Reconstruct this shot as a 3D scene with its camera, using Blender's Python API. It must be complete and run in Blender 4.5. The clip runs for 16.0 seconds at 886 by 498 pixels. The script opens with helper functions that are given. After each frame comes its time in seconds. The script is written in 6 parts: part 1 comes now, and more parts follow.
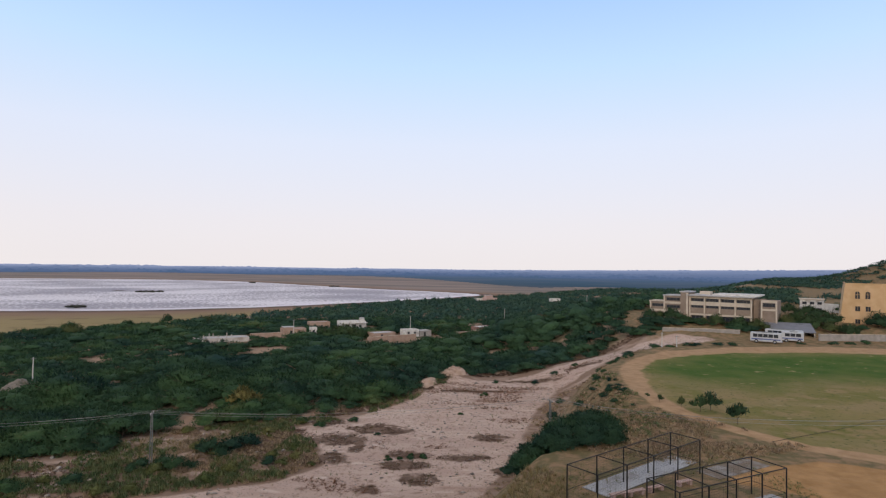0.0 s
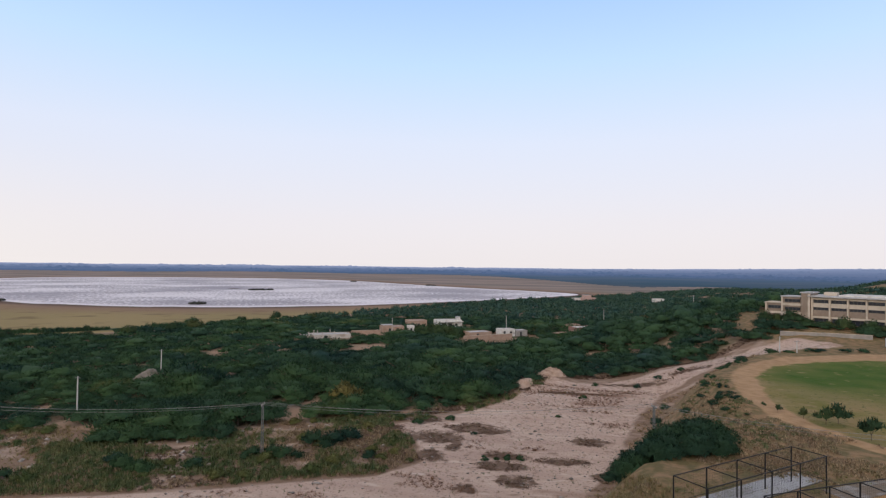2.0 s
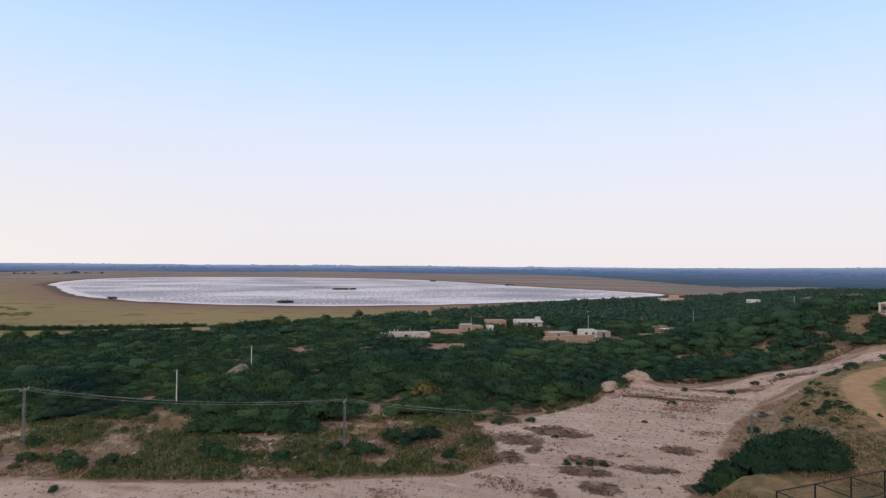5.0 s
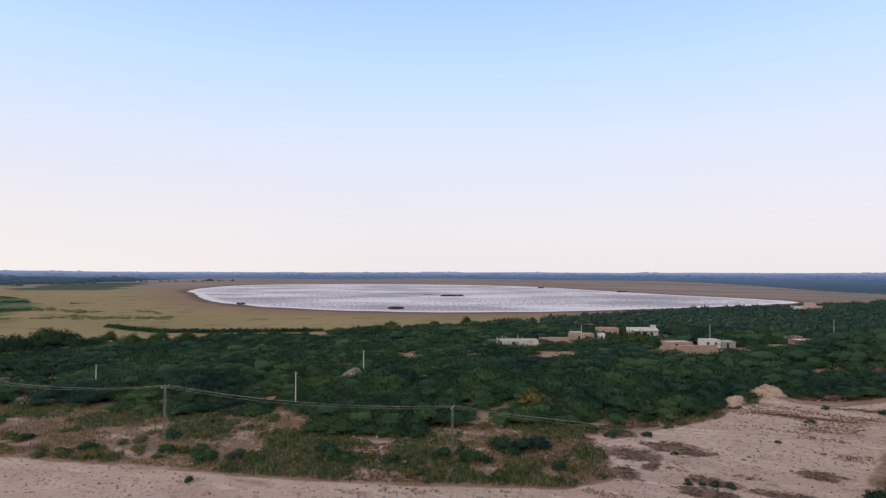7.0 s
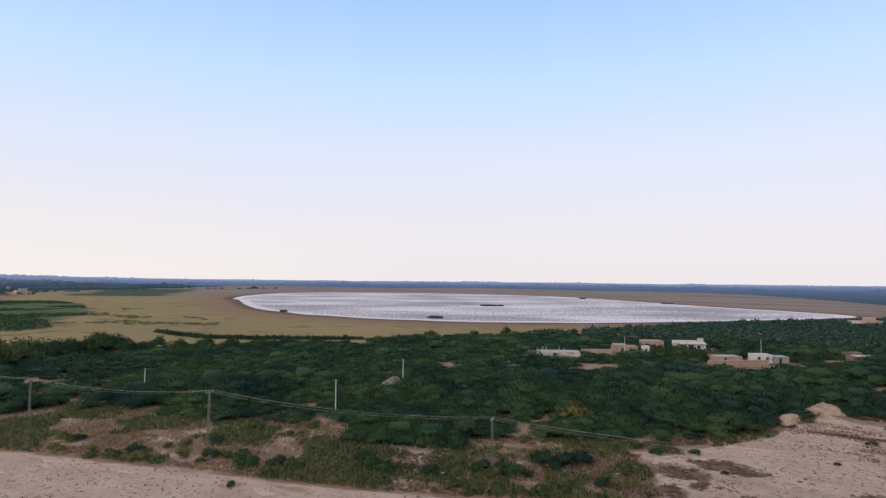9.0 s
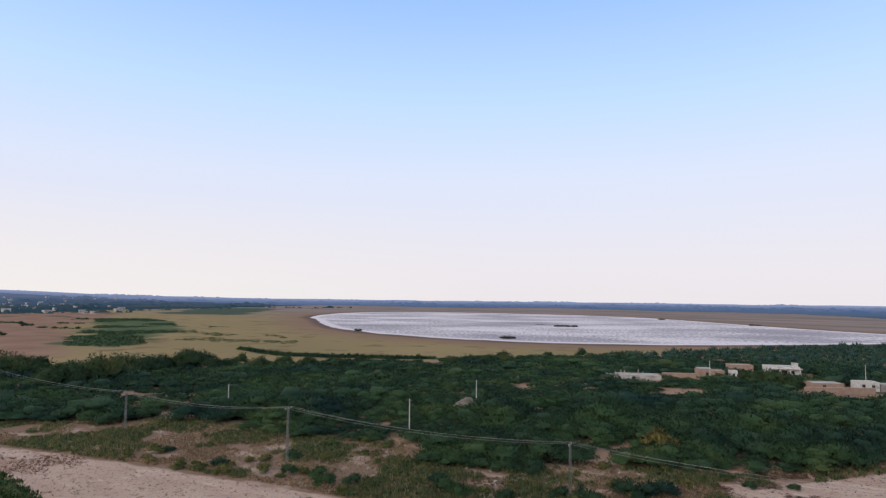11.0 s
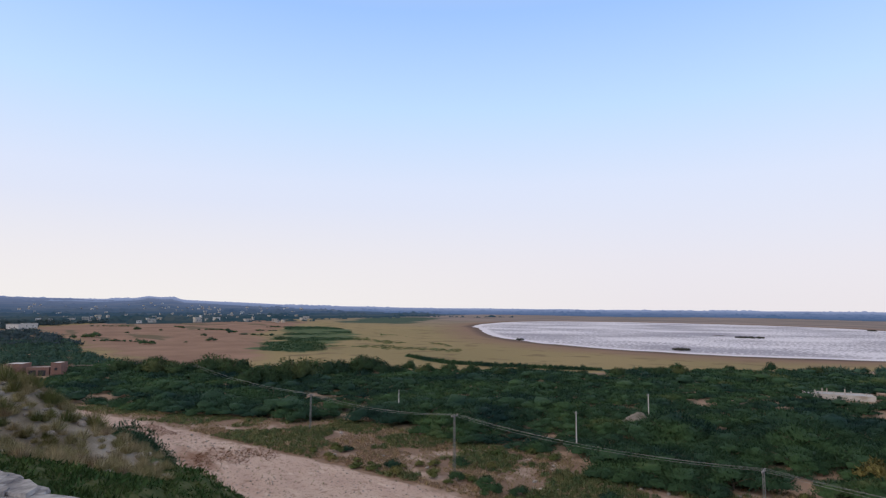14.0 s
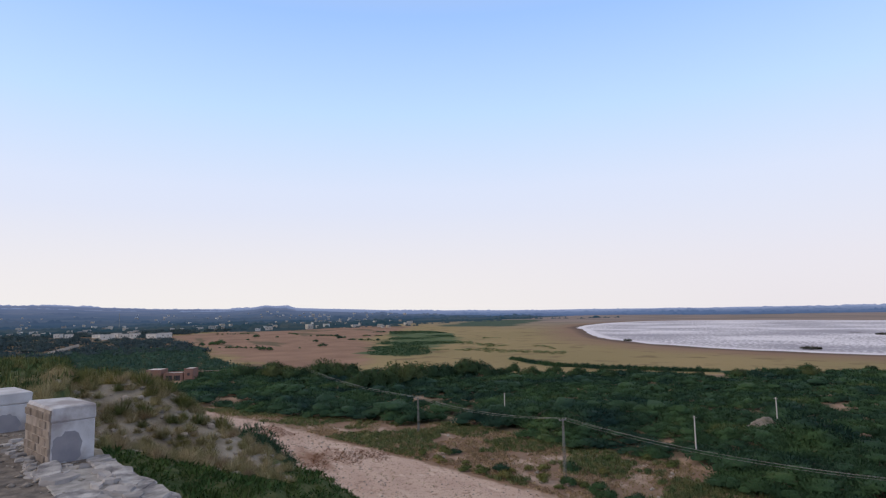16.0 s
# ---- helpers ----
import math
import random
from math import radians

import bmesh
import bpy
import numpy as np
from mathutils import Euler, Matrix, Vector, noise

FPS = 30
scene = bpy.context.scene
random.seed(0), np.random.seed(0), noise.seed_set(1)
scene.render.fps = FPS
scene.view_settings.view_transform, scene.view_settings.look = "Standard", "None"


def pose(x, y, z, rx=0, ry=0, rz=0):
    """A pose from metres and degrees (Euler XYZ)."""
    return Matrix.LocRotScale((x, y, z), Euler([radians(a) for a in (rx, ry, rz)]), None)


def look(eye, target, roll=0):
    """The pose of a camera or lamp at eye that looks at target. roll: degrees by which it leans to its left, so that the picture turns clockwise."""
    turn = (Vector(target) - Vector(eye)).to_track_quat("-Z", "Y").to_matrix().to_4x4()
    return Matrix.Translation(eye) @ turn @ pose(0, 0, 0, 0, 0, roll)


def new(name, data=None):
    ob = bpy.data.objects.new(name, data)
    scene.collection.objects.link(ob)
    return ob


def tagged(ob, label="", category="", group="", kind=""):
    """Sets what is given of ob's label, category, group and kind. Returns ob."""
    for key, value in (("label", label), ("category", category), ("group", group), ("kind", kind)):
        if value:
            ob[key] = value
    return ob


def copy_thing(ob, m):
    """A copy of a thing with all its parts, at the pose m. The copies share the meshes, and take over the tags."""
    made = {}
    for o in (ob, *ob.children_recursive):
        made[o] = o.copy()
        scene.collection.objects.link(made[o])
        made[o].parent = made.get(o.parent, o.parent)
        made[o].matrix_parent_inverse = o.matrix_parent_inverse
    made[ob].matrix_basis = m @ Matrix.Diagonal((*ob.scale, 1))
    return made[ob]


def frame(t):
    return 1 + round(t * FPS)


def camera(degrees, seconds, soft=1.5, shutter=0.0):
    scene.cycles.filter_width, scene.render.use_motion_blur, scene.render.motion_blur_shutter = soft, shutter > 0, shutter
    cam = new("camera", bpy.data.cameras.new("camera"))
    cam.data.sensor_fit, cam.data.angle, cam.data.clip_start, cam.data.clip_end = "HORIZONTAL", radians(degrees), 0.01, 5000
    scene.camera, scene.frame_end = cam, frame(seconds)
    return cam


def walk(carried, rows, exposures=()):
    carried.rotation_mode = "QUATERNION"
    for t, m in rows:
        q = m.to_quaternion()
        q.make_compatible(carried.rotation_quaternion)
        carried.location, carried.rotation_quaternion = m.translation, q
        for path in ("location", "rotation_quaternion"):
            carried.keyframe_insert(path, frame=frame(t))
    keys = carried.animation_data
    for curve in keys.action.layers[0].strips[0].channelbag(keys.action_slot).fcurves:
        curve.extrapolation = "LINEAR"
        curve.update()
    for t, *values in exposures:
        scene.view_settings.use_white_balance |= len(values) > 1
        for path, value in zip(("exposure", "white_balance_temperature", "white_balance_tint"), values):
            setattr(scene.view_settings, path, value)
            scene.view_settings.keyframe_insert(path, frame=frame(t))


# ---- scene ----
cam = camera(74.22, 16.0, soft=1.25)
EYE = 32.0
# seconds, x, y, height over the first eye, heading, look-up, lean
ROWS = [
    (0, 0.000, -0.000, 0.000, 0.00, 1.56, -0.92),
    (0.5, -0.007, 0.019, 0.099, 1.94, 1.43, -0.92),
    (1, -0.021, 0.092, 0.152, 4.94, 1.38, -1.17),
    (1.5, -0.042, 0.215, 0.145, 7.25, 1.39, -1.03),
    (2, -0.005, 0.314, 0.107, 9.31, 1.33, -0.76),
    (2.5, 0.007, 0.417, 0.110, 10.53, 1.26, -0.52),
    (3, 0.028, 0.530, 0.056, 12.02, 1.37, -0.65),
    (5.5, -0.106, 1.526, -0.043, 20.05, 1.33, -0.64),
    (6, -0.102, 1.740, -0.035, 23.93, 1.82, -0.87),
    (6.5, -0.148, 1.957, -0.060, 25.99, 1.89, -0.40),
    (7, -0.196, 2.157, -0.073, 27.47, 1.82, -0.07),
    (7.5, -0.271, 2.337, -0.104, 28.06, 1.78, -0.06),
    (8, -0.343, 2.501, -0.111, 28.70, 1.81, -0.15),
    (8.5, -0.452, 2.622, -0.155, 29.58, 2.22, -0.19),
    (9, -0.588, 2.747, -0.161, 31.38, 2.73, -0.54),
    (9.5, -0.771, 2.873, -0.174, 32.50, 3.19, -0.12),
    (12, -1.483, 3.327, -0.271, 42.65, 5.32, -1.43),
    (12.5, -1.578, 3.482, -0.284, 44.28, 5.33, -1.45),
    (13, -1.749, 3.619, -0.297, 46.49, 4.49, -1.07),
    (13.5, -1.918, 3.738, -0.303, 49.85, 4.55, -0.09),
    (14, -2.170, 3.817, -0.306, 53.93, 5.37, -0.32),
    (14.5, -2.394, 3.863, -0.333, 57.01, 5.53, -0.37),
    (15, -2.563, 3.926, -0.342, 59.80, 5.38, -0.29),
    (15.5, -2.654, 3.912, -0.351, 61.31, 5.26, 0.79),
    (16, -2.692, 3.902, -0.354, 63.59, 5.72, 1.17),
]
walk(cam, [(t, pose(x, y, EYE + z, 90 + pitch, 0, yaw) @ pose(0, 0, 0, 0, 0, -lean)) for t, x, y, z, yaw, pitch, lean in ROWS],
     [(0, 0.0, 6500, 7.5), (5.5, 0.02, 6490, 8.0), (9.5, 0.0, 6460, 8.5), (12, -0.03, 6300, 8.5), (16, -0.04, 6300, 8.5)])

# ---- light: an evening sky with a faint, wide, low sun ----
SUN_UP, SUN_TURN = radians(20), radians(-165)
world = bpy.data.worlds.new("evening_sky")
scene.world = world
world.use_nodes = True
wn, wl = world.node_tree.nodes, world.node_tree.links
wn.clear()
w_out, w_bg, w_mix = wn.new("ShaderNodeOutputWorld"), wn.new("ShaderNodeBackground"), wn.new("ShaderNodeMix")
w_sky, w_co, w_sep, w_ramp, w_dim = wn.new("ShaderNodeTexSky"), wn.new("ShaderNodeTexCoord"), wn.new("ShaderNodeSeparateXYZ"), wn.new("ShaderNodeValToRGB"), wn.new("ShaderNodeVectorMath")
w_sky.sky_type, w_sky.sun_disc, w_sky.sun_elevation, w_sky.sun_rotation = "NISHITA", False, SUN_UP, SUN_TURN
w_sky.air_density, w_sky.dust_density, w_sky.ozone_density = 1.0, 2.0, 1.5
w_dim.operation = "SCALE"
w_dim.inputs["Scale"].default_value = 0.10
w_mix.data_type = "RGBA"
w_mix.inputs["Factor"].default_value = 0.93
stops = [(0.0, (0.93, 0.86, 0.88)), (0.07, (0.90, 0.85, 0.91)), (0.2, (0.80, 0.85, 1.02)), (0.32, (0.60, 0.80, 1.08)), (0.46, (0.40, 0.62, 1.08)), (0.60, (0.52, 0.58, 0.74)), (0.76, (0.60, 0.55, 0.52)), (1.0, (0.60, 0.52, 0.46))]
for k, (at, c) in enumerate(stops):
    e = w_ramp.color_ramp.elements[k] if k < 2 else w_ramp.color_ramp.elements.new(at)
    e.position, e.color = at, (*c, 1)
wl.new(w_co.outputs["Generated"], w_sep.inputs[0])
wl.new(w_sep.outputs["Z"], w_ramp.inputs["Fac"])
wl.new(w_sky.outputs["Color"], w_dim.inputs[0])
wl.new(w_dim.outputs["Vector"], w_mix.inputs["A"])
wl.new(w_ramp.outputs["Color"], w_mix.inputs["B"])
# the evening's warm light low in the west
w_west, w_low, w_amt, w_warm = wn.new("ShaderNodeMapRange"), wn.new("ShaderNodeMapRange"), wn.new("ShaderNodeMath"), wn.new("ShaderNodeMix")
for node, lo, hi, a, b in ((w_west, -0.55, -1.0, 0.0, 0.6), (w_low, 0.0, 0.16, 1.0, 0.0)):
    node.inputs["From Min"].default_value, node.inputs["From Max"].default_value = lo, hi
    node.inputs["To Min"].default_value, node.inputs["To Max"].default_value = a, b
wl.new(w_sep.outputs["X"], w_west.inputs["Value"])
wl.new(w_sep.outputs["Z"], w_low.inputs["Value"])
w_amt.operation, w_warm.data_type = "MULTIPLY", "RGBA"
wl.new(w_west.outputs[0], w_amt.inputs[0])
wl.new(w_low.outputs[0], w_amt.inputs[1])
wl.new(w_amt.outputs[0], w_warm.inputs["Factor"])
wl.new(w_mix.outputs["Result"], w_warm.inputs["A"])
w_warm.inputs["B"].default_value = (0.98, 0.92, 0.85, 1)
wl.new(w_warm.outputs["Result"], w_bg.inputs["Color"])
w_bg.inputs["Strength"].default_value = 1.0
wl.new(w_bg.outputs["Background"], w_out.inputs["Surface"])
sun = new("sun", bpy.data.lights.new("sun", "SUN"))
sun.data.energy, sun.data.angle, sun.data.color = 1.3, radians(35), (1.0, 0.80, 0.58)
sun.matrix_world = look((0, 0, 0), (math.sin(radians(165)) * math.cos(SUN_UP), -math.cos(radians(165)) * math.cos(SUN_UP), -math.sin(SUN_UP)))


# ---- materials ----
def mat(name, c1, c2=None, scale=1.0, rough=0.85, bump=0.0, bump_scale=8.0, stain=None, stain_scale=0.3, stain_at=0.6, metal=0.0, island=0.0, each=0.0, spec=0.3, stretch=(1, 1, 1)):
    """A surface: two tones in fine grain, a third in wider stains, relief, and some spread from piece to piece."""
    m = bpy.data.materials.new(name)
    m.use_nodes = True
    n, l = m.node_tree.nodes, m.node_tree.links
    b = n["Principled BSDF"]
    b.inputs["Roughness"].default_value, b.inputs["Metallic"].default_value, b.inputs["Specular IOR Level"].default_value = rough, metal, spec
    co, mp = n.new("ShaderNodeNewGeometry"), n.new("ShaderNodeMapping")
    mp.inputs["Scale"].default_value = stretch
    l.new(co.outputs["Position"], mp.inputs["Vector"])
    g = n.new("ShaderNodeTexNoise")
    g.inputs["Scale"].default_value, g.inputs["Detail"].default_value = scale, 5
    l.new(mp.outputs[0], g.inputs["Vector"])
    r = n.new("ShaderNodeValToRGB")
    r.color_ramp.elements[0].position, r.color_ramp.elements[1].position = 0.35, 0.65
    r.color_ramp.elements[0].color, r.color_ramp.elements[1].color = (*c1, 1), (*(c2 or c1), 1)
    l.new(g.outputs["Fac"], r.inputs["Fac"])
    col = r.outputs["Color"]
    if stain:
        s, sr, mx = n.new("ShaderNodeTexNoise"), n.new("ShaderNodeValToRGB"), n.new("ShaderNodeMix")
        s.inputs["Scale"].default_value, s.inputs["Detail"].default_value = stain_scale, 4
        l.new(mp.outputs[0], s.inputs["Vector"])
        sr.color_ramp.elements[0].position, sr.color_ramp.elements[1].position = stain_at - 0.08, stain_at + 0.08
        l.new(s.outputs["Fac"], sr.inputs["Fac"])
        mx.data_type = "RGBA"
        l.new(sr.outputs["Color"], mx.inputs["Factor"])
        l.new(col, mx.inputs["A"])
        mx.inputs["B"].default_value = (*stain, 1)
        col = mx.outputs["Result"]
    if island or each:
        h, mr = n.new("ShaderNodeHueSaturation"), n.new("ShaderNodeMapRange")
        src = co.outputs["Random Per Island"] if island else n.new("ShaderNodeObjectInfo").outputs["Random"]
        amount = island or each
        mr.inputs["To Min"].default_value, mr.inputs["To Max"].default_value = 1 - amount, 1 + amount
        l.new(src, mr.inputs["Value"])
        l.new(mr.outputs[0], h.inputs["Value"])
        l.new(col, h.inputs["Color"])
        col = h.outputs["Color"]
    l.new(col, b.inputs["Base Color"])
    if bump:
        bt, bn = n.new("ShaderNodeTexNoise"), n.new("ShaderNodeBump")
        bt.inputs["Scale"].default_value, bt.inputs["Detail"].default_value = bump_scale, 6
        l.new(mp.outputs[0], bt.inputs["Vector"])
        bn.inputs["Strength"].default_value, bn.inputs["Distance"].default_value = bump, 0.5 / bump_scale
        l.new(bt.outputs["Fac"], bn.inputs["Height"])
        l.new(bn.outputs[0], b.inputs["Normal"])
    return m


def leaf_mat(name, c1, c2, dry, spread=0.35, patch=0.0):
    """Foliage: each plant has its own tone (attribute tone), each leaf its own lightness."""
    m = bpy.data.materials.new(name)
    m.use_nodes = True
    n, l = m.node_tree.nodes, m.node_tree.links
    b = n["Principled BSDF"]
    b.inputs["Roughness"].default_value, b.inputs["Specular IOR Level"].default_value = 0.75, 0.15
    at, ge, r, h, mr, ob, ad = n.new("ShaderNodeAttribute"), n.new("ShaderNodeNewGeometry"), n.new("ShaderNodeValToRGB"), n.new("ShaderNodeHueSaturation"), n.new("ShaderNodeMapRange"), n.new("ShaderNodeObjectInfo"), n.new("ShaderNodeMath")
    at.attribute_name = "tone"
    ad.operation = "FRACT"
    ad2 = n.new("ShaderNodeMath")
    l.new(at.outputs["Fac"], ad2.inputs[0])
    own, mu = n.new("ShaderNodeAttribute"), n.new("ShaderNodeMath")
    own.attribute_name, mu.operation = "own", "MULTIPLY"
    l.new(own.outputs["Fac"], mu.inputs[0])
    l.new(ob.outputs["Random"], mu.inputs[1])
    l.new(mu.outputs[0], ad2.inputs[1])
    l.new(ad2.outputs[0], ad.inputs[0])
    tone_out = ad.outputs[0]
    if patch:
        # stands of one tone, tens of metres wide, with a little of each plant's own
        wide, wr, own_part, both = n.new("ShaderNodeTexNoise"), n.new("ShaderNodeMapRange"), n.new("ShaderNodeMath"), n.new("ShaderNodeMath")
        wide.inputs["Scale"].default_value, wide.inputs["Detail"].default_value = 0.055, 4
        l.new(ge.outputs["Position"], wide.inputs["Vector"])
        wr.inputs["From Min"].default_value, wr.inputs["From Max"].default_value = 0.34, 0.70
        wr.inputs["To Max"].default_value = patch
        l.new(wide.outputs["Fac"], wr.inputs["Value"])
        own_part.operation, both.operation = "MULTIPLY", "ADD"
        own_part.inputs[1].default_value = 0.22
        l.new(tone_out, own_part.inputs[0])
        l.new(own_part.outputs[0], both.inputs[0])
        l.new(wr.outputs[0], both.inputs[1])
        tone_out = both.outputs[0]
    cr = r.color_ramp
    cr.elements[0].color, cr.elements[1].color = (*c1, 1), (*dry, 1)
    cr.elements[1].position = 1.0
    e = cr.elements.new(0.8)
    e.color = (*c2, 1)
    l.new(tone_out, r.inputs["Fac"])
    mr.inputs["To Min"].default_value, mr.inputs["To Max"].default_value = 1 - spread, 1 + spread
    l.new(ge.outputs["Random Per Island"], mr.inputs["Value"])
    l.new(mr.outputs[0], h.inputs["Value"])
    l.new(r.outputs["Color"], h.inputs["Color"])
    grain, gr, mul = n.new("ShaderNodeTexNoise"), n.new("ShaderNodeMapRange"), n.new("ShaderNodeHueSaturation")
    grain.inputs["Scale"].default_value, grain.inputs["Detail"].default_value = 2.6, 6
    l.new(ge.outputs["Position"], grain.inputs["Vector"])
    gr.inputs["From Min"].default_value, gr.inputs["From Max"].default_value = 0.3, 0.7
    gr.inputs["To Min"].default_value, gr.inputs["To Max"].default_value = 0.78, 1.22
    l.new(grain.outputs["Fac"], gr.inputs["Value"])
    l.new(gr.outputs[0], mul.inputs["Value"])
    l.new(h.outputs["Color"], mul.inputs["Color"])
    l.new(mul.outputs["Color"], b.inputs["Base Color"])
    bn = n.new("ShaderNodeBump")
    bn.inputs["Strength"].default_value, bn.inputs["Distance"].default_value = 0.3, 0.3
    l.new(grain.outputs["Fac"], bn.inputs["Height"])
    l.new(bn.outputs[0], b.inputs["Normal"])
    # thin leaves let half of the light through
    through_leaf, blend = n.new("ShaderNodeBsdfTranslucent"), n.new("ShaderNodeMixShader")
    blend.inputs["Fac"].default_value = 0.3
    l.new(mul.outputs["Color"], through_leaf.inputs["Color"])
    l.new(b.outputs["BSDF"], blend.inputs[1])
    l.new(through_leaf.outputs["BSDF"], blend.inputs[2])
    l.new(blend.outputs["Shader"], n["Material Output"].inputs["Surface"])
    return m


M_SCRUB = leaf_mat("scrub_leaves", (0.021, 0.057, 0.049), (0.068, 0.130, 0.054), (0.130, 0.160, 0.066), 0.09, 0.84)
# scrub leaves again, their colour paled and blued as haze over distance
M_HAZE_SCRUB = leaf_mat("haze_tinted_scrub_leaves", (0.045, 0.100, 0.088), (0.080, 0.142, 0.084), (0.125, 0.155, 0.086), 0.14, 0.7)
# leaves of the far woods, with distance haze mixed into their colour
M_HAZE_WOODS = leaf_mat("haze_tinted_wood_leaves", (0.046, 0.078, 0.096), (0.062, 0.098, 0.108), (0.086, 0.114, 0.106), 0.14)
M_TREE = leaf_mat("tree_leaves", (0.032, 0.068, 0.036), (0.064, 0.104, 0.044), (0.10, 0.12, 0.05), 0.2)
M_DRY = leaf_mat("dry_grass", (0.22, 0.18, 0.085), (0.32, 0.25, 0.13), (0.19, 0.12, 0.075))
M_OLIVE = leaf_mat("olive_leaves", (0.085, 0.125, 0.045), (0.19, 0.195, 0.072), (0.31, 0.255, 0.11))
M_GREEN = leaf_mat("green_grass", (0.060, 0.115, 0.034), (0.13, 0.155, 0.055), (0.24, 0.20, 0.095))
M_YELLOW = leaf_mat("yellow_leaves", (0.17, 0.16, 0.055), (0.21, 0.18, 0.065), (0.15, 0.15, 0.055))
M_TUSSOCK = leaf_mat("tussock_blades", (0.32, 0.305, 0.15), (0.48, 0.40, 0.24), (0.43, 0.31, 0.22), 0.3)
M_SLOPE = leaf_mat("slope_grass", (0.065, 0.115, 0.050), (0.155, 0.175, 0.072), (0.24, 0.21, 0.10))
M_VERGE = leaf_mat("verge_herbs", (0.046, 0.10, 0.034), (0.10, 0.15, 0.048), (0.16, 0.15, 0.06))
M_RUST = leaf_mat("rust_leaves", (0.16, 0.075, 0.04), (0.19, 0.09, 0.05), (0.13, 0.07, 0.035))
M_BARK = mat("bark", (0.09, 0.065, 0.045), (0.16, 0.12, 0.09), 6, 0.9, 0.5, 20)
M_PLASTER = mat("white_plaster", (0.56, 0.535, 0.51), (0.68, 0.66, 0.635), 1.2, 0.9, 0.15, 12, (0.42, 0.38, 0.34), 0.5, 0.62)
M_OLDPLASTER = mat("old_plaster", (0.44, 0.40, 0.36), (0.55, 0.51, 0.47), 0.9, 0.9, 0.2, 10, (0.33, 0.28, 0.24), 0.45, 0.58)
M_CREAM = mat("cream_render", (0.50, 0.43, 0.35), (0.58, 0.50, 0.42), 0.8, 0.9, 0.15, 9, (0.45, 0.38, 0.31), 0.35, 0.64)
M_BEIGE = mat("beige_render", (0.238, 0.182, 0.143), (0.274, 0.217, 0.175), 0.8, 0.9, 0.2, 9, (0.33, 0.26, 0.21), 0.4, 0.62)
M_MUD = mat("mud_brick", (0.34, 0.24, 0.185), (0.41, 0.295, 0.23), 0.9, 0.95, 0.35, 7, (0.33, 0.21, 0.15), 0.3, 0.6)
M_BRICK = mat("red_brick", (0.20, 0.118, 0.10), (0.26, 0.155, 0.13), 1.5, 0.9, 0.3, 10, (0.24, 0.13, 0.10), 0.4, 0.6)
M_TAN = mat("sandstone_render", (0.540, 0.352, 0.190), (0.594, 0.405, 0.237), 0.5, 0.9, 0.2, 8, (0.50, 0.33, 0.17), 0.2, 0.6)
M_ROOF = mat("grey_roof", (0.42, 0.41, 0.42), (0.50, 0.49, 0.50), 0.6, 0.85, 0.1, 5, (0.30, 0.29, 0.29), 0.3, 0.62)
M_SHED = mat("shed_sheet", (0.16, 0.165, 0.19), (0.20, 0.20, 0.23), 0.7, 0.6, 0.1, 6)
M_DARKFRAME = mat("dark_frame", (0.10, 0.09, 0.085), (0.14, 0.13, 0.12), 3, 0.6)
M_DARK = mat("dark_opening", (0.025, 0.025, 0.03), (0.04, 0.04, 0.045), 1, 0.4)
M_GLASS = mat("window_glass", (0.03, 0.035, 0.045), (0.045, 0.05, 0.06), 0.5, 0.12, spec=0.5)
M_CONCRETE = mat("pole_concrete", (0.44, 0.42, 0.40), (0.56, 0.53, 0.51), 3, 0.9, 0.2, 25)
M_SLAB = mat("pitch_concrete", (0.38, 0.37, 0.38), (0.44, 0.43, 0.44), 0.7, 0.85, 0.1, 12, (0.33, 0.31, 0.30), 0.4, 0.6)
M_STEEL = mat("dark_steel", (0.02, 0.02, 0.022), (0.035, 0.033, 0.033), 8, 0.55, 0.1, 30, metal=0.3)
M_LATTICE = mat("weathered_steel", (0.17, 0.18, 0.18), (0.24, 0.24, 0.23), 6, 0.6, 0.1, 30, metal=0.3)
M_WIRE = mat("wire", (0.32, 0.31, 0.30), (0.38, 0.37, 0.36), 2, 0.5, metal=0.4)
M_BENCH = mat("bench_brick", (0.45, 0.30, 0.26), (0.52, 0.37, 0.32), 3, 0.9, 0.2, 20)
M_APRON = mat("worn_concrete", (0.24, 0.215, 0.195), (0.33, 0.30, 0.275), 1.2, 0.95, 0.2, 20, (0.20, 0.15, 0.11), 0.7, 0.5)
M_WHITEPAINT = mat("bus_white", (0.42, 0.44, 0.48), (0.48, 0.49, 0.52), 0.6, 0.35, spec=0.5)
M_BLUEPAINT = mat("bus_stripe", (0.06, 0.09, 0.24), (0.08, 0.11, 0.28), 0.6, 0.35, spec=0.5)
M_TYRE = mat("tyre_rubber", (0.02, 0.02, 0.02), (0.03, 0.03, 0.03), 4, 0.9)
M_RIM = mat("rim_steel", (0.35, 0.35, 0.36), (0.42, 0.42, 0.43), 4, 0.5, metal=0.6)
M_WALLGREY = mat("boundary_block", (0.26, 0.24, 0.225), (0.35, 0.32, 0.30), 0.8, 0.95, 0.3, 6, (0.27, 0.25, 0.23), 0.3, 0.6)
M_ROCK = mat("pale_rock", (0.30, 0.25, 0.21), (0.44, 0.38, 0.33), 2.5, 0.95, 0.6, 9, (0.27, 0.25, 0.24), 1.2, 0.55, each=0.2)
M_LIME = mat("flaked_lime", (0.25, 0.235, 0.24), (0.47, 0.45, 0.45), 6, 0.95, 0.7, 18, (0.15, 0.14, 0.15), 5, 0.55, each=0.15)
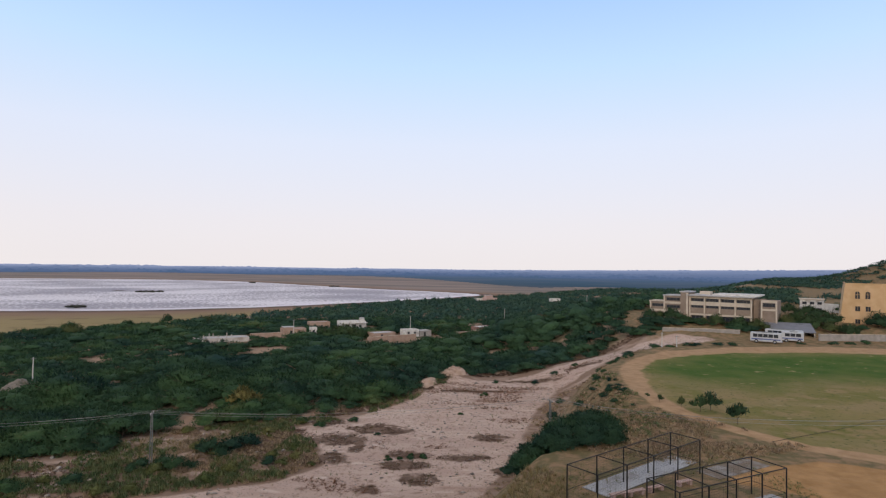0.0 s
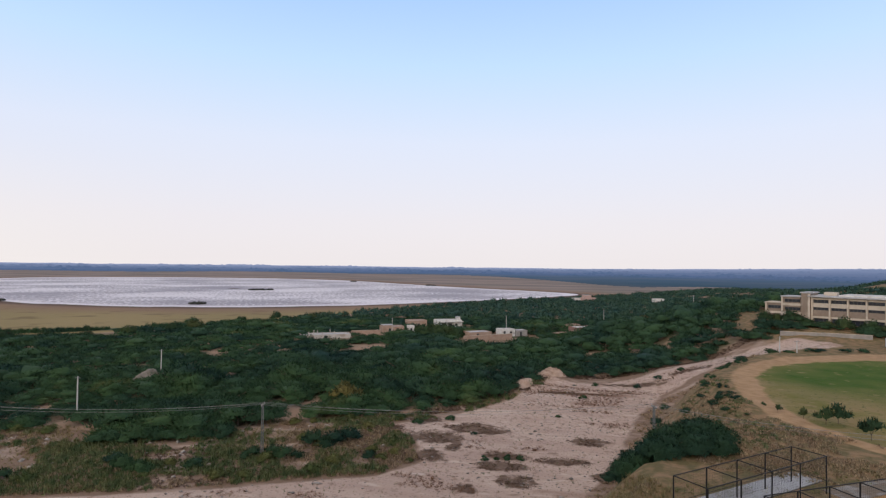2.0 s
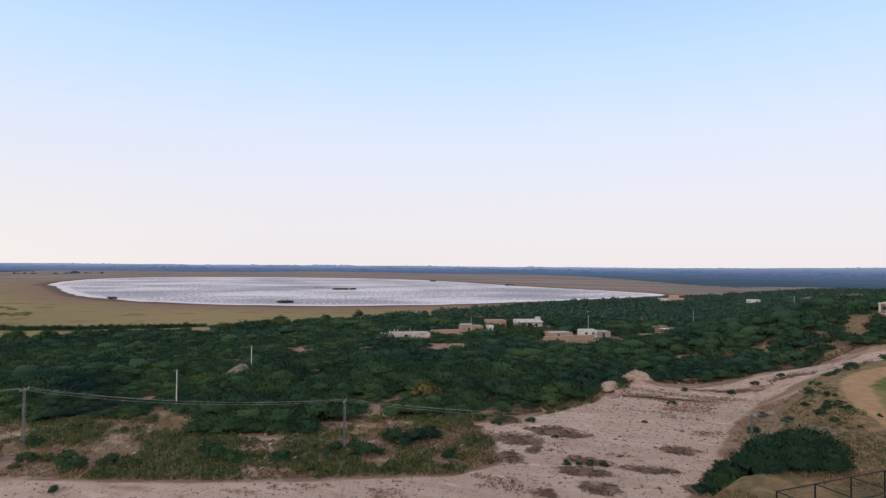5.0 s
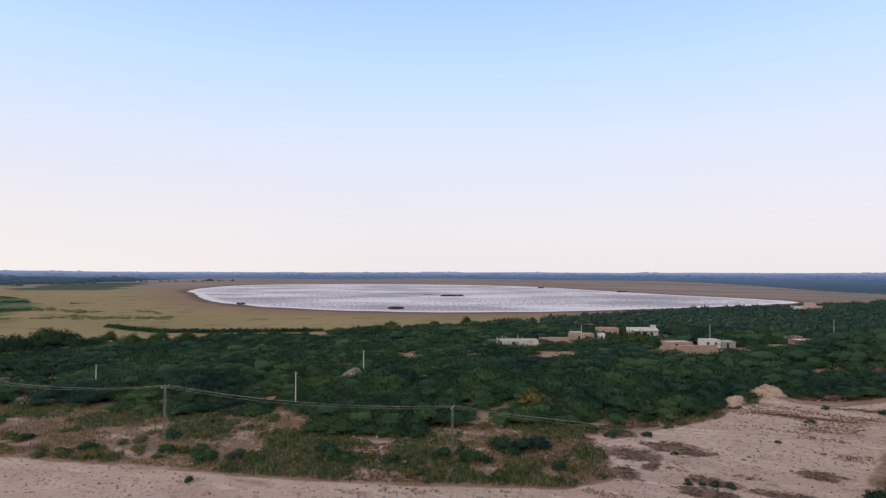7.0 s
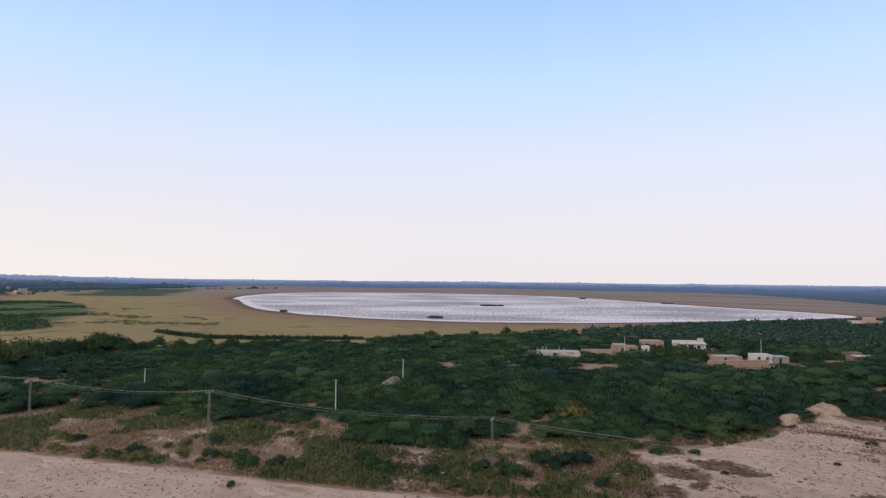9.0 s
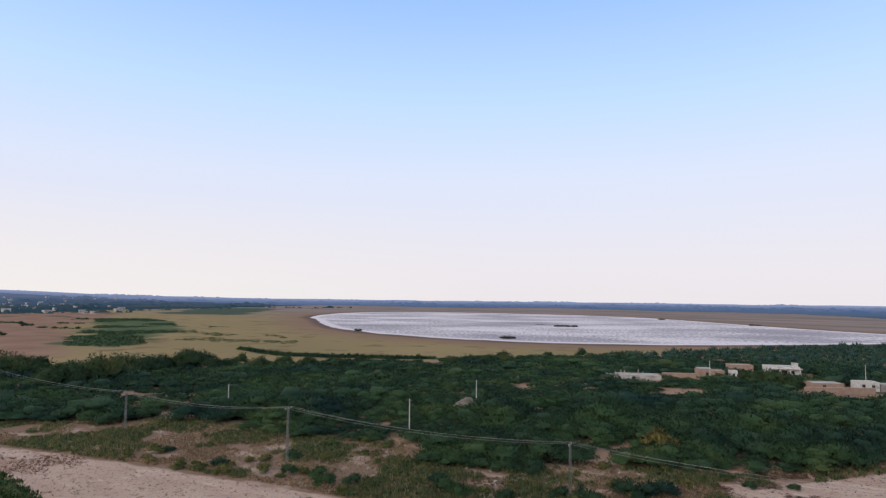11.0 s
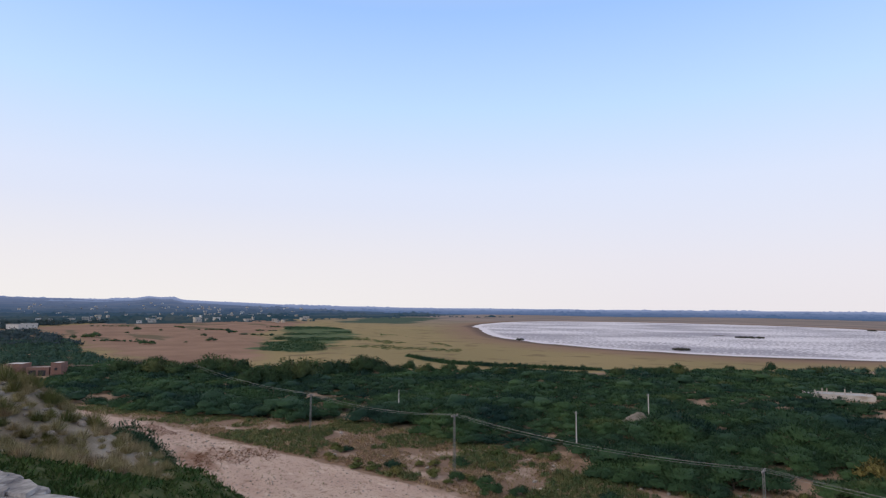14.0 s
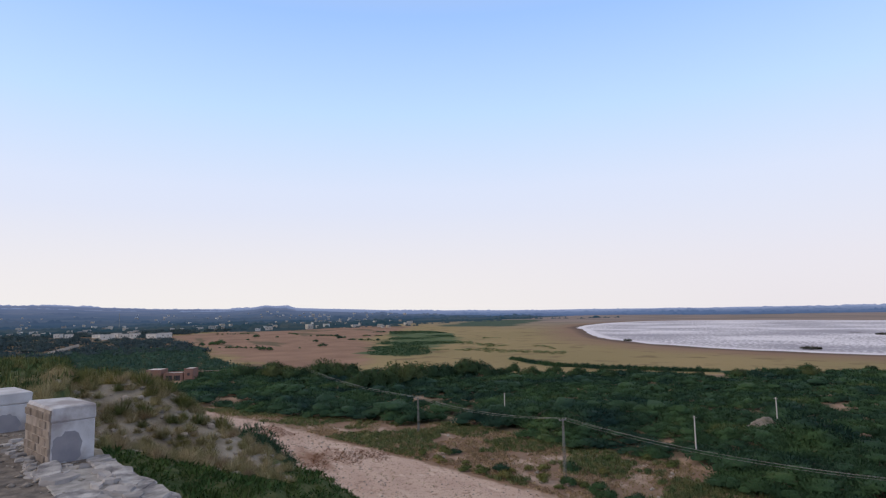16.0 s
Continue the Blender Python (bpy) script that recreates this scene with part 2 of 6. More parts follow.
M_BED = mat("lime_mortar", (0.24, 0.225, 0.22), (0.38, 0.36, 0.35), 9, 0.95, 0.5, 30)
M_STONEWALL = mat("wall_stone", (0.26, 0.24, 0.24), (0.42, 0.39, 0.38), 3.5, 0.95, 0.6, 14, (0.22, 0.21, 0.22), 2.2, 0.56, each=0.25)


# ---- mesh helpers ----
def thing(name, label, category, group="", at=(0, 0, 0), turn=0.0, kind=""):
    ob = new(name)
    ob.empty_display_size = 0.3
    ob.matrix_basis = pose(*at, 0, 0, turn)
    return tagged(ob, label, category, group, kind)


def part(name, bm, material, parent=None, label="", smooth=False):
    me = bpy.data.meshes.new(name)
    bm.to_mesh(me)
    bm.free()
    me.materials.append(material)
    if smooth:
        me.polygons.foreach_set("use_smooth", [True] * len(me.polygons))
    ob = new(name, me)
    ob.parent = parent
    return tagged(ob, label)


def box(bm, x0, x1, y0, y1, z0, z1, bevel=0.0, taper=0.0):
    r = bmesh.ops.create_cube(bm, size=1)
    for v in r["verts"]:
        k = 1 - taper if v.co.z > 0 else 1
        v.co = Vector(((x0 + x1) / 2 + v.co.x * (x1 - x0) * k, (y0 + y1) / 2 + v.co.y * (y1 - y0) * k, z0 if v.co.z < 0 else z1))
    if bevel:
        es = list({e for v in r["verts"] for e in v.link_edges})
        bmesh.ops.bevel(bm, geom=es, offset=bevel, segments=1, affect="EDGES")
    return bm


def boxes(*dims, bevel=0.0):
    bm = bmesh.new()
    for d in dims:
        box(bm, *d, bevel=bevel)
    return bm


def rod(bm, a, b, r0, r1=None, sides=8):
    a, b = Vector(a), Vector(b)
    r = bmesh.ops.create_cone(bm, cap_ends=True, segments=sides, radius1=r0, radius2=r0 if r1 is None else r1, depth=(b - a).length)
    m = Matrix.Translation((a + b) / 2) @ (b - a).to_track_quat("Z", "Y").to_matrix().to_4x4()
    bmesh.ops.transform(bm, matrix=m, verts=r["verts"])
    return bm


def rods(*list_of, sides=8):
    bm = bmesh.new()
    for a, b, r in list_of:
        rod(bm, a, b, r, sides=sides)
    return bm


def raw_mesh(name, v, f, material, tone=None, smooth=False):
    """A mesh straight from arrays of corners and triangles or quads."""
    me = bpy.data.meshes.new(name)
    k = f.shape[1]
    me.vertices.add(len(v)), me.loops.add(f.size), me.polygons.add(len(f))
    me.vertices.foreach_set("co", v.astype(np.float32).ravel())
    me.loops.foreach_set("vertex_index", f.astype(np.int32).ravel())
    me.polygons.foreach_set("loop_start", np.arange(0, f.size, k, dtype=np.int32))
    if smooth:
        me.polygons.foreach_set("use_smooth", np.ones(len(f), dtype=bool))
    me.update(calc_edges=True)
    if tone is not None:
        at = me.attributes.new("tone", "FLOAT", "POINT")
        at.data.foreach_set("value", tone.astype(np.float32))
    for m in (material if isinstance(material, list) else [material]):
        me.materials.append(m)
    return me


def lattice_hash(ix, iy, seed):
    h = (ix * 374761393 + iy * 668265263 + seed * 974711) & 0x7FFFFFFF
    h = ((h ^ (h >> 13)) * 1274126177) & 0x7FFFFFFF
    return ((h ^ (h >> 16)) & 0xFFFF) / 65535.0


def vnoise(x, y, seed=0):
    xi, yi = np.floor(x).astype(np.int64), np.floor(y).astype(np.int64)
    fx, fy = x - xi, y - yi
    fx, fy = fx * fx * (3 - 2 * fx), fy * fy * (3 - 2 * fy)
    a, b = lattice_hash(xi, yi, seed), lattice_hash(xi + 1, yi, seed)
    c, d = lattice_hash(xi, yi + 1, seed), lattice_hash(xi + 1, yi + 1, seed)
    return (a * (1 - fx) + b * fx) * (1 - fy) + (c * (1 - fx) + d * fx) * fy


def fbm(x, y, size, octaves=4, seed=0):
    s, amp, tot = 0, 1.0, 0.0
    for o in range(octaves):
        s = s + amp * (vnoise(x / size * 2 ** o + 17.3 * o, y / size * 2 ** o - 9.1 * o, seed + o) * 2 - 1)
        tot += amp
        amp *= 0.5
    return s / tot


def sstep(a, b, x):
    t = np.clip((x - a) / (b - a), 0, 1)
    return t * t * (3 - 2 * t)


def inside(poly, x, y):
    """Metres to a polygon's edge, plus inside."""
    p = np.array(poly, float)
    d, sign = np.full(np.shape(x), 1e18), np.ones(np.shape(x))
    for (ax, ay), (bx, by) in zip(p, np.roll(p, -1, axis=0)):
        ex, ey, wx, wy = bx - ax, by - ay, x - ax, y - ay
        t = np.clip((wx * ex + wy * ey) / (ex * ex + ey * ey), 0, 1)
        d = np.minimum(d, (wx - ex * t) ** 2 + (wy - ey * t) ** 2)
        c1, c2, c3 = y >= ay, y < by, ex * wy > ey * wx
        sign = np.where((c1 & c2 & c3) | (~c1 & ~c2 & ~c3), -sign, sign)
    return np.sqrt(d) * -sign


# ---- the plan: outlines on the ground, metres ----
PLATFORM = [(6, -60), (7, 20), (8, 40), (9, 52), (12, 62), (21, 74), (29, 85), (30, 96), (32, 109), (36, 122), (43, 133), (52, 143), (62, 152), (78, 166), (74, 195), (76, 225), (110, 300), (270, 520), (520, 900), (900, 900), (900, -60)]
FIELD = [(36.5, 104), (39, 115), (47, 129), (58, 136), (70, 141), (92, 144), (112, 142), (135, 130), (145, 105), (132, 78), (105, 62), (75, 57), (54, 61), (43, 67.5), (37.5, 75), (35, 84), (34.5, 95)]
TRACK = [(31, 95), (33, 109), (37, 121), (44, 132), (54, 142), (76, 152), (101, 155), (120, 152), (150, 138), (160, 104), (140, 66), (105, 52), (70, 52), (52, 58), (40, 66), (34, 76), (31, 86)]
WASH = [(-240, 14), (-216, 14), (-186, 24), (-160, 34), (-128, 45), (-102, 54), (-80, 60), (-64, 64), (-51, 68), (-37, 74), (-22, 80), (-17, 87), (-20, 98), (-27, 106), (-18, 114), (-7, 129), (-3, 139), (3, 153), (14, 153), (28, 161), (54, 175), (70, 178), (80, 168), (62, 155), (44, 153), (28, 143), (19, 120), (15, 105), (9, 86), (3, 70), (-20, 52), (-50, 40), (-90, 26), (-130, 20), (-172, 12), (-240, 4)]
SCRUB = [(-330, -20), (-216, 18), (-186, 28), (-166, 44.5), (-146.5, 61.8), (-141, 70), (-131.5, 76.2), (-118, 78), (-103, 82.5), (-97.2, 84.4), (-88, 89.5), (-77, 91.8), (-70.3, 84.8), (-58, 90.6), (-50, 92.3), (-53, 101.5), (-34, 110), (-20, 119), (-8, 136), (2, 157), (28, 166), (52, 182), (63, 186), (68, 200), (74, 228), (92, 250), (140, 258), (220, 290), (460, 420), (760, 760), (600, 900), (240, 860), (90, 640), (32, 556), (-46, 470), (-100, 372), (-131, 306), (-164, 263), (-190, 203), (-221, 172), (-245, 141), (-263, 119), (-296, 80), (-330, 50), (-430, 40), (-560, 42), (-800, 34), (-1000, 10), (-1000, -130), (-500, -120)]
BROWNFIELD = [(-900, 20), (-560, 46), (-420, 55), (-330, 62), (-315, 84), (-325, 100), (-400, 150), (-470, 178), (-600, 200), (-720, 280), (-960, 420), (-1100, 380), (-1050, 150)]
MARSH = [(-466, 163), (-394, 140), (-365, 155), (-377, 178), (-458, 212), (-468, 246), (-636, 330), (-747, 350), (-770, 300), (-606, 240)]
MARSH_FAR = [(-800, 510), (-1096, 800), (-1250, 720), (-1057, 566), (-900, 440)]
REEDS = [(-310, 202), (-262, 197), (-233, 209), (-207, 226), (-188, 242), (-168, 266), (-161, 258), (-181, 235), (-200, 218), (-226, 201), (-257, 190), (-303, 196)]
DIRT = [(27, 56), (33, 60), (40, 62), (50, 58), (54, 53), (44, 50), (35, 51)]
PATCHES = [(-10.4, 107.5, 6.4, 3.2), (-16.7, 100.4, 4.3, 4.2), (-21, 111.5, 3.6, 3), (-16.5, 90.6, 2.6, 3.2), (-4.9, 88.5, 5, 2.2), (-2.9, 82.7, 3.2, 2.2), (8.9, 103, 3.8, 2.4), (4.1, 92.2, 4.9, 1.6), (-9.5, 78.7, 2.4, 1.6), (9.3, 86.5, 1.8, 2.3), (-20.5, 99.6, 2.7, 2.2), (-13.5, 95.9, 1.4, 3), (-5, 93.2, 4, 2), (-21.2, 89.2, 7.5, 2.2), (-28.8, 102.9, 5, 4.5), (-28.3, 93.1, 4, 4), (8, 140, 8, 1.5), (25, 152, 10, 1.5), (40, 156, 8, 1.5)]
BAND = [(-330, -20), (-216, 60), (-130, 130), (-60, 130), (10, 190), (80, 210), (90, 150), (40, 60), (20, -40)]
LUSH = [(42, 116), (50, 130), (70, 140), (92, 143), (116, 141), (138, 126), (142, 100), (118, 104), (96, 98), (76, 106), (58, 102), (46, 106)]
LAKE = [(-600, 500), (-520, 440), (-463, 400), (-420, 378), (-377, 362), (-335, 354), (-296, 352), (-228, 360), (-170, 385), (-119, 425), (-67, 480), (-10, 548), (28, 605), (46, 640), (30, 668), (-14, 700), (-58, 728), (-150, 795), (-262, 900), (-340, 960), (-470, 985), (-600, 960), (-720, 900), (-800, 820), (-790, 720), (-735, 620), (-670, 540)]


def edge_of_hill(az):
    """How far the level ground round the eye reaches, by heading in degrees (to the left)."""
    return np.interp(az, [-180, -90, -40, 0, 20, 37, 50, 58, 66.2, 71.5, 79.8, 84, 88, 92, 100, 130, 180], [60, 20, 4.4, 4.8, 5.3, 5.85, 7.1, 8.5, 9.8, 11.2, 13.9, 18, 30, 48, 60, 60, 60])


def height(x, y):
    r = np.hypot(x, y)
    az = np.degrees(np.arctan2(-x, y))
    z = 2.0 * (1 - sstep(150, 360, r)) + 0.5 * fbm(x, y, 26, 4, 3) * (1 - sstep(150, 400, r))
    # the far uplands
    z = z + sstep(1600, 4700, r) * np.interp(az, [-52, -40, -30, -20, -5, 10, 35, 50, 60, 68, 75, 77.6, 78.6, 79.6, 80.4, 81.5, 84, 90, 98, 112], [66, 52, 32, 14, -4, -8, -8, -5, 2, 18, 42, 50, 72, 68, 76, 62, 52, 62, 96, 125]) + sstep(2500, 4700, r) * 5 * fbm(x, y, 260, 3, 41)
    # the lake's pan
    z = z - 0.5 * sstep(0, 12, inside(LAKE, x, y))
    # the levelled ground of the school and the sports field
    fall = 13 + 32 * sstep(132, 172, y) + 40 * sstep(180, 260, y)
    p = inside(PLATFORM, x, y)
    bank = sstep(0, 1, (p + fall) / fall)
    rise = 3.0 * sstep(168, 200, y) * sstep(30, 75, x) + 0.004 * np.maximum(r - 230, 0) * sstep(-40, 110, x - 0.28 * y)
    z = z * (1 - bank) + (12.0 + np.minimum(rise, 12)) * bank
    z = z + bank * (1 - sstep(0, 3, p)) * 1.0 * fbm(x, y, 6, 4, 8)
    z = z + 40 * np.exp(-(((x - 520) / 58) ** 2 + ((y - 580) / 130) ** 2)) * (1 + 0.2 * fbm(x, y, 60, 3, 5))
    # the bank of spoil by the wash
    for bx, by, s, h in ((1.5, 153, 3.2, 1.6), (-2.5, 147, 2.6, 1.0), (5, 156, 3, 1.4), (-6, 139, 2.2, 0.8)):
        z = z + h * np.exp(-((x - bx) ** 2 + (y - by) ** 2) / s ** 2) * (1 + 0.5 * fbm(x, y, 2.5, 3, 4))
    # the hill under the road
    e = edge_of_hill(az)
    gentle = sstep(58.5, 67, az) * (1 - sstep(118, 150, az))
    steep = np.interp(r - e, [-100, 0, 0.6, 10, 45, 70, 200], [0, 0, -1.2, -9.5, -23, -29, -40])
    soft = np.interp(r - e, [-100, 0, 0.5, 4, 8, 14, 22, 36, 70, 200], [0, 0, -0.7, -1.25, -2.3, -4.2, -7.2, -14, -29, -40])
    hill = 30.0 - 0.035 * np.clip(r - 13, 0, 60) * sstep(78, 84, az) + steep * (1 - gentle) + soft * gentle
    # the tufted spur beside the road
    ridge = [(-38, -1.0, 28.6), (-29, 1.8, 29.2), (-24.7, 3.35, 29.45), (-21.7, 4.75, 28.4), (-19.1, 5.65, 27.6), (-16.8, 6.3, 27.1)]
    near, crest = np.full_like(z, 1e9), np.zeros_like(z)
    for (ax, ay, ah), (bx, by, bh) in zip(ridge, ridge[1:]):
        t = np.clip(((x - ax) * (bx - ax) + (y - ay) * (by - ay)) / ((bx - ax) ** 2 + (by - ay) ** 2), 0, 1)
        off = np.hypot(x - ax - t * (bx - ax), y - ay - t * (by - ay))
        crest, near = np.where(off < near, ah + t * (bh - ah), crest), np.minimum(off, near)
    hill = hill + np.maximum(crest - hill, 0) * np.exp(-(near / 2.6) ** 2)
    hill = hill + 0.22 * fbm(x, y, 3.0, 4, 12) * sstep(0.3, 3, r - e)
    return np.maximum(z, hill) + 0.0 * r


def heights(x, y):
    return height(np.asarray(x, float), np.asarray(y, float))


def ground_z(x, y):
    return float(height(np.array([float(x)]), np.array([float(y)]))[0])


# ---- ground: one sheet to the horizon ----
def build_ground():
    az = np.concatenate([np.arange(-52, 112.01, 0.48), np.arange(114, 307, 3.0)])
    rr = np.concatenate([[0.0], np.exp(np.arange(math.log(1.2), math.log(4950), 0.0195)), [4950]])
    A, R = np.meshgrid(np.radians(az), rr, indexing="ij")
    x, y = (-np.sin(A) * R).ravel(), (np.cos(A) * R).ravel()
    z = height(x, y)
    na, nr = len(az), len(rr)
    i, j = np.meshgrid(np.arange(na), np.arange(nr - 1), indexing="ij")
    i2 = (i + 1) % na
    f = np.stack([i * nr + j, i * nr + j + 1, i2 * nr + j + 1, i2 * nr + j], -1).reshape(-1, 4)
    v = np.stack([x, y, z], 1)
    v = np.vstack([v, [[0, 0, 30.0]]])
    me = raw_mesh("ground", v, f, [ground_material(), haze_glow_material(), haze_glow_material("town_plain_haze", (0.022, 0.042, 0.04), (0.06, 0.07, 0.055), (0.014, 0.027, 0.054), (0.027, 0.045, 0.096), (0.16, 0.185, 0.33))], smooth=True)
    # outlines, as soft masks: 0.5 on the edge
    r = np.hypot(x, y)
    w = np.clip(r * 0.02, 1.0, 25)
    for name, poly in (("wash", WASH), ("scrub", SCRUB), ("brown", BROWNFIELD), ("marsh", MARSH), ("marshfar", MARSH_FAR), ("reeds", REEDS), ("lake", LAKE), ("pitch", FIELD), ("track", TRACK), ("bank", PLATFORM), ("band", BAND), ("lush", LUSH), ("dirt", DIRT)):
        d = inside(poly, x, y)
        val = np.clip(d / (w * (4 if name == "lake" else 1)) / 2 + 0.5, 0, 1)
        if name == "marsh":
            val = np.clip(0.5 + d / 70, 0, 1)
        if name in ("marshfar", "brown"):
            val = np.clip(0.5 + d / 110, 0, 1)
        if name == "lush":
            val = np.clip(0.5 + d / 44, 0, 1)
        if name == "reeds":
            val = np.clip(0.5 + d / 16, 0, 1)
        if name == "lake":
            val = np.clip(0.5 + d / 160, 0, 1)
        if name == "bank":
            val = np.clip(0.5 + (d + 8) / 20, 0, 1)
        at = me.attributes.new(name, "FLOAT", "POINT")
        at.data.foreach_set("value", np.append(val, 0).astype(np.float32))
    azd = np.degrees(np.arctan2(-x, y))
    hillmask = sstep(3.5, 9, z - 2.5) * (1 - sstep(26, 36, r) * (1 - sstep(78, 82, np.degrees(np.arctan2(-x, y))))) * (r < 120) * (1 - np.clip(inside(PLATFORM, x, y) / 6 + 0.5, 0, 1) * (z < 13))
    green = hillmask * sstep(56, 64, azd) * (1 - sstep(0.6, 1.5, np.exp(-((x + 22.5) / 7.0) ** 2 - ((y - 4.6) / 3.0) ** 2) * 2.2)) * np.maximum(sstep(0, 1, r - edge_of_hill(azd)), sstep(15, 17, r))
    road = (1 - sstep(-0.6, 0.3, r - edge_of_hill(azd) + 0.3)) * (1 - sstep(14.5, 17, r) * sstep(66, 78, azd))
    weeds = np.zeros_like(x)
    for px, py, a, b in PATCHES:
        weeds = np.maximum(weeds, 1 - 0.5 * (((x - px) / (a * 0.95)) ** 2 + ((y - py) / b) ** 2))
    for name, val in (("hill", hillmask), ("verge", green), ("road", road), ("weeds", weeds)):
        at = me.attributes.new(name, "FLOAT", "POINT")
        at.data.foreach_set("value", np.append(val, 0).astype(np.float32))
    # farther out the ground takes the materials with haze in their emission
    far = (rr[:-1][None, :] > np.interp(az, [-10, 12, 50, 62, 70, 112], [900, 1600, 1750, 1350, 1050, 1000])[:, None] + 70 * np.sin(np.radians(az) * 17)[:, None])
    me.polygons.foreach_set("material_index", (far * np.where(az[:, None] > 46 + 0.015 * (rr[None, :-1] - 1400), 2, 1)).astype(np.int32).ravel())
    return tagged(new("ground", me), "dry valley ground with sandy wash, scrub and playa", "ground", kind="structure")


def ground_material():
    m = bpy.data.materials.new("valley_ground")
    m.use_nodes = True
    n, l = m.node_tree.nodes, m.node_tree.links
    b = n["Principled BSDF"]
    b.inputs["Roughness"].default_value, b.inputs["Specular IOR Level"].default_value = 0.95, 0.1
    geo = n.new("ShaderNodeNewGeometry")

    def noise_at(scale, detail=5, stretch=None):
        t = n.new("ShaderNodeTexNoise")
        t.inputs["Scale"].default_value, t.inputs["Detail"].default_value = scale, detail
        if stretch:
            mp = n.new("ShaderNodeMapping")
            mp.inputs["Scale"].default_value = stretch
            l.new(geo.outputs["Position"], mp.inputs["Vector"])
            l.new(mp.outputs[0], t.inputs["Vector"])
        else:
            l.new(geo.outputs["Position"], t.inputs["Vector"])
        return t.outputs["Fac"]

    def ramp(fac, lo, hi, c1=(0, 0, 0), c2=(1, 1, 1)):
        r = n.new("ShaderNodeValToRGB")
        r.color_ramp.elements[0].position, r.color_ramp.elements[1].position = lo, hi
        r.color_ramp.elements[0].color, r.color_ramp.elements[1].color = (*c1, 1), (*c2, 1)
        l.new(fac, r.inputs["Fac"])
        return r.outputs["Color"]

    def mixed(fac, a, c):
        mx = n.new("ShaderNodeMix")
        mx.data_type = "RGBA"
        l.new(fac, mx.inputs["Factor"])
        l.new(a, mx.inputs["A"])
        if isinstance(c, tuple):
            mx.inputs["B"].default_value = (*c, 1)
        else:
            l.new(c, mx.inputs["B"])
        return mx.outputs["Result"]

    def math_op(op, a, c):
        mm = n.new("ShaderNodeMath")
        mm.operation = op
        for k, q in enumerate((a, c)):
            if isinstance(q, (int, float)):
                mm.inputs[k].default_value = q
            else:
                l.new(q, mm.inputs[k])
        return mm.outputs[0]

    def mask(name, ragged=0.5, scale=0.2, lo=0.42, hi=0.58):
        a = n.new("ShaderNodeAttribute")
        a.attribute_name = name
        nz = math_op("MULTIPLY", math_op("SUBTRACT", noise_at(scale, 6), 0.5), ragged)
        return ramp(math_op("ADD", a.outputs["Fac"], nz), lo, hi)

    # the open playa: tan with a thin green growth
    col = ramp(noise_at(0.008, 6), 0.35, 0.65, (0.325, 0.245, 0.122), (0.275, 0.215, 0.105))
    col = mixed(ramp(noise_at(0.05, 7, (1, 1, 1)), 0.56, 0.66), col, (0.21, 0.155, 0.08))
    # beyond the lake: greyer soil, with some haze painted into its colour
    sep, far = n.new("ShaderNodeSeparateXYZ"), n.new("ShaderNodeMapRange")
    l.new(geo.outputs["Position"], sep.inputs[0])
    far.inputs["From Min"].default_value, far.inputs["From Max"].default_value = 420, 760
    l.new(sep.outputs["Y"], far.inputs["Value"])
    col = mixed(far.outputs[0], col, ramp(noise_at(0.012, 8, (0.4, 1.5, 1)), 0.38, 0.62, (0.31, 0.235, 0.21), (0.20, 0.17, 0.15)))
    # red-brown rim of the lake and bare far shore
    col = mixed(mask("lake", 0.35, 0.015, 0.12, 0.42), col, (0.26, 0.165, 0.115))
    col = mixed(mask("lake", 0.06, 0.03, 0.40, 0.46), col, (0.15, 0.10, 0.08))
    col = mixed(mask("brown", 0.6, 0.03), col, ramp(noise_at(0.03, 6), 0.3, 0.7, (0.235, 0.14, 0.098), (0.33, 0.205, 0.142)))
    col = mixed(math_op("MULTIPLY", mask("brown", 0.3, 0.03), ramp(noise_at(0.02, 8, (0.35, 1.6, 1)), 0.56, 0.62)), col, (0.15, 0.115, 0.07))
    col = mixed(mask("marsh", 1.0, 0.03), col, ramp(noise_at(0.05, 6), 0.3, 0.7, (0.06, 0.10, 0.045), (0.11, 0.14, 0.06)))
    col = mixed(mask("marshfar", 1.0, 0.02), col, (0.06, 0.09, 0.06))
    col = mixed(mask("reeds", 0.9, 0.06), col, (0.065, 0.10, 0.055))
    # scrub floor
    floor = ramp(noise_at(0.09, 7), 0.44, 0.62, (0.36, 0.245, 0.175), (0.10, 0.10, 0.06))
    col = mixed(mask("band", 0.4, 0.1), col, ramp(noise_at(0.17, 8, (0.7, 1.5, 1)), 0.32, 0.50, (0.47, 0.35, 0.285), (0.25, 0.168, 0.122)))
    col = mixed(mask("scrub", 0.5, 0.1), col, floor)
    col = mixed(mask("bank", 0.3, 0.15, 0.2, 0.5), col, ramp(noise_at(0.7, 9), 0.40, 0.60, (0.29, 0.188, 0.108), (0.155, 0.125, 0.062)))
    # the river sand, with paler runs, pebbles and stained hollows
    sand = ramp(noise_at(0.12, 8, (0.6, 1.6, 1)), 0.35, 0.65, (0.47, 0.335, 0.275), (0.56, 0.42, 0.35))
    sand = mixed(ramp(noise_at(0.9, 9), 0.57, 0.70), sand, (0.32, 0.22, 0.17))
    sand = mixed(ramp(noise_at(3.2, 5), 0.61, 0.67), sand, (0.14, 0.10, 0.075))
    sand = mixed(ramp(noise_at(0.35, 6, (0.6, 1.5, 1)), 0.60, 0.70), sand, (0.60, 0.465, 0.39))
    sand = mixed(ramp(noise_at(0.07, 5, (0.5, 1.4, 1)), 0.60, 0.70), sand, (0.25, 0.145, 0.10))
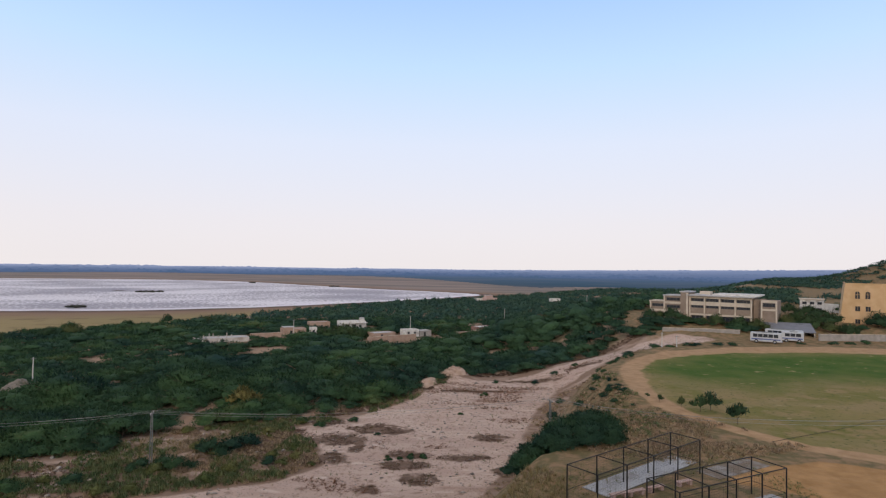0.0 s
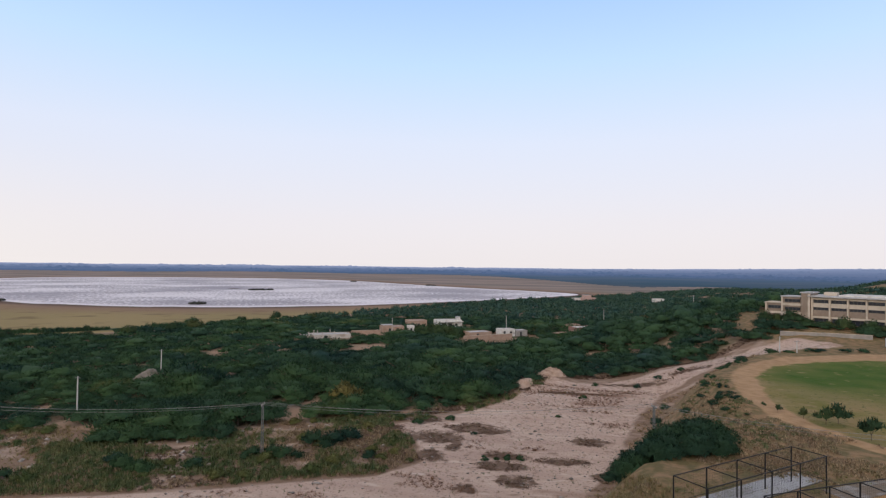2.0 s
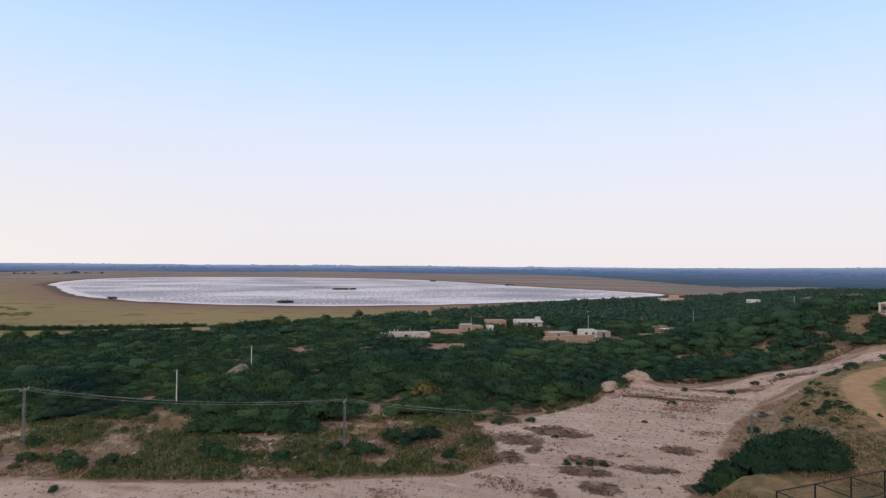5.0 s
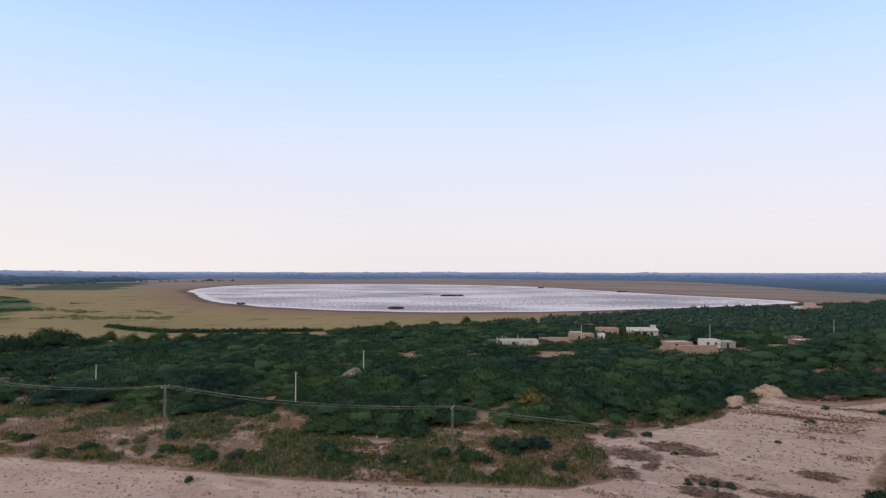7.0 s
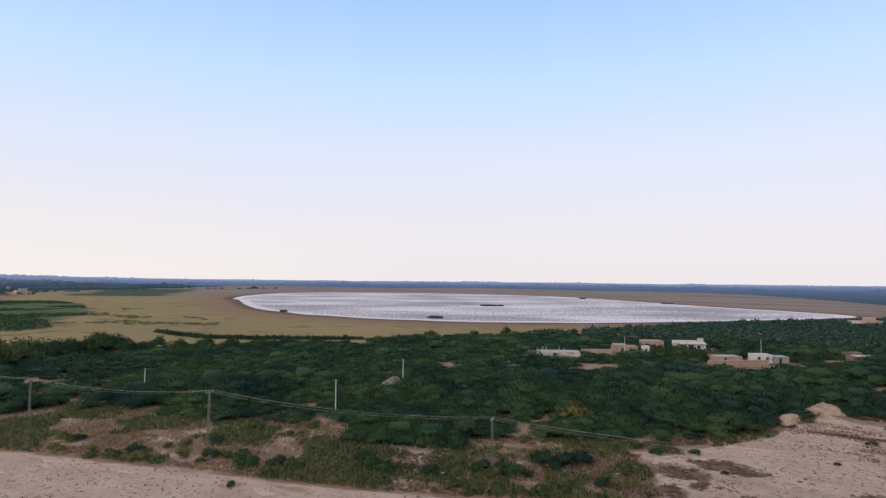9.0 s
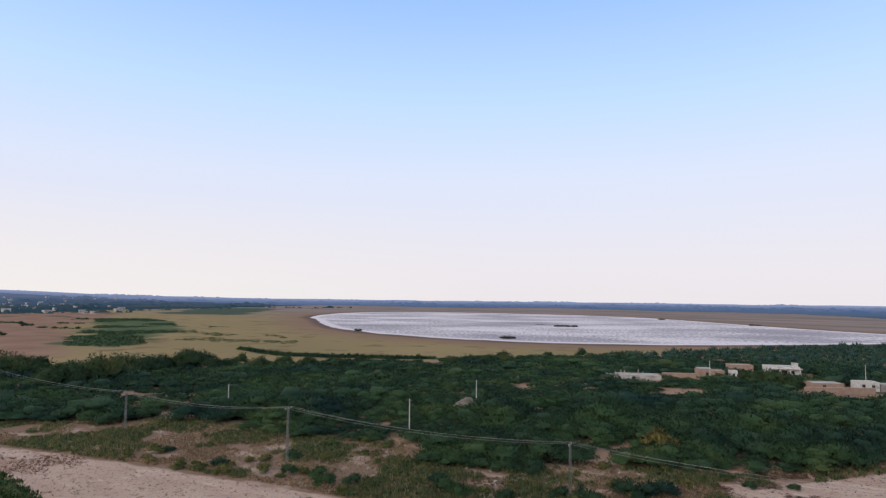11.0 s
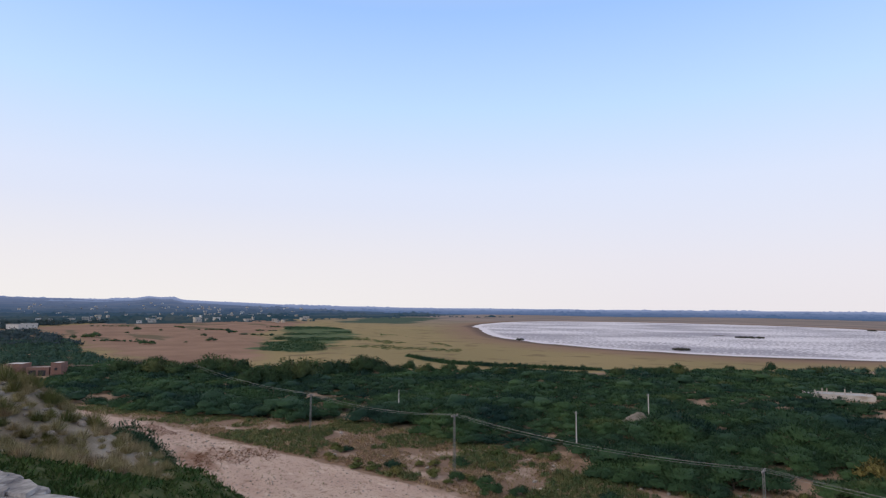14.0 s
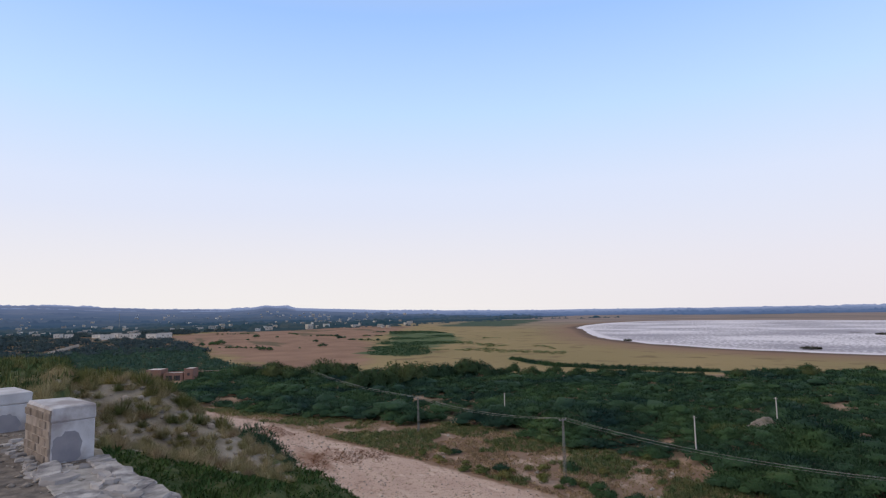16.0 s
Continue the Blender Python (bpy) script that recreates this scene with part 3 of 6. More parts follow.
    col = mixed(mask("wash", 0.55, 0.16), col, sand)
    col = mixed(mask("weeds", 1.6, 0.5, 0.42, 0.72), col, ramp(noise_at(1.6, 8), 0.35, 0.65, (0.22, 0.145, 0.108), (0.15, 0.10, 0.075)))
    col = mixed(mask("track", 0.25, 0.4), col, ramp(noise_at(0.6, 6), 0.35, 0.65, (0.36, 0.225, 0.125), (0.46, 0.295, 0.17)))
    col = mixed(mask("dirt", 0.5, 0.3), col, ramp(noise_at(0.5, 8), 0.35, 0.65, (0.34, 0.19, 0.08), (0.46, 0.265, 0.12)))
    turf = ramp(noise_at(0.09, 8), 0.36, 0.62, (0.165, 0.153, 0.044), (0.24, 0.19, 0.075))
    turf = mixed(ramp(noise_at(0.30, 10), 0.50, 0.60), turf, (0.265, 0.195, 0.09))
    turf = mixed(ramp(noise_at(0.11, 9, (0.8, 1.6, 1)), 0.50, 0.68), turf, (0.27, 0.205, 0.10))
    turf = mixed(mask("lush", 0.7, 0.035, 0.36, 0.66), turf, ramp(noise_at(0.18, 9), 0.35, 0.7, (0.050, 0.104, 0.013), (0.10, 0.135, 0.028)))
    turf = mixed(ramp(noise_at(0.55, 9, (0.8, 1.2, 1)), 0.64, 0.70), turf, (0.30, 0.235, 0.12))
    turf = mixed(ramp(noise_at(1.6, 6), 0.60, 0.68), turf, (0.09, 0.105, 0.035))
    col = mixed(mask("pitch", 0.5, 0.25), col, turf)
    col = mixed(mask("hill", 0.5, 0.5), col, ramp(noise_at(0.9, 8), 0.4, 0.62, (0.20, 0.17, 0.13), (0.36, 0.32, 0.27)))
    col = mixed(mask("verge", 0.7, 0.5), col, ramp(noise_at(1.3, 8), 0.35, 0.65, (0.045, 0.07, 0.024), (0.10, 0.11, 0.042)))
    col = mixed(mask("road", 0.3, 1.2), col, ramp(noise_at(7, 8), 0.36, 0.66, (0.12, 0.105, 0.095), (0.24, 0.205, 0.18)))
    l.new(col, b.inputs["Base Color"])
    bn = n.new("ShaderNodeBump")
    bn.inputs["Strength"].default_value, bn.inputs["Distance"].default_value = 1.0, 0.3
    l.new(noise_at(1.1, 8), bn.inputs["Height"])
    l.new(bn.outputs[0], b.inputs["Normal"])
    return m


def haze_glow_material(name="far_plain_haze", dark=(0.03, 0.05, 0.05), light=(0.06, 0.065, 0.06), low_haze=(0.048, 0.074, 0.142), mid_haze=(0.062, 0.096, 0.212), far_haze=(0.25, 0.29, 0.47)):
    """The wooded far plain: the haze of kilometres of air is painted in as emission by distance."""
    m = bpy.data.materials.new(name)
    m.use_nodes = True
    n, l = m.node_tree.nodes, m.node_tree.links
    b = n["Principled BSDF"]
    b.inputs["Roughness"].default_value, b.inputs["Specular IOR Level"].default_value = 1.0, 0.0
    geo, t, r = n.new("ShaderNodeNewGeometry"), n.new("ShaderNodeTexNoise"), n.new("ShaderNodeValToRGB")
    t.inputs["Scale"].default_value, t.inputs["Detail"].default_value = 0.006, 8
    l.new(geo.outputs["Position"], t.inputs["Vector"])
    r.color_ramp.elements[0].position, r.color_ramp.elements[1].position = 0.42, 0.66
    r.color_ramp.elements[0].color, r.color_ramp.elements[1].color = (*dark, 1), (*light, 1)
    l.new(t.outputs["Fac"], r.inputs["Fac"])
    l.new(r.outputs["Color"], b.inputs["Base Color"])
    # distance from the origin sets the blue haze glow put into the surface
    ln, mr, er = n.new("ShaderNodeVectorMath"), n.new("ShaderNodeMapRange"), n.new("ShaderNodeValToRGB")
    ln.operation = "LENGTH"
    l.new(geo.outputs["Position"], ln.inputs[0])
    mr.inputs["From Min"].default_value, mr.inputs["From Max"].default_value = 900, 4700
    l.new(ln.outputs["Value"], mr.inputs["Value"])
    er.color_ramp.elements[0].color, er.color_ramp.elements[1].color = (0.4 * low_haze[0], 0.5 * low_haze[1], 0.5 * low_haze[2], 1), (*far_haze, 1)
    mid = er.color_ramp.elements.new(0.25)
    mid.color = (*mid_haze, 1)
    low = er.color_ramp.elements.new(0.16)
    low.color = (*low_haze, 1)
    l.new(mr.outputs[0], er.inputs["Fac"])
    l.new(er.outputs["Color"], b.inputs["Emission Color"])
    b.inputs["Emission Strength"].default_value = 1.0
    return m


ground = build_ground()


# ---- lake ----
def lake_material():
    m = bpy.data.materials.new("salt_lake")
    m.use_nodes = True
    n, l = m.node_tree.nodes, m.node_tree.links
    b = n["Principled BSDF"]
    geo = n.new("ShaderNodeNewGeometry")

    def noise_at(scale, detail, stretch):
        mp, t = n.new("ShaderNodeMapping"), n.new("ShaderNodeTexNoise")
        mp.inputs["Scale"].default_value = stretch
        mp.vector_type = "TEXTURE"
        mp.inputs["Rotation"].default_value = (0, 0, radians(27))
        t.inputs["Scale"].default_value, t.inputs["Detail"].default_value = scale, detail
        l.new(geo.outputs["Position"], mp.inputs["Vector"])
        l.new(mp.outputs[0], t.inputs["Vector"])
        return t.outputs["Fac"]

    def ramp(fac, lo, hi, c1, c2):
        r = n.new("ShaderNodeValToRGB")
        r.color_ramp.elements[0].position, r.color_ramp.elements[1].position = lo, hi
        r.color_ramp.elements[0].color, r.color_ramp.elements[1].color = (*c1, 1), (*c2, 1)
        l.new(fac, r.inputs["Fac"])
        return r.outputs["Color"]

    patches, flecks, both = noise_at(0.012, 4, (1.6, 1.0, 1)), noise_at(0.42, 9, (1.0, 3.4, 1)), n.new("ShaderNodeMath")
    both.operation = "MULTIPLY_ADD"
    both.inputs[1].default_value = 1.1
    l.new(patches, both.inputs[0])
    l.new(flecks, both.inputs[2])
    half = n.new("ShaderNodeMath")
    half.operation = "MULTIPLY"
    half.inputs[1].default_value = 0.5
    l.new(both.outputs[0], half.inputs[0])
    wet = ramp(half.outputs[0], 0.455, 0.585, (0, 0, 0), (1, 1, 1))
    at = n.new("ShaderNodeAttribute")
    at.attribute_name = "shore"
    crust = n.new("ShaderNodeMath")
    crust.operation = "MAXIMUM"
    l.new(wet, crust.inputs[0])
    rim = ramp(at.outputs["Fac"], 0.25, 0.5, (0, 0, 0), (1, 1, 1))
    l.new(rim, crust.inputs[1])
    mx = n.new("ShaderNodeMix")
    mx.data_type = "RGBA"
    l.new(crust.outputs[0], mx.inputs["Factor"])
    mx.inputs["A"].default_value, mx.inputs["B"].default_value = (0.31, 0.265, 0.30, 1), (0.78, 0.73, 0.77, 1)
    l.new(mx.outputs["Result"], b.inputs["Base Color"])
    rr = ramp(crust.outputs[0], 0.0, 1.0, (0.5, 0.5, 0.5), (0.85, 0.85, 0.85))
    l.new(rr, b.inputs["Roughness"])
    b.inputs["Specular IOR Level"].default_value = 0.2
    bn = n.new("ShaderNodeBump")
    bn.inputs["Strength"].default_value, bn.inputs["Distance"].default_value = 0.12, 0.2
    l.new(noise_at(0.25, 6, (1, 1, 1)), bn.inputs["Height"])
    l.new(bn.outputs[0], b.inputs["Normal"])
    return m


def smooth_loop(poly, times=3):
    p = np.array(poly, float)
    for _ in range(times):
        q = np.roll(p, -1, axis=0)
        p = np.stack([0.75 * p + 0.25 * q, 0.25 * p + 0.75 * q], 1).reshape(-1, 2)
    return p


def build_lake():
    p = smooth_loop(LAKE)
    x, y = p[:, 0], p[:, 1]
    c = p.mean(axis=0)
    out = p - c
    out /= np.linalg.norm(out, axis=1)[:, None]
    p = p + out * (5 * fbm(x, y, 22, 4, 31))[:, None]
    rings = np.array([1.0, 0.985, 0.965, 0.94, 0.9, 0.8, 0.6, 0.3, 0.02])
    v = np.concatenate([np.column_stack([c + (p - c) * k, np.full(len(p), 0.06)]) for k in rings])
    m = len(p)
    i, j = np.meshgrid(np.arange(m), np.arange(len(rings) - 1), indexing="ij")
    f = np.stack([j * m + i, j * m + (i + 1) % m, (j + 1) * m + (i + 1) % m, (j + 1) * m + i], -1).reshape(-1, 4)
    me = raw_mesh("lake", v, f, lake_material())
    shore = np.repeat(np.array([1, 0.8, 0.5, 0.3, 0.1, 0, 0, 0, 0.0]), m)
    at = me.attributes.new("shore", "FLOAT", "POINT")
    at.data.foreach_set("value", shore.astype(np.float32))
    return tagged(new("water", me), "shallow drying salt lake with white crusted shore", "lake", kind="structure")


lake = build_lake()

# ---- plants ----
OCTA = np.array([(1, 0, 0), (0, 1, 0), (-1, 0, 0), (0, -1, 0), (0, 0, 1), (0, 0, -1)], float)
OCTF = np.array([(0, 1, 4), (1, 2, 4), (2, 3, 4), (3, 0, 4), (1, 0, 5), (2, 1, 5), (3, 2, 5), (0, 3, 5)])


def split_ball():
    v, f, mid = [tuple(p) for p in OCTA], [], {}
    for a, b, c in OCTF.tolist():
        k = []
        for p, q in ((a, b), (b, c), (c, a)):
            key = (min(p, q), max(p, q))
            if key not in mid:
                w = (np.array(v[p]) + np.array(v[q])) / 2
                mid[key] = len(v)
                v.append(tuple(w / np.linalg.norm(w)))
            k.append(mid[key])
        f += [(a, k[0], k[2]), (k[0], b, k[1]), (k[2], k[1], c), tuple(k)]
    return np.array(v), np.array(f)


BALL_V, BALL_F = split_ball()


def crown(rng, width, tall, low, clumps, leaves, leaf, rough=0):
    """A loose crown: feathery sprays over an uneven dome; corners, triangles and soft normals."""
    vs, fs, ns, n = [], [], [], 0

    def whole(p):
        g = (p - np.array([0, 0, low])) / np.array([width, width, tall])
        return g / (np.linalg.norm(g, axis=1)[:, None] + 1e-6)

    size = np.append(rng.uniform(0.56, 0.68), rng.uniform(0.34, 0.54, clumps - 1))
    share = size ** 2 / np.sum(size ** 2)
    for k in range(clumps):
        # one broad mound first, then lesser ones round it
        a, q = rng.uniform(0, 2 * math.pi), 0.12 if k == 0 else rng.uniform(0.3, 0.8)
        cr = width * size[k]
        top = (1 - q * q * 0.7) * rng.uniform(0.75, 1.1)
        c = np.array([math.cos(a) * q * width, math.sin(a) * q * width, low + (tall - low) * top * (0.58 if k == 0 else rng.uniform(0.34, 0.6))])
        sq = np.array([cr, cr, cr * rng.uniform(0.5, 0.75) * min(1.3, tall / width)])
        bv, bf = (OCTA, OCTF) if rough == 2 else (BALL_V, BALL_F)
        jit = 1 + 0.2 * rng.standard_normal((len(bv), 1))
        vs.append(c + bv * sq * 0.6 * jit)
        mottle = 0.3 * bv + 0.9 * whole(vs[-1]) + 0.25 * rng.standard_normal(bv.shape)
        ns.append(mottle / np.linalg.norm(mottle, axis=1)[:, None])
        fs.append(bf + n)
        n += len(bv)
        # feathery sprays, thick at the heart and thin outwards
        m = int(leaves * share[k])
        d = rng.standard_normal((m, 3))
        d[:, 2] = np.abs(d[:, 2]) * 1.1 - 0.3
        d /= np.linalg.norm(d, axis=1)[:, None]
        pos = c + d * sq * (0.62 + 0.64 * rng.beta(1.6, 2.2, (m, 1)))
        u = 0.55 * d + 0.6 * rng.standard_normal((m, 3)) + np.array([0, 0, 0.5])
        u /= np.linalg.norm(u, axis=1)[:, None]
        w = np.cross(u, d + 0.5 * rng.standard_normal((m, 3)))
        w /= np.linalg.norm(w, axis=1)[:, None] + 1e-9
        s = leaf * rng.uniform(0.5, 1.3, (m, 1))
        p0, p1, p2 = pos + 1.5 * u * s, pos - 0.6 * u * s + 0.38 * w * s, pos - 0.6 * u * s - 0.38 * w * s
        soft = 0.4 * d + 0.85 * whole(pos) + 0.2 * rng.standard_normal((m, 3)) + np.array([0, 0, 0.25])
        away = np.sum(np.cross(p1 - p0, p2 - p0) * soft, axis=1) < 0
        p1[away], p2[away] = p2[away].copy(), p1[away].copy()
        vs.append(np.stack([p0, p1, p2], 1).reshape(-1, 3))
        ns.append(np.repeat(soft / np.linalg.norm(soft, axis=1)[:, None], 3, axis=0))
        fs.append(np.arange(3 * m).reshape(-1, 3) + n)
        n += 3 * m
    SOFT.append(np.concatenate(ns))
    return np.concatenate(vs), np.concatenate(fs)


SOFT = []


def tuft(rng, wide, tall, blades):
    """A tuft of blades that lean outwards."""
    a = rng.uniform(0, 2 * math.pi, blades)
    b = rng.uniform(0, 0.35, blades) * wide
    base = np.stack([np.cos(a) * b, np.sin(a) * b, np.full(blades, -0.03 * tall)], 1)
    lean = rng.uniform(0.3, 1.0, blades) * wide
    tip = base + np.stack([np.cos(a) * lean, np.sin(a) * lean, rng.uniform(0.55, 1.05, blades) * tall], 1)
    s = 0.042 * wide
    side = np.stack([-np.sin(a), np.cos(a), 0 * a], 1) * s
    v = np.stack([base - side, base + side, tip], 1).reshape(-1, 3)
    return v, np.arange(3 * blades).reshape(-1, 3)


def tussock(rng, wide, tall, blades):
    """A rounded tussock of fine blades that spring from its heart."""
    d = rng.standard_normal((blades, 3))
    d[:, 2] = np.abs(d[:, 2]) + 0.25
    d /= np.linalg.norm(d, axis=1)[:, None]
    size = np.array([wide, wide, tall])
    base = d * size * 0.25 * np.array([1, 1, 0.2])
    tip = d * size * rng.uniform(0.7, 1.08, (blades, 1))
    w = np.cross(d, rng.standard_normal((blades, 3)))
    w *= 0.013 * wide / (np.linalg.norm(w, axis=1)[:, None] + 1e-9)
    soft = d + 0.3 * rng.standard_normal((blades, 3)) + np.array([0, 0, 0.2])
    w[np.sum(np.cross(2 * w, tip - base) * soft, axis=1) < 0] *= -1
    v = np.stack([base - w, base + w, tip], 1).reshape(-1, 3)
    SOFT.append(np.repeat(soft / np.linalg.norm(soft, axis=1)[:, None], 3, axis=0))
    return v, np.arange(3 * blades).reshape(-1, 3)


def mound(rng, wide, tall, blades):
    """A dense, soft-topped clump of weeds."""
    d = rng.standard_normal((blades, 3))
    d[:, 2] = np.abs(d[:, 2]) * 1.1 + 0.3
    d /= np.linalg.norm(d, axis=1)[:, None]
    size = np.array([wide, wide, tall])
    tip = d * size * rng.uniform(0.72, 1.02, (blades, 1))
    base = tip * np.array([0.75, 0.75, 0.25]) + 0.12 * wide * rng.standard_normal((blades, 3)) * np.array([1, 1, 0.3])
    w = np.cross(d, rng.standard_normal((blades, 3)))
    w *= 0.075 * wide / (np.linalg.norm(w, axis=1)[:, None] + 1e-9)
    soft = d + 0.3 * rng.standard_normal((blades, 3)) + np.array([0, 0, 0.5])
    w[np.sum(np.cross(2 * w, tip - base) * soft, axis=1) < 0] *= -1
    v = np.stack([base - w, base + w, tip], 1).reshape(-1, 3)
    SOFT.append(np.repeat(soft / np.linalg.norm(soft, axis=1)[:, None], 3, axis=0))
    return v, np.arange(3 * blades).reshape(-1, 3)


def trunk_bm(rng, tall, width, thick):
    bm = bmesh.new()
    fork = tall * 0.3
    rod(bm, (0, 0, -0.4), (0, 0, fork), thick, thick * 0.75, 6)
    for k in range(5):
        a = k * 1.256 + rng.uniform(-0.4, 0.4)
        mid = (math.cos(a) * width * 0.28, math.sin(a) * width * 0.28, fork + tall * 0.2)
        rod(bm, (0, 0, fork * rng.uniform(0.6, 1)), mid, thick * 0.6, thick * 0.4, 4)
        rod(bm, mid, (math.cos(a) * width * 0.55, math.sin(a) * width * 0.55, fork + tall * 0.38), thick * 0.4, thick * 0.15, 3)
    return bm


def plant(name, label, category, group, rng, width, tall, low, clumps, leaves, leaf, material, thick=0.12):
    ob = thing(name, label, category, group)
    part("trunk", trunk_bm(rng, tall, width, thick), M_BARK, ob)
    v, f = crown(rng, width, tall, low, clumps, leaves, leaf)
    me = raw_mesh("crown", v, f, material, np.zeros(len(v)), smooth=True)
    me.normals_split_custom_set_from_vertices(SOFT.pop())
    me.attributes.new("own", "FLOAT", "POINT").data.foreach_set("value", np.ones(len(v), np.float32))
    c = new("crown", me)
    c.parent = ob
    return ob


def put(kinds, rng, x, y, size, sink=0.0):
    src = kinds[int(rng.integers(len(kinds)))]
    m = pose(x, y, ground_z(x, y) - sink, 0, 0, rng.uniform(0, 360)) @ Matrix.Diagonal((size * rng.uniform(0.9, 1.1), size * rng.uniform(0.9, 1.1), size * rng.uniform(0.85, 1.15), 1))
    if not src.get("used"):
        src["used"] = 1
        src.matrix_basis = m
        return src
    return copy_thing_scaled(src, m)


def copy_thing_scaled(src, m):
    keep = src.matrix_basis.copy()
    src.matrix_basis = Matrix.Identity(4)
    c = copy_thing(src, m)
    src.matrix_basis = keep
    return c


def stuff(name, label, category, material, pieces):
    """Many plants joined: pieces of corners, triangles, tone."""
    soft = np.concatenate(SOFT) if SOFT else None
    SOFT.clear()
    vs, fs, ts, n = [], [], [], 0
    for v, f, t in pieces:
        vs.append(v)
        fs.append(f + n)
        ts.append(np.full(len(v), t))
        n += len(v)
    me = raw_mesh(name, np.concatenate(vs), np.concatenate(fs), material, np.concatenate(ts), smooth=True)
    if soft is not None and len(soft) == n:
        me.normals_split_custom_set_from_vertices(soft)
    return tagged(new(name, me), label, category, kind="stuff")


def spots(rng, poly, step, keep=0.0, jitter=0.45):
    p = np.array(poly)
    gx, gy = np.meshgrid(np.arange(p[:, 0].min(), p[:, 0].max(), step), np.arange(p[:, 1].min(), p[:, 1].max(), step))
    x, y = gx.ravel() + rng.uniform(-jitter, jitter, gx.size) * step, gy.ravel() + rng.uniform(-jitter, jitter, gx.size) * step
    k = inside(poly, x, y) > keep
    return x[k], y[k]


rng = np.random.default_rng(7)
BARE = [(-93, 126, 3.5, 5), (-150, 84, 9, 3), (-108, 147, 12, 5), (-122, 84, 7, 3), (-95, 190, 12, 5), (-60, 204, 14, 5), (-145, 210, 9, 5), (-175, 215, 9, 5), (-127, 206, 7, 4), (-30, 218, 14, 3), (-180, 84, 14, 4), (-165, 72, 12, 3), (-230, 140, 12, 6), (16, 210, 12, 3), (-268, 35, 15, 6), (-215, 30, 15, 4), (-101, 134, 2, 2)]
HOUSES_CLEAR = [(-82, 221, 12), (-73, 241, 8), (-62, 255, 11), (-40, 285, 10), (-20, 234, 14), (-10, 252, 11), (20, 268, 15), (-300, 8, 16), (-66, 250, 8), (60, 640, 14), (110, 225, 30)]


# sandy openings: centre, half width across the slope of sight from the hill
GAPS = [(-156, 211, 5), (-137, 231, 5), (-105, 175, 7), (-93, 137, 1.5), (-124, 93, 3.5), (-148, 79, 7), (-87, 85, 3), (-178, 266, 12), (-235, 58, 5), (-181, 23, 6), (-206, 125, 4), (-120, 200, 4), (-60, 195, 5)]


def clear_of(x, y):
    for gx, gy, hw in GAPS:
        d = math.hypot(gx, gy)
        ux, uy = gx / d, gy / d
        along, across = (x - gx) * ux + (y - gy) * uy, (x - gx) * uy - (y - gy) * ux
        if -0.055 * d < along < 3 and abs(across) < hw * (1 - 0.8 * max(0, -along) / (0.055 * d)) + 1.5 * math.sin(x * 0.9 + y * 0.7):
            return False
    for bx, by, a, b in BARE:
        if ((x - bx) / a) ** 2 + ((y - by) / b) ** 2 < 1:
            return False
    for hx, hy, s in HOUSES_CLEAR:
        # open in front of the walls, so that they stand in view
        if math.hypot(x - hx, y - hy) < s or (abs(x - hx - 0.0 * (y - hy)) < s * 0.9 and hy - s * 1.0 < y < hy):
            return False
    return True


TOWN_ROW = [(-1211, -182), (-1089, -148), (-978, -118), (-961, -103), (-938, -69), (-849, -53), (-895, -44), (-884, -34), (-870, -22), (-814, -2), (-846, 13)]
TOWN_WALL = [(-560, -70), (-700, -61)]


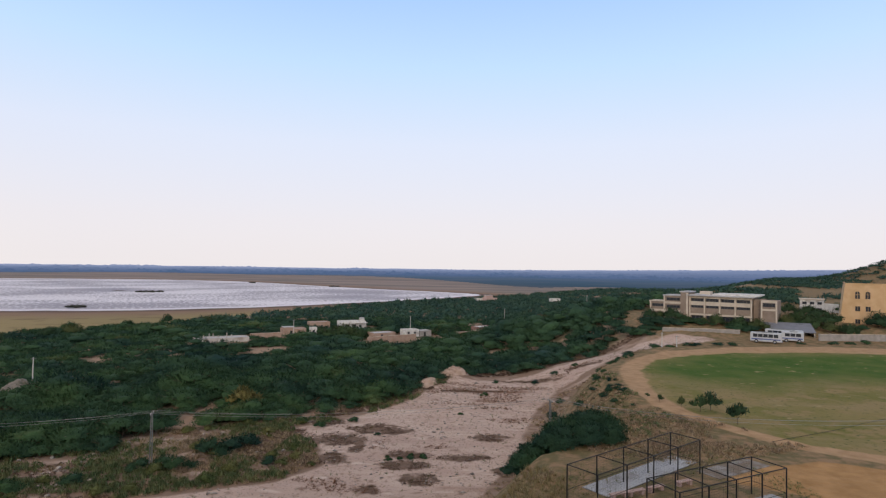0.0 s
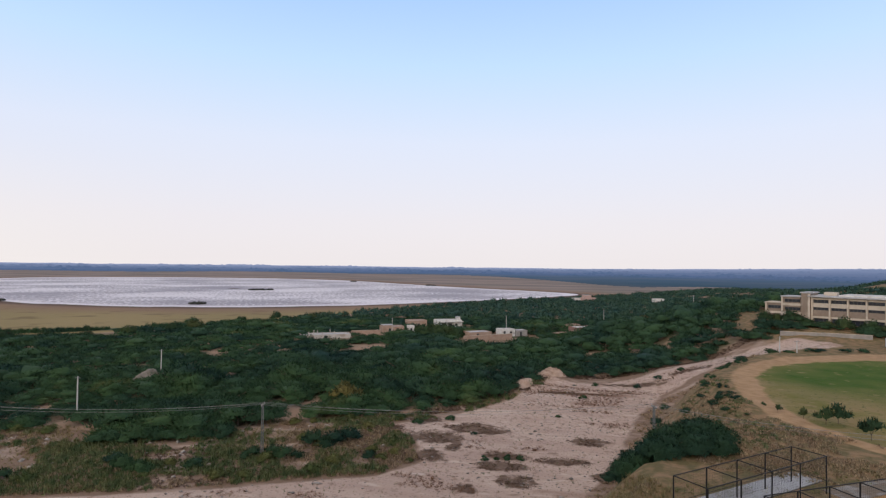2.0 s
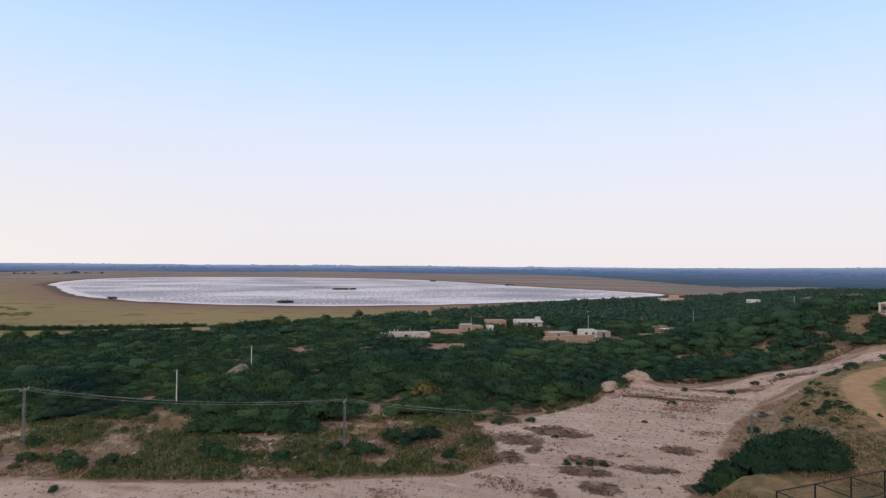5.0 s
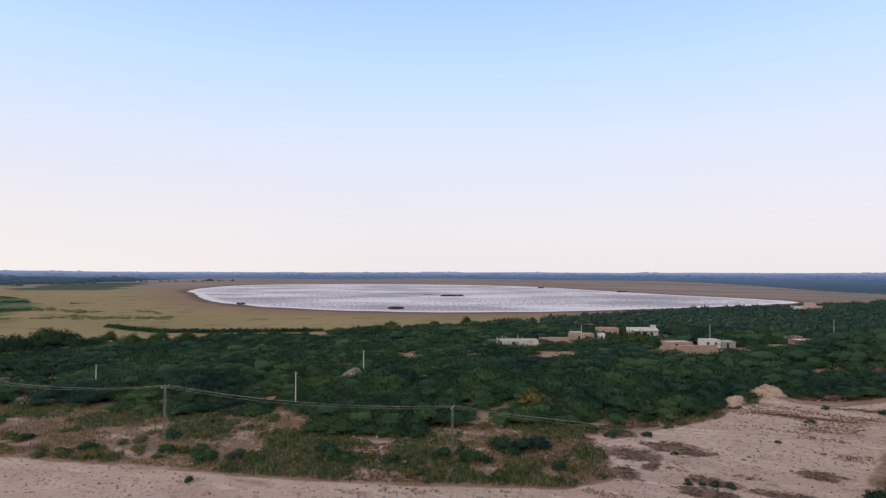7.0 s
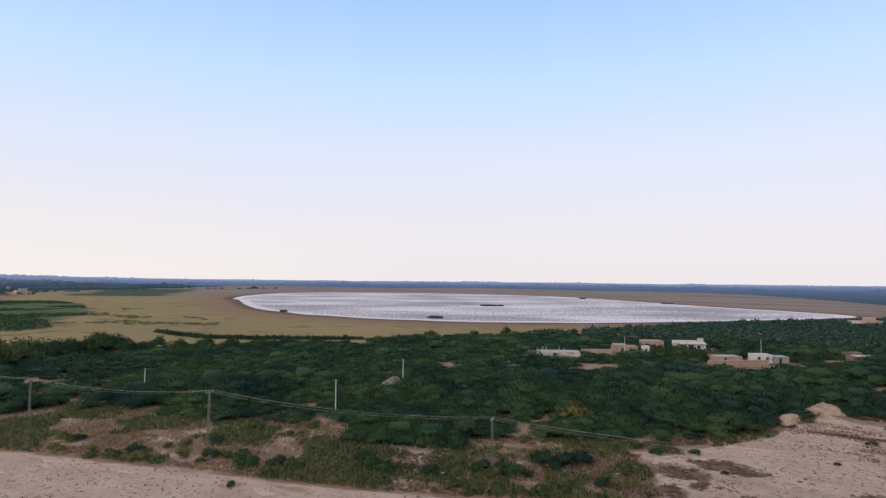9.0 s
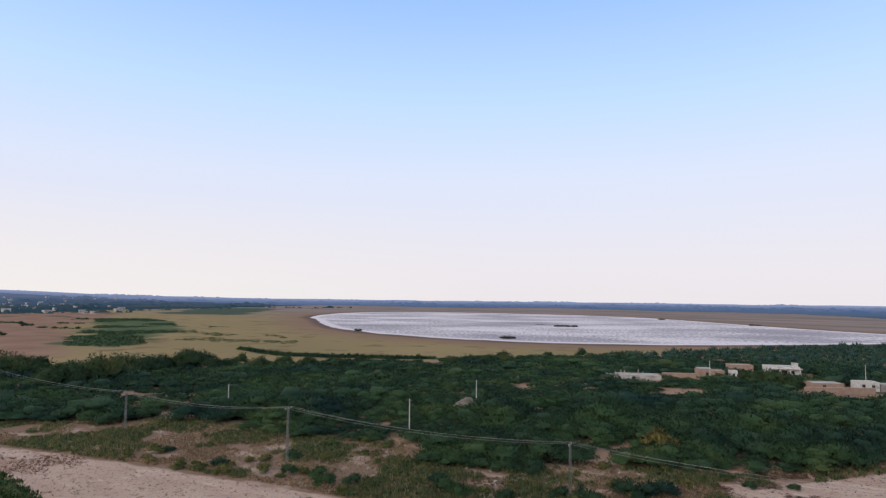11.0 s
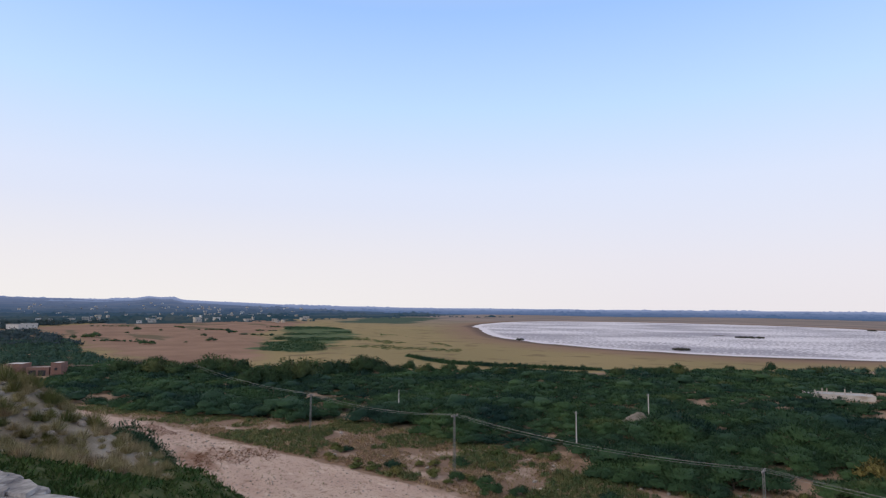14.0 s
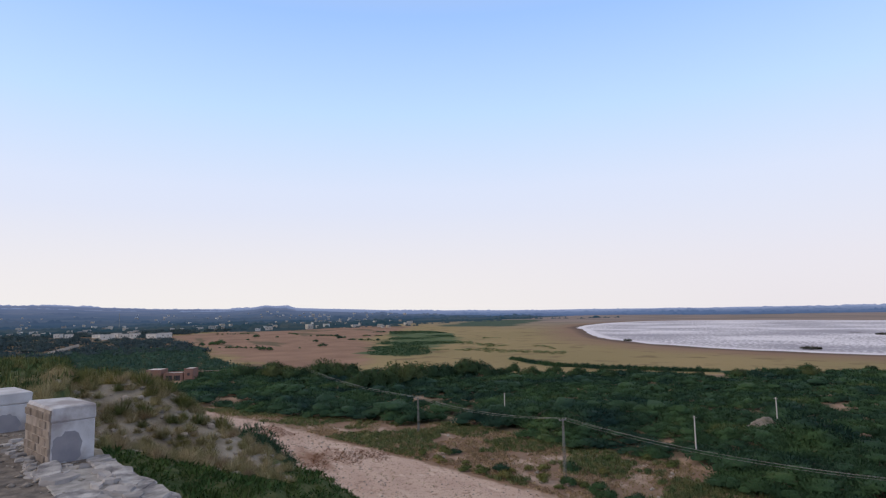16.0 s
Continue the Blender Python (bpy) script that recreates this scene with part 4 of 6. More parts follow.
def scatter_scrub():
    kinds = [plant("scrub_bush", "dense dark green thorn scrub bush in the valley", "bush", "thorn scrub", rng, 4.6, rng.uniform(2.5, 3.6), 0.05, 7, 1600, 0.225, M_SCRUB) for _ in range(8)]
    trees = [plant("tree", "broad dark green tree in the scrub belt", "tree", "valley trees", rng, 3.6, rng.uniform(4.8, 6.0), 0.1, 12, 1000, 0.30, M_TREE, 0.18) for _ in range(5)]
    near, count = [], 0
    x, y = spots(rng, SCRUB, 4.9, 1.0)
    d = np.hypot(x, y)
    az = np.degrees(np.arctan2(-x, y))
    dens, hue, zz = fbm(x, y, 34, 3, 21), fbm(x * 0.6 + y * 0.2, y, 26, 3, 57), heights(x, y)
    mass = fbm(x, y, 17, 2, 22)
    for i in np.argsort(d):
        if d[i] > 330 or az[i] > 104 or az[i] < -46 or not clear_of(x[i], y[i]) or dens[i] < -0.9:
            continue
        if az[i] < -17 and dens[i] < -0.02:
            continue
        big = min(1.35, max(0.72, 1.0 + 1.1 * mass[i])) * (rng.uniform(1.25, 1.6) if rng.uniform() < 0.12 else rng.uniform(0.75, 1.15))
        tone = float(np.clip(0.36 + 1.0 * hue[i] + rng.uniform(-0.12, 0.12), 0.0, 0.93))
        flat = 1.0
        if az[i] > 6 and d[i] > 175:
            flat = 0.8 if az[i] > 52 or d[i] < 215 else 0.62
        if count < 270 and d[i] < 170:
            put(kinds, rng, x[i], y[i], big, 0.0)
            count += 1
        else:
            w, t = 4.6 * big, rng.uniform(2.4, 3.7) * big * flat
            if d[i] < 195:
                v, f = crown(rng, w, t, 0.05, 5, 480, 0.30, 1)
            elif d[i] < 260:
                v, f = crown(rng, w, t, 0.05, 4, 240, 0.41, 1)
            else:
                v, f = crown(rng, w, t, 0.05, 4, 125, 0.53, 1)
            near.append((v + np.array([x[i], y[i], zz[i]]), f, tone))
    stuff("scrub", "dense dark green thorn scrub over the valley floor", "scrub", M_SCRUB, near)
    far = []
    x, y = spots(rng, SCRUB, 7.0, 2)
    d, az = np.hypot(x, y), np.degrees(np.arctan2(-x, y))
    dens, hue, zz = fbm(x, y, 60, 3, 25), fbm(x, y, 90, 3, 58), heights(x, y)
    for i in range(len(x)):
        if not 328 < d[i] < (1250 if az[i] < 80 else 560) or az[i] > 106 or az[i] < -48 or dens[i] < -0.5 or not clear_of(x[i], y[i]):
            continue
        if az[i] < -31 and 300 < d[i] < 600 and dens[i] < 0.3:
            continue
        if (az[i] < -14 and dens[i] < (-0.12 if d[i] < 640 else -0.3)) or (d[i] > 600 and rng.uniform() < 0.4):
            continue
        w, t = rng.uniform(4.2, 6.8), rng.uniform(2.4, 4.4)
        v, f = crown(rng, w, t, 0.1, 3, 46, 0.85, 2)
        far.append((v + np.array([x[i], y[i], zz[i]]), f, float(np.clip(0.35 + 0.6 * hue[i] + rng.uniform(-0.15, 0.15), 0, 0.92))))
    stuff("far_scrub", "dark scrub and trees towards the lake and slopes", "scrub", M_HAZE_SCRUB, far)
    far = []
    # the woods go on to the town, and stand back from its first houses and its wall
    def before_town(px, py):
        for hx, hy in TOWN_ROW:
            d = math.hypot(hx, hy)
            along, across = (px * hx + py * hy) / d - d, (px * hy - py * hx) / d
            if -70 < along < 14 and abs(across) < 11:
                return True
        (ax, ay), (bx, by) = TOWN_WALL
        q = max(0.0, min(1.0, (px - ax) / (bx - ax)))
        return -16 < px - (ax + q * (bx - ax)) < 40 and abs(py - (ay + q * (by - ay))) < 12

    for k in range(1700):
        a, q = math.radians(rng.uniform(82, 106)), rng.uniform(500, 1120)
        if inside(BROWNFIELD, np.array([-math.sin(a) * q]), np.array([math.cos(a) * q]))[0] > -8:
            continue
        px, py = -math.sin(a) * q, math.cos(a) * q
        if before_town(px, py):
            continue
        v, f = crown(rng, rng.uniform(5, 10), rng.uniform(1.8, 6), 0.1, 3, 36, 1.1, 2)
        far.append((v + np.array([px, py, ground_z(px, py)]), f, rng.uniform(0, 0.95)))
    stuff("far_woods", "haze-tinted blue-green woods before the town", "woods", M_HAZE_WOODS, far)
    return kinds, trees


SCRUB_KINDS, TREE_KINDS = scatter_scrub()


def tree_row():
    # the belt of taller trees before the playa
    for k, (x, y) in enumerate([(-243, 98), (-238, 106), (-246, 113), (-240, 120), (-250, 128), (-238, 131), (-243, 140), (-232, 146), (-236, 155), (-225, 158), (-222, 168), (-212, 174), (-207, 184), (-196, 190), (-188, 200), (-176, 206), (-168, 220), (-158, 236), (-166, 262), (-150, 280), (-140, 300), (-255, 70), (-268, 62), (-275, 88), (-282, 55), (-228, 137), (-218, 150), (-205, 165), (-195, 176), (-230, 110), (-150, 240), (-140, 262), (-120, 300), (-112, 330), (-294, 44), (-291, 53), (-294, 64), (-266, 65), (-267, 72), (-254, 78), (-217, 74), (-220, 81), (-222, 89), (-222, 96), (-302, 59), (-276, 80)]):
        put(TREE_KINDS, rng, x, y, rng.uniform(1.3, 1.85) if y < -0.62 * x else rng.uniform(0.7, 1.05))


tree_row()
# the lobe of scrub that stands forward of the rest
for x, y, s in ((-69, 86.5, 0.7), (-65, 87.5, 0.75), (-61, 89.5, 0.7), (-57, 91.5, 0.75), (-53, 93, 0.65), (-66.5, 91, 0.8), (-61, 94, 0.85), (-55.5, 97, 0.8)):
    put(SCRUB_KINDS, rng, x, y, s)
for x, y, s in ((-46, 241, 1.1), (-42, 245, 1.25), (-37.5, 241, 1.2), (-33, 239, 1.0), (-40, 237, 0.95), (-50, 247, 0.9), (-4, 262, 0.8), (2, 258, 0.8), (6, 266, 0.9), (-58, 244, 0.7)):
    put(TREE_KINDS, rng, x, y, s)
yellow = plant("yellow_bush", "yellowing bush among dark scrub", "bush", "", rng, 2.6, 3.8, 0.1, 6, 520, 0.36, M_YELLOW)
yellow.matrix_basis = pose(-41, 122, ground_z(-41, 122)) @ Matrix.Scale(1.25, 4)
rust = plant("rust_tree", "rust-brown dried tree beside the hamlet", "tree", "", rng, 5.0, 4.5, 0.4, 8, 520, 0.5, M_RUST)
rust.matrix_basis = pose(46, 268, ground_z(46, 268))
NET_BUSHES = []
# dark bushes on the bank behind the nets, and below the road
for bx, by, s in ((13, 72, 1.15), (16.5, 70, 1.3), (20, 71.5, 1.2), (11, 68, 0.9), (18, 74, 1.1), (14.5, 66.5, 0.85), (12, 69.5, 0.7)):
    NET_BUSHES.append((bx, by, s * 1.2))
NET_BUSHES += [(33.5, 41, 1.4), (12, 66, 1.1), (15.5, 67.5, 1.3), (18.5, 68.2, 1.2), (21, 67.6, 0.9), (13.6, 70, 1.25), (17.5, 71, 1.4), (20.8, 71.5, 1.25)]
slope_kinds = [plant("slope_bush", "dark blue-green feathery bush on a dry bank", "bush", "bank bushes", rng, 2.2, 2.2, 0.0, 14, n, s, M_SCRUB, 0.05) for n, s in ((10000, 0.068), (3600, 0.15), (3600, 0.15))]
for bx, by, s in ((-28.2, 6.9, 0.95), (-28.6, 7.7, 0.9), (-29.8, 7.2, 1.0), (-28.2, 8.3, 0.7), (-31.0, 6.9, 0.9)):
    put(slope_kinds[:1], rng, bx, by, s)
for bx, by, s in NET_BUSHES:
    put(slope_kinds[1:], rng, bx - 1.5, by, s)

# ---- houses of the hamlet ----
def house(at, turn, w, d, h, material, label, rooms=(), openings=(), parapet=0.35, roof=M_ROOF, group="hamlet houses"):
    ob = thing("house", label, "house", group, at, turn)
    part("wall", boxes((0, w, 0, 0.35, -0.6, h + parapet)), material, ob)
    part("wall", boxes((0, w, d - 0.35, d, -0.6, h + parapet)), material, ob)
    part("wall", boxes((0, 0.35, 0.353, d - 0.353, -0.6, h + parapet)), material, ob)
    part("wall", boxes((w - 0.35, w, 0.353, d - 0.353, -0.6, h + parapet)), material, ob)
    part("roof", boxes((0.34, w - 0.34, 0.34, d - 0.34, h - 0.25, h)), roof, ob)
    for x0, x1, y0, y1, hh, mm in rooms:
        part("upper_room", boxes((x0, x1, y0, y1, h - 0.05, h + hh)), mm, ob)
        part("upper_roof", boxes((x0 - 0.2, x1 + 0.2, y0 - 0.2, y1 + 0.2, h + hh, h + hh + 0.18)), M_ROOF, ob)
    for kind, x, z0, ww, hh in openings:
        o = part(kind, boxes((x, x + ww, -0.05, 0.02, z0, z0 + hh)), M_DARK, ob)
        part("frame", boxes((x - 0.12, x, -0.09, 0.0, z0, z0 + hh + 0.12), (x + ww, x + ww + 0.12, -0.09, 0.0, z0, z0 + hh + 0.12), (x, x + ww, -0.09, 0.0, z0 + hh, z0 + hh + 0.12)), material, o)
    return ob


def gz(x, y, dz=0.0):
    return (x, y, ground_z(x, y) + dz)


# ---- heaps of earth ----
def earth_heap(cx, cy, turn, lx, ly, tall, material, label, seed):
    """A craggy heap: a fine sheet, steep and gullied, sunk at its rim."""
    nu, nv = 46, 30
    U, V = np.meshgrid(np.linspace(-1, 1, nu), np.linspace(-1, 1, nv), indexing="ij")
    c, q = math.cos(radians(turn)), math.sin(radians(turn))
    x, y = cx + c * U * lx - q * V * ly, cy + q * U * lx + c * V * ly
    base = np.clip(1 - U * U - V * V, 0, 1) ** 0.7
    ridge = 1 + 0.55 * fbm(x, y, 3.0, 4, seed) + 0.25 * fbm(x * 1.7, y, 0.9, 3, seed + 5)
    z = heights(x, y) - 0.25 + tall * base * np.clip(ridge, 0.15, None)
    i, j = np.meshgrid(np.arange(nu - 1), np.arange(nv - 1), indexing="ij")
    f = np.stack([i * nv + j, (i + 1) * nv + j, (i + 1) * nv + j + 1, i * nv + j + 1], -1).reshape(-1, 4)
    v = np.stack([x.ravel(), y.ravel(), z.ravel()], 1)
    return tagged(new("earth_mound", raw_mesh("earth_mound", v, f, material)), label, "earth heap", "earth heaps")


M_SPOIL = mat("sandy_spoil", (0.40, 0.28, 0.215), (0.50, 0.37, 0.295), 0.8, 0.95, 0.6, 3, (0.30, 0.20, 0.145), 0.5, 0.58)
M_GREYEARTH = mat("grey_earth", (0.19, 0.165, 0.14), (0.27, 0.235, 0.20), 0.7, 0.95, 0.5, 4, (0.12, 0.12, 0.08), 0.4, 0.58)
earth_heap(3.0, 156.5, 35, 5.5, 3.2, 1.9, M_SPOIL, "craggy heap of sandy spoil beside the wash", 210)
earth_heap(-3.6, 146.0, 62, 4.5, 2.8, 1.2, M_SPOIL, "low eroded heap of sandy spoil by the scrub", 220)
earth_heap(-91.5, 129.0, 100, 8.5, 5.2, 3.1, M_GREYEARTH, "long grey earth mound half hidden in scrub", 230)

# ---- power line ----
def lattice_pole(x, y, top, label):
    base = ground_z(x, y)
    h = top - base
    ob = thing("power_pole", label, "power pole", "power line", (x, y, base), 12)
    for sx in (-1, 1):
        for sy in (-1, 1):
            part("leg", rods(((sx * 0.18, sy * 0.18, -0.5), (sx * 0.10, sy * 0.10, h), 0.04), sides=4), M_LATTICE, ob)
    n = 10
    for k in range(n):
        z0, z1 = h * k / n, h * (k + 1) / n
        a0, a1 = 0.18 - 0.08 * k / n, 0.18 - 0.08 * (k + 1) / n
        s = 1 if k % 2 else -1
        part("brace", rods(((-s * a0, -a0, z0), (s * a1, -a1, z1), 0.022), ((-s * a0, a0, z0), (s * a1, a1, z1), 0.022), ((-a0, -s * a0, z0), (-a1, s * a1, z1), 0.022), ((a0, -s * a0, z0), (a1, s * a1, z1), 0.022), sides=4), M_LATTICE, ob)
    arm = part("crossarm", boxes((-0.06, 0.06, -0.9, 0.9, h - 0.25, h - 0.15)), M_LATTICE, ob)
    for yy in (-0.8, 0, 0.8):
        part("insulator", rods(((0, yy, h - 0.15), (0, yy, h + 0.12), 0.05)), M_CONCRETE, arm)
    return ob


def plain_pole(x, y, top, thick=0.13):
    base = ground_z(x, y)
    ob = thing("utility_pole", "pale weathered concrete utility pole rising from scrub", "utility pole", "plain poles", (x, y, base))
    h = top - base
    bm = bmesh.new()
    box(bm, -thick, thick, -thick * 0.8, thick * 0.8, -0.5, h, taper=0.4)
    part("shaft", bm, M_CONCRETE, ob)
    part("crossarm", boxes((-0.55, 0.55, -0.05, 0.05, h - 0.35, h - 0.25)), M_LATTICE, ob)
    return ob


LINE = [(-205, 52, 11.6), (-134, 61.6, 10.4), (-86.7, 68.1, 12.1), (-41.5, 84.9, 10.1), (16, 86, 12.6), (42, 46, 20.4)]
for x, y, top in LINE[1:5]:
    lattice_pole(x, y, top, "weathered lattice steel power pole beside the sandy wash")


def wire_between(a, b, sag, name="power_wire"):
    cu = bpy.data.curves.new(name, "CURVE")
    cu.dimensions, cu.bevel_depth, cu.bevel_resolution = "3D", 0.014, 1
    sp = cu.splines.new("POLY")
    sp.points.add(16)
    for k in range(17):
        t = k / 16
        p = Vector(a).lerp(Vector(b), t) - Vector((0, 0, sag * 4 * t * (1 - t)))
        sp.points[k].co = (*p, 1)
    cu.materials.append(M_WIRE)
    return tagged(new(name, cu), "thin sagging overhead power wire", "wire", "power wires")


for (x0, y0, t0), (x1, y1, t1) in zip(LINE, LINE[1:]):
    for off in (-0.8, 0.0, 0.8):
        wire_between((x0, y0 + off, t0 + 0.1), (x1, y1 + off, t1 + 0.1), 1.1 + 0.25 * abs(off))
for x, y, top in ((-85.9, 99.1, 9.7), (-87.4, 126.1, 10.8), (-139.4, 89.3, 8.6), (-14, 262, 9), (32, 300, 10), (57, 152, 15.5), (60, 150, 15.0), (74, 300, 18), (-62, 246, 8)):
    plain_pole(x, y, top)


# ---- practice nets ----
def net_cage(ax, ay, ux, uy, length, wide, tall, posts, label):
    turn = math.degrees(math.atan2(uy, ux))
    ob = thing("cricket_net", label, "practice net", "practice nets", (ax, ay, 12.0), turn)
    for k in range(posts):
        x = length * k / (posts - 1)
        for y in (0, -wide):
            part("post", rods(((x, y, -0.3), (x, y, tall), 0.06)), M_STEEL, ob)
        part("top_bar", rods(((x, 0, tall), (x, -wide, tall), 0.045)), M_STEEL, ob)
    for y in (0, -wide):
        part("rail", rods(((0, y, tall), (length, y, tall), 0.045)), M_STEEL, ob)
        part("rail", rods(((0, y, tall * 0.36), (length, y, tall * 0.36), 0.022)), M_STEEL, ob)
    part("rail", rods(((length, 0, tall * 0.36), (length, -wide, tall * 0.36), 0.022)), M_STEEL, ob)
    # the mesh itself: strands, finer than can be told apart
    for y, nm in ((0, "netting"), (-wide, "netting")):
        bm = bmesh.new()
        n = int(length / 0.22)
        for k in range(n + 1):
            x = length * k / n
            box(bm, x - 0.0035, x + 0.0035, y - 0.002, y + 0.002, 0.05, tall)
        for k in range(int(tall / 0.22)):
            z = 0.1 + k * 0.22
            box(bm, 0, length, y - 0.002, y + 0.002, z - 0.0035, z + 0.0035)
        part(nm, bm, M_STEEL, ob)
    return ob


net_cage(10.8, 50.0, 12.7, 10.2, 16.3, 3.1, 3.3, 5, "black steel practice net cage over a concrete strip")
net_cage(16.5, 47.0, 11.5, 5.9, 12.8, 3.2, 3.3, 5, "black steel practice net cage with braced top")




# ---- school ----
def window(parent, x, z0, w, h, y=0.3, panes=4, name="window", frame_mat=M_DARKFRAME):
    o = part(name, boxes((x, x + w, y, y + 0.06, z0, z0 + h)), M_GLASS, parent)
    dims = [(x - 0.06, x + w + 0.06, y - 0.06, y + 0.03, z0 - 0.08, z0), (x - 0.06, x + w + 0.06, y - 0.06, y + 0.03, z0 + h, z0 + h + 0.08)]
    dims += [(x + w * k / panes - 0.04, x + w * k / panes + 0.04, y - 0.05, y + 0.03, z0, z0 + h) for k in range(panes + 1)]
    part("frame", boxes(*dims), frame_mat, o)
    return o


def school_building():
    s = thing("school_building", "three-storey cream and beige school with long window bands", "school", "", (84, 199, 14.6), -36)
    s.scale = (0.84, 0.95, 0.98)
    part("core", boxes((0.2, 22.3, 0.7, 14, -1.5, 8.3)), M_BEIGE, s)
    for z0, z1, m in ((7.75, 8.45, M_CREAM), (5.35, 6.65, M_CREAM), (2.55, 4.45, M_BEIGE), (1.95, 2.55, M_CREAM)):
        for k in range(4):
            part("spandrel", boxes((0.25 + 5.55 * k, 5.3 + 5.55 * k, 0.0 if m is M_CREAM else 0.12, 0.72, z0, z1)), m, s)
    for k in range(5):
        part("pilaster", boxes((5.55 * k - 0.25, 5.55 * k + 0.25, -0.28, 0.7, -1.5, 8.5)), M_CREAM, s)
    for k in range(4):
        window(s, 0.5 + 5.55 * k, 6.72, 4.55, 0.96)
        window(s, 0.5 + 5.55 * k, 4.5, 4.55, 0.80)
        window(s, 0.6 + 5.55 * k, 0.3, 4.3, 1.5, 0.62, 3, "ground_window")
    part("roof", boxes((-1.2, 23.6, -1.3, 15, 8.55, 8.95)), M_ROOF, s)
    part("roof_sheet", boxes((8.0, 24.5, 2.0, 16, 8.95, 9.35)), M_PLASTER, s, "pale roof deck")
    part("stair_head", boxes((2.5, 6.5, 5, 9, 8.95, 10.0)), M_CREAM, s)
    # end pavilion with its recessed link
    part("link", boxes((22.6, 25.6, 2.2, 12, -1.5, 8.0)), M_BEIGE, s)
    part("pavilion", boxes((25.6, 30.6, 0.4, 12, -1.5, 7.7)), M_BEIGE, s)
    for x0, x1, z0, z1 in ((25.4, 25.9, -1.5, 8.0), (30.3, 30.8, -1.5, 8.0), (25.9, 30.3, 7.2, 8.0), (25.9, 30.3, 4.6, 5.2)):
        part("pavilion_frame", boxes((x0, x1, 0.0, 0.5, z0, z1)), M_CREAM, s)
    window(s, 26.1, 5.9, 4.0, 1.1)
    # stepped wing
    part("tower", boxes((-3.4, -0.4, -0.6, 9, -1.5, 9.6)), M_BEIGE, s)
    part("tower_cap", boxes((-3.8, 0.0, -0.9, 9.4, 9.6, 9.95)), M_ROOF, s)
    part("tower_frame", boxes((-1.2, -0.45, -0.85, -0.55, -1.5, 9.4)), M_CREAM, s)
    part("wing", boxes((-10.2, -3.4, 0.6, 9, -1.5, 8.2)), M_BEIGE, s)
    part("wing_cap", boxes((-10.6, -3.2, 0.2, 9.4, 8.2, 8.5)), M_ROOF, s)
    part("low_wing", boxes((-16.0, -10.2, 1.2, 8, -1.5, 6.0)), M_BEIGE, s)
    part("wing_cap", boxes((-16.4, -10.0, 0.9, 8.4, 6.0, 6.3)), M_CREAM, s)
    for x0, x1, z0, z1 in ((-10.4, -9.9, -1.5, 8.2), (-9.9, -3.5, 5.4, 6.2), (-9.9, -3.5, 2.6, 3.4)):
        part("wing_frame", boxes((x0, x1, 0.3, 0.65, z0, z1)), M_CREAM, s)
    for x0, x1, z0, z1 in ((-16.2, -15.7, -1.5, 6.0), (-15.7, -10.5, 2.6, 3.3)):
        part("wing_frame", boxes((x0, x1, 0.9, 1.25, z0, z1)), M_CREAM, s)
    window(s, -9.2, 6.6, 5.2, 0.9, 0.5)
    window(s, -9.2, 4.0, 5.2, 0.9, 0.5)
    window(s, -15.2, 4.3, 4.5, 0.9, 1.1)
    window(s, -15.2, 1.2, 4.5, 0.9, 1.1)
    return s


school_building()


def arched(parent, x, z0, w, h, y):
    bm = bmesh.new()
    pts = [(x, z0), (x + w, z0)] + [(x + w / 2 + w / 2 * math.cos(a), z0 + h - w / 2 + w / 2 * math.sin(a)) for a in [math.pi * k / 10 for k in range(11)]]
    front = [bm.verts.new((px, y - 0.04, pz)) for px, pz in pts]
    back = [bm.verts.new((px, y + 0.3, pz)) for px, pz in pts]
    bm.faces.new(front)
    bm.faces.new(back[::-1])
    for k in range(len(pts)):
        j = (k + 1) % len(pts)
        bm.faces.new((front[j], front[k], back[k], back[j]))
    bmesh.ops.recalc_face_normals(bm, faces=bm.faces)
    o = part("arched_window", bm, M_GLASS, parent)
    part("mullion", boxes((x + w / 2 - 0.05, x + w / 2 + 0.05, y - 0.08, y - 0.02, z0, z0 + h - 0.1), (x, x + w, y - 0.08, y - 0.02, z0 + h * 0.55, z0 + h * 0.55 + 0.09)), M_TAN, o)
    part("sill", boxes((x - 0.2, x + w + 0.2, y - 0.22, y - 0.02, z0 - 0.2, z0)), M_TAN, o)
    return o


def tan_building():
    b = thing("corner_building", "tan sandstone building with battered walls and arched windows", "building", "", (134.0, 197.5, 13.0), -33)
    bm = bmesh.new()
    box(bm, -0.6, 36, -0.5, 22, -1.5, 14.8)
    for v in bm.verts:
        if v.co.z > 0:
            v.co.x += 1.9 if v.co.x < 10 else -1.5
            v.co.y += 0.15
    part("wall", bm, M_TAN, b)
    part("parapet", boxes((1.2, 34.6, -0.45, 0.15, 14.8, 15.15), (1.2, 1.7, 0.153, 21.6, 14.8, 15.15)), M_TAN, b)
    for x in (4.1, 6.9):
        arched(b, x, 10.0, 1.3, 2.4, -0.42)
    for x in (4.1, 6.9):
        for z in (5.9, 1.6):
            window(b, x, z, 1.4, 1.6, -0.5, 2, "window", M_TAN)
    for x in (17.0, 20.0, 27.0, 30.0):
        arched(b, x, 10.0, 1.3, 2.4, -0.42)
        window(b, x, 5.9, 1.4, 1.6, -0.5, 2, "window", M_TAN)
    return b


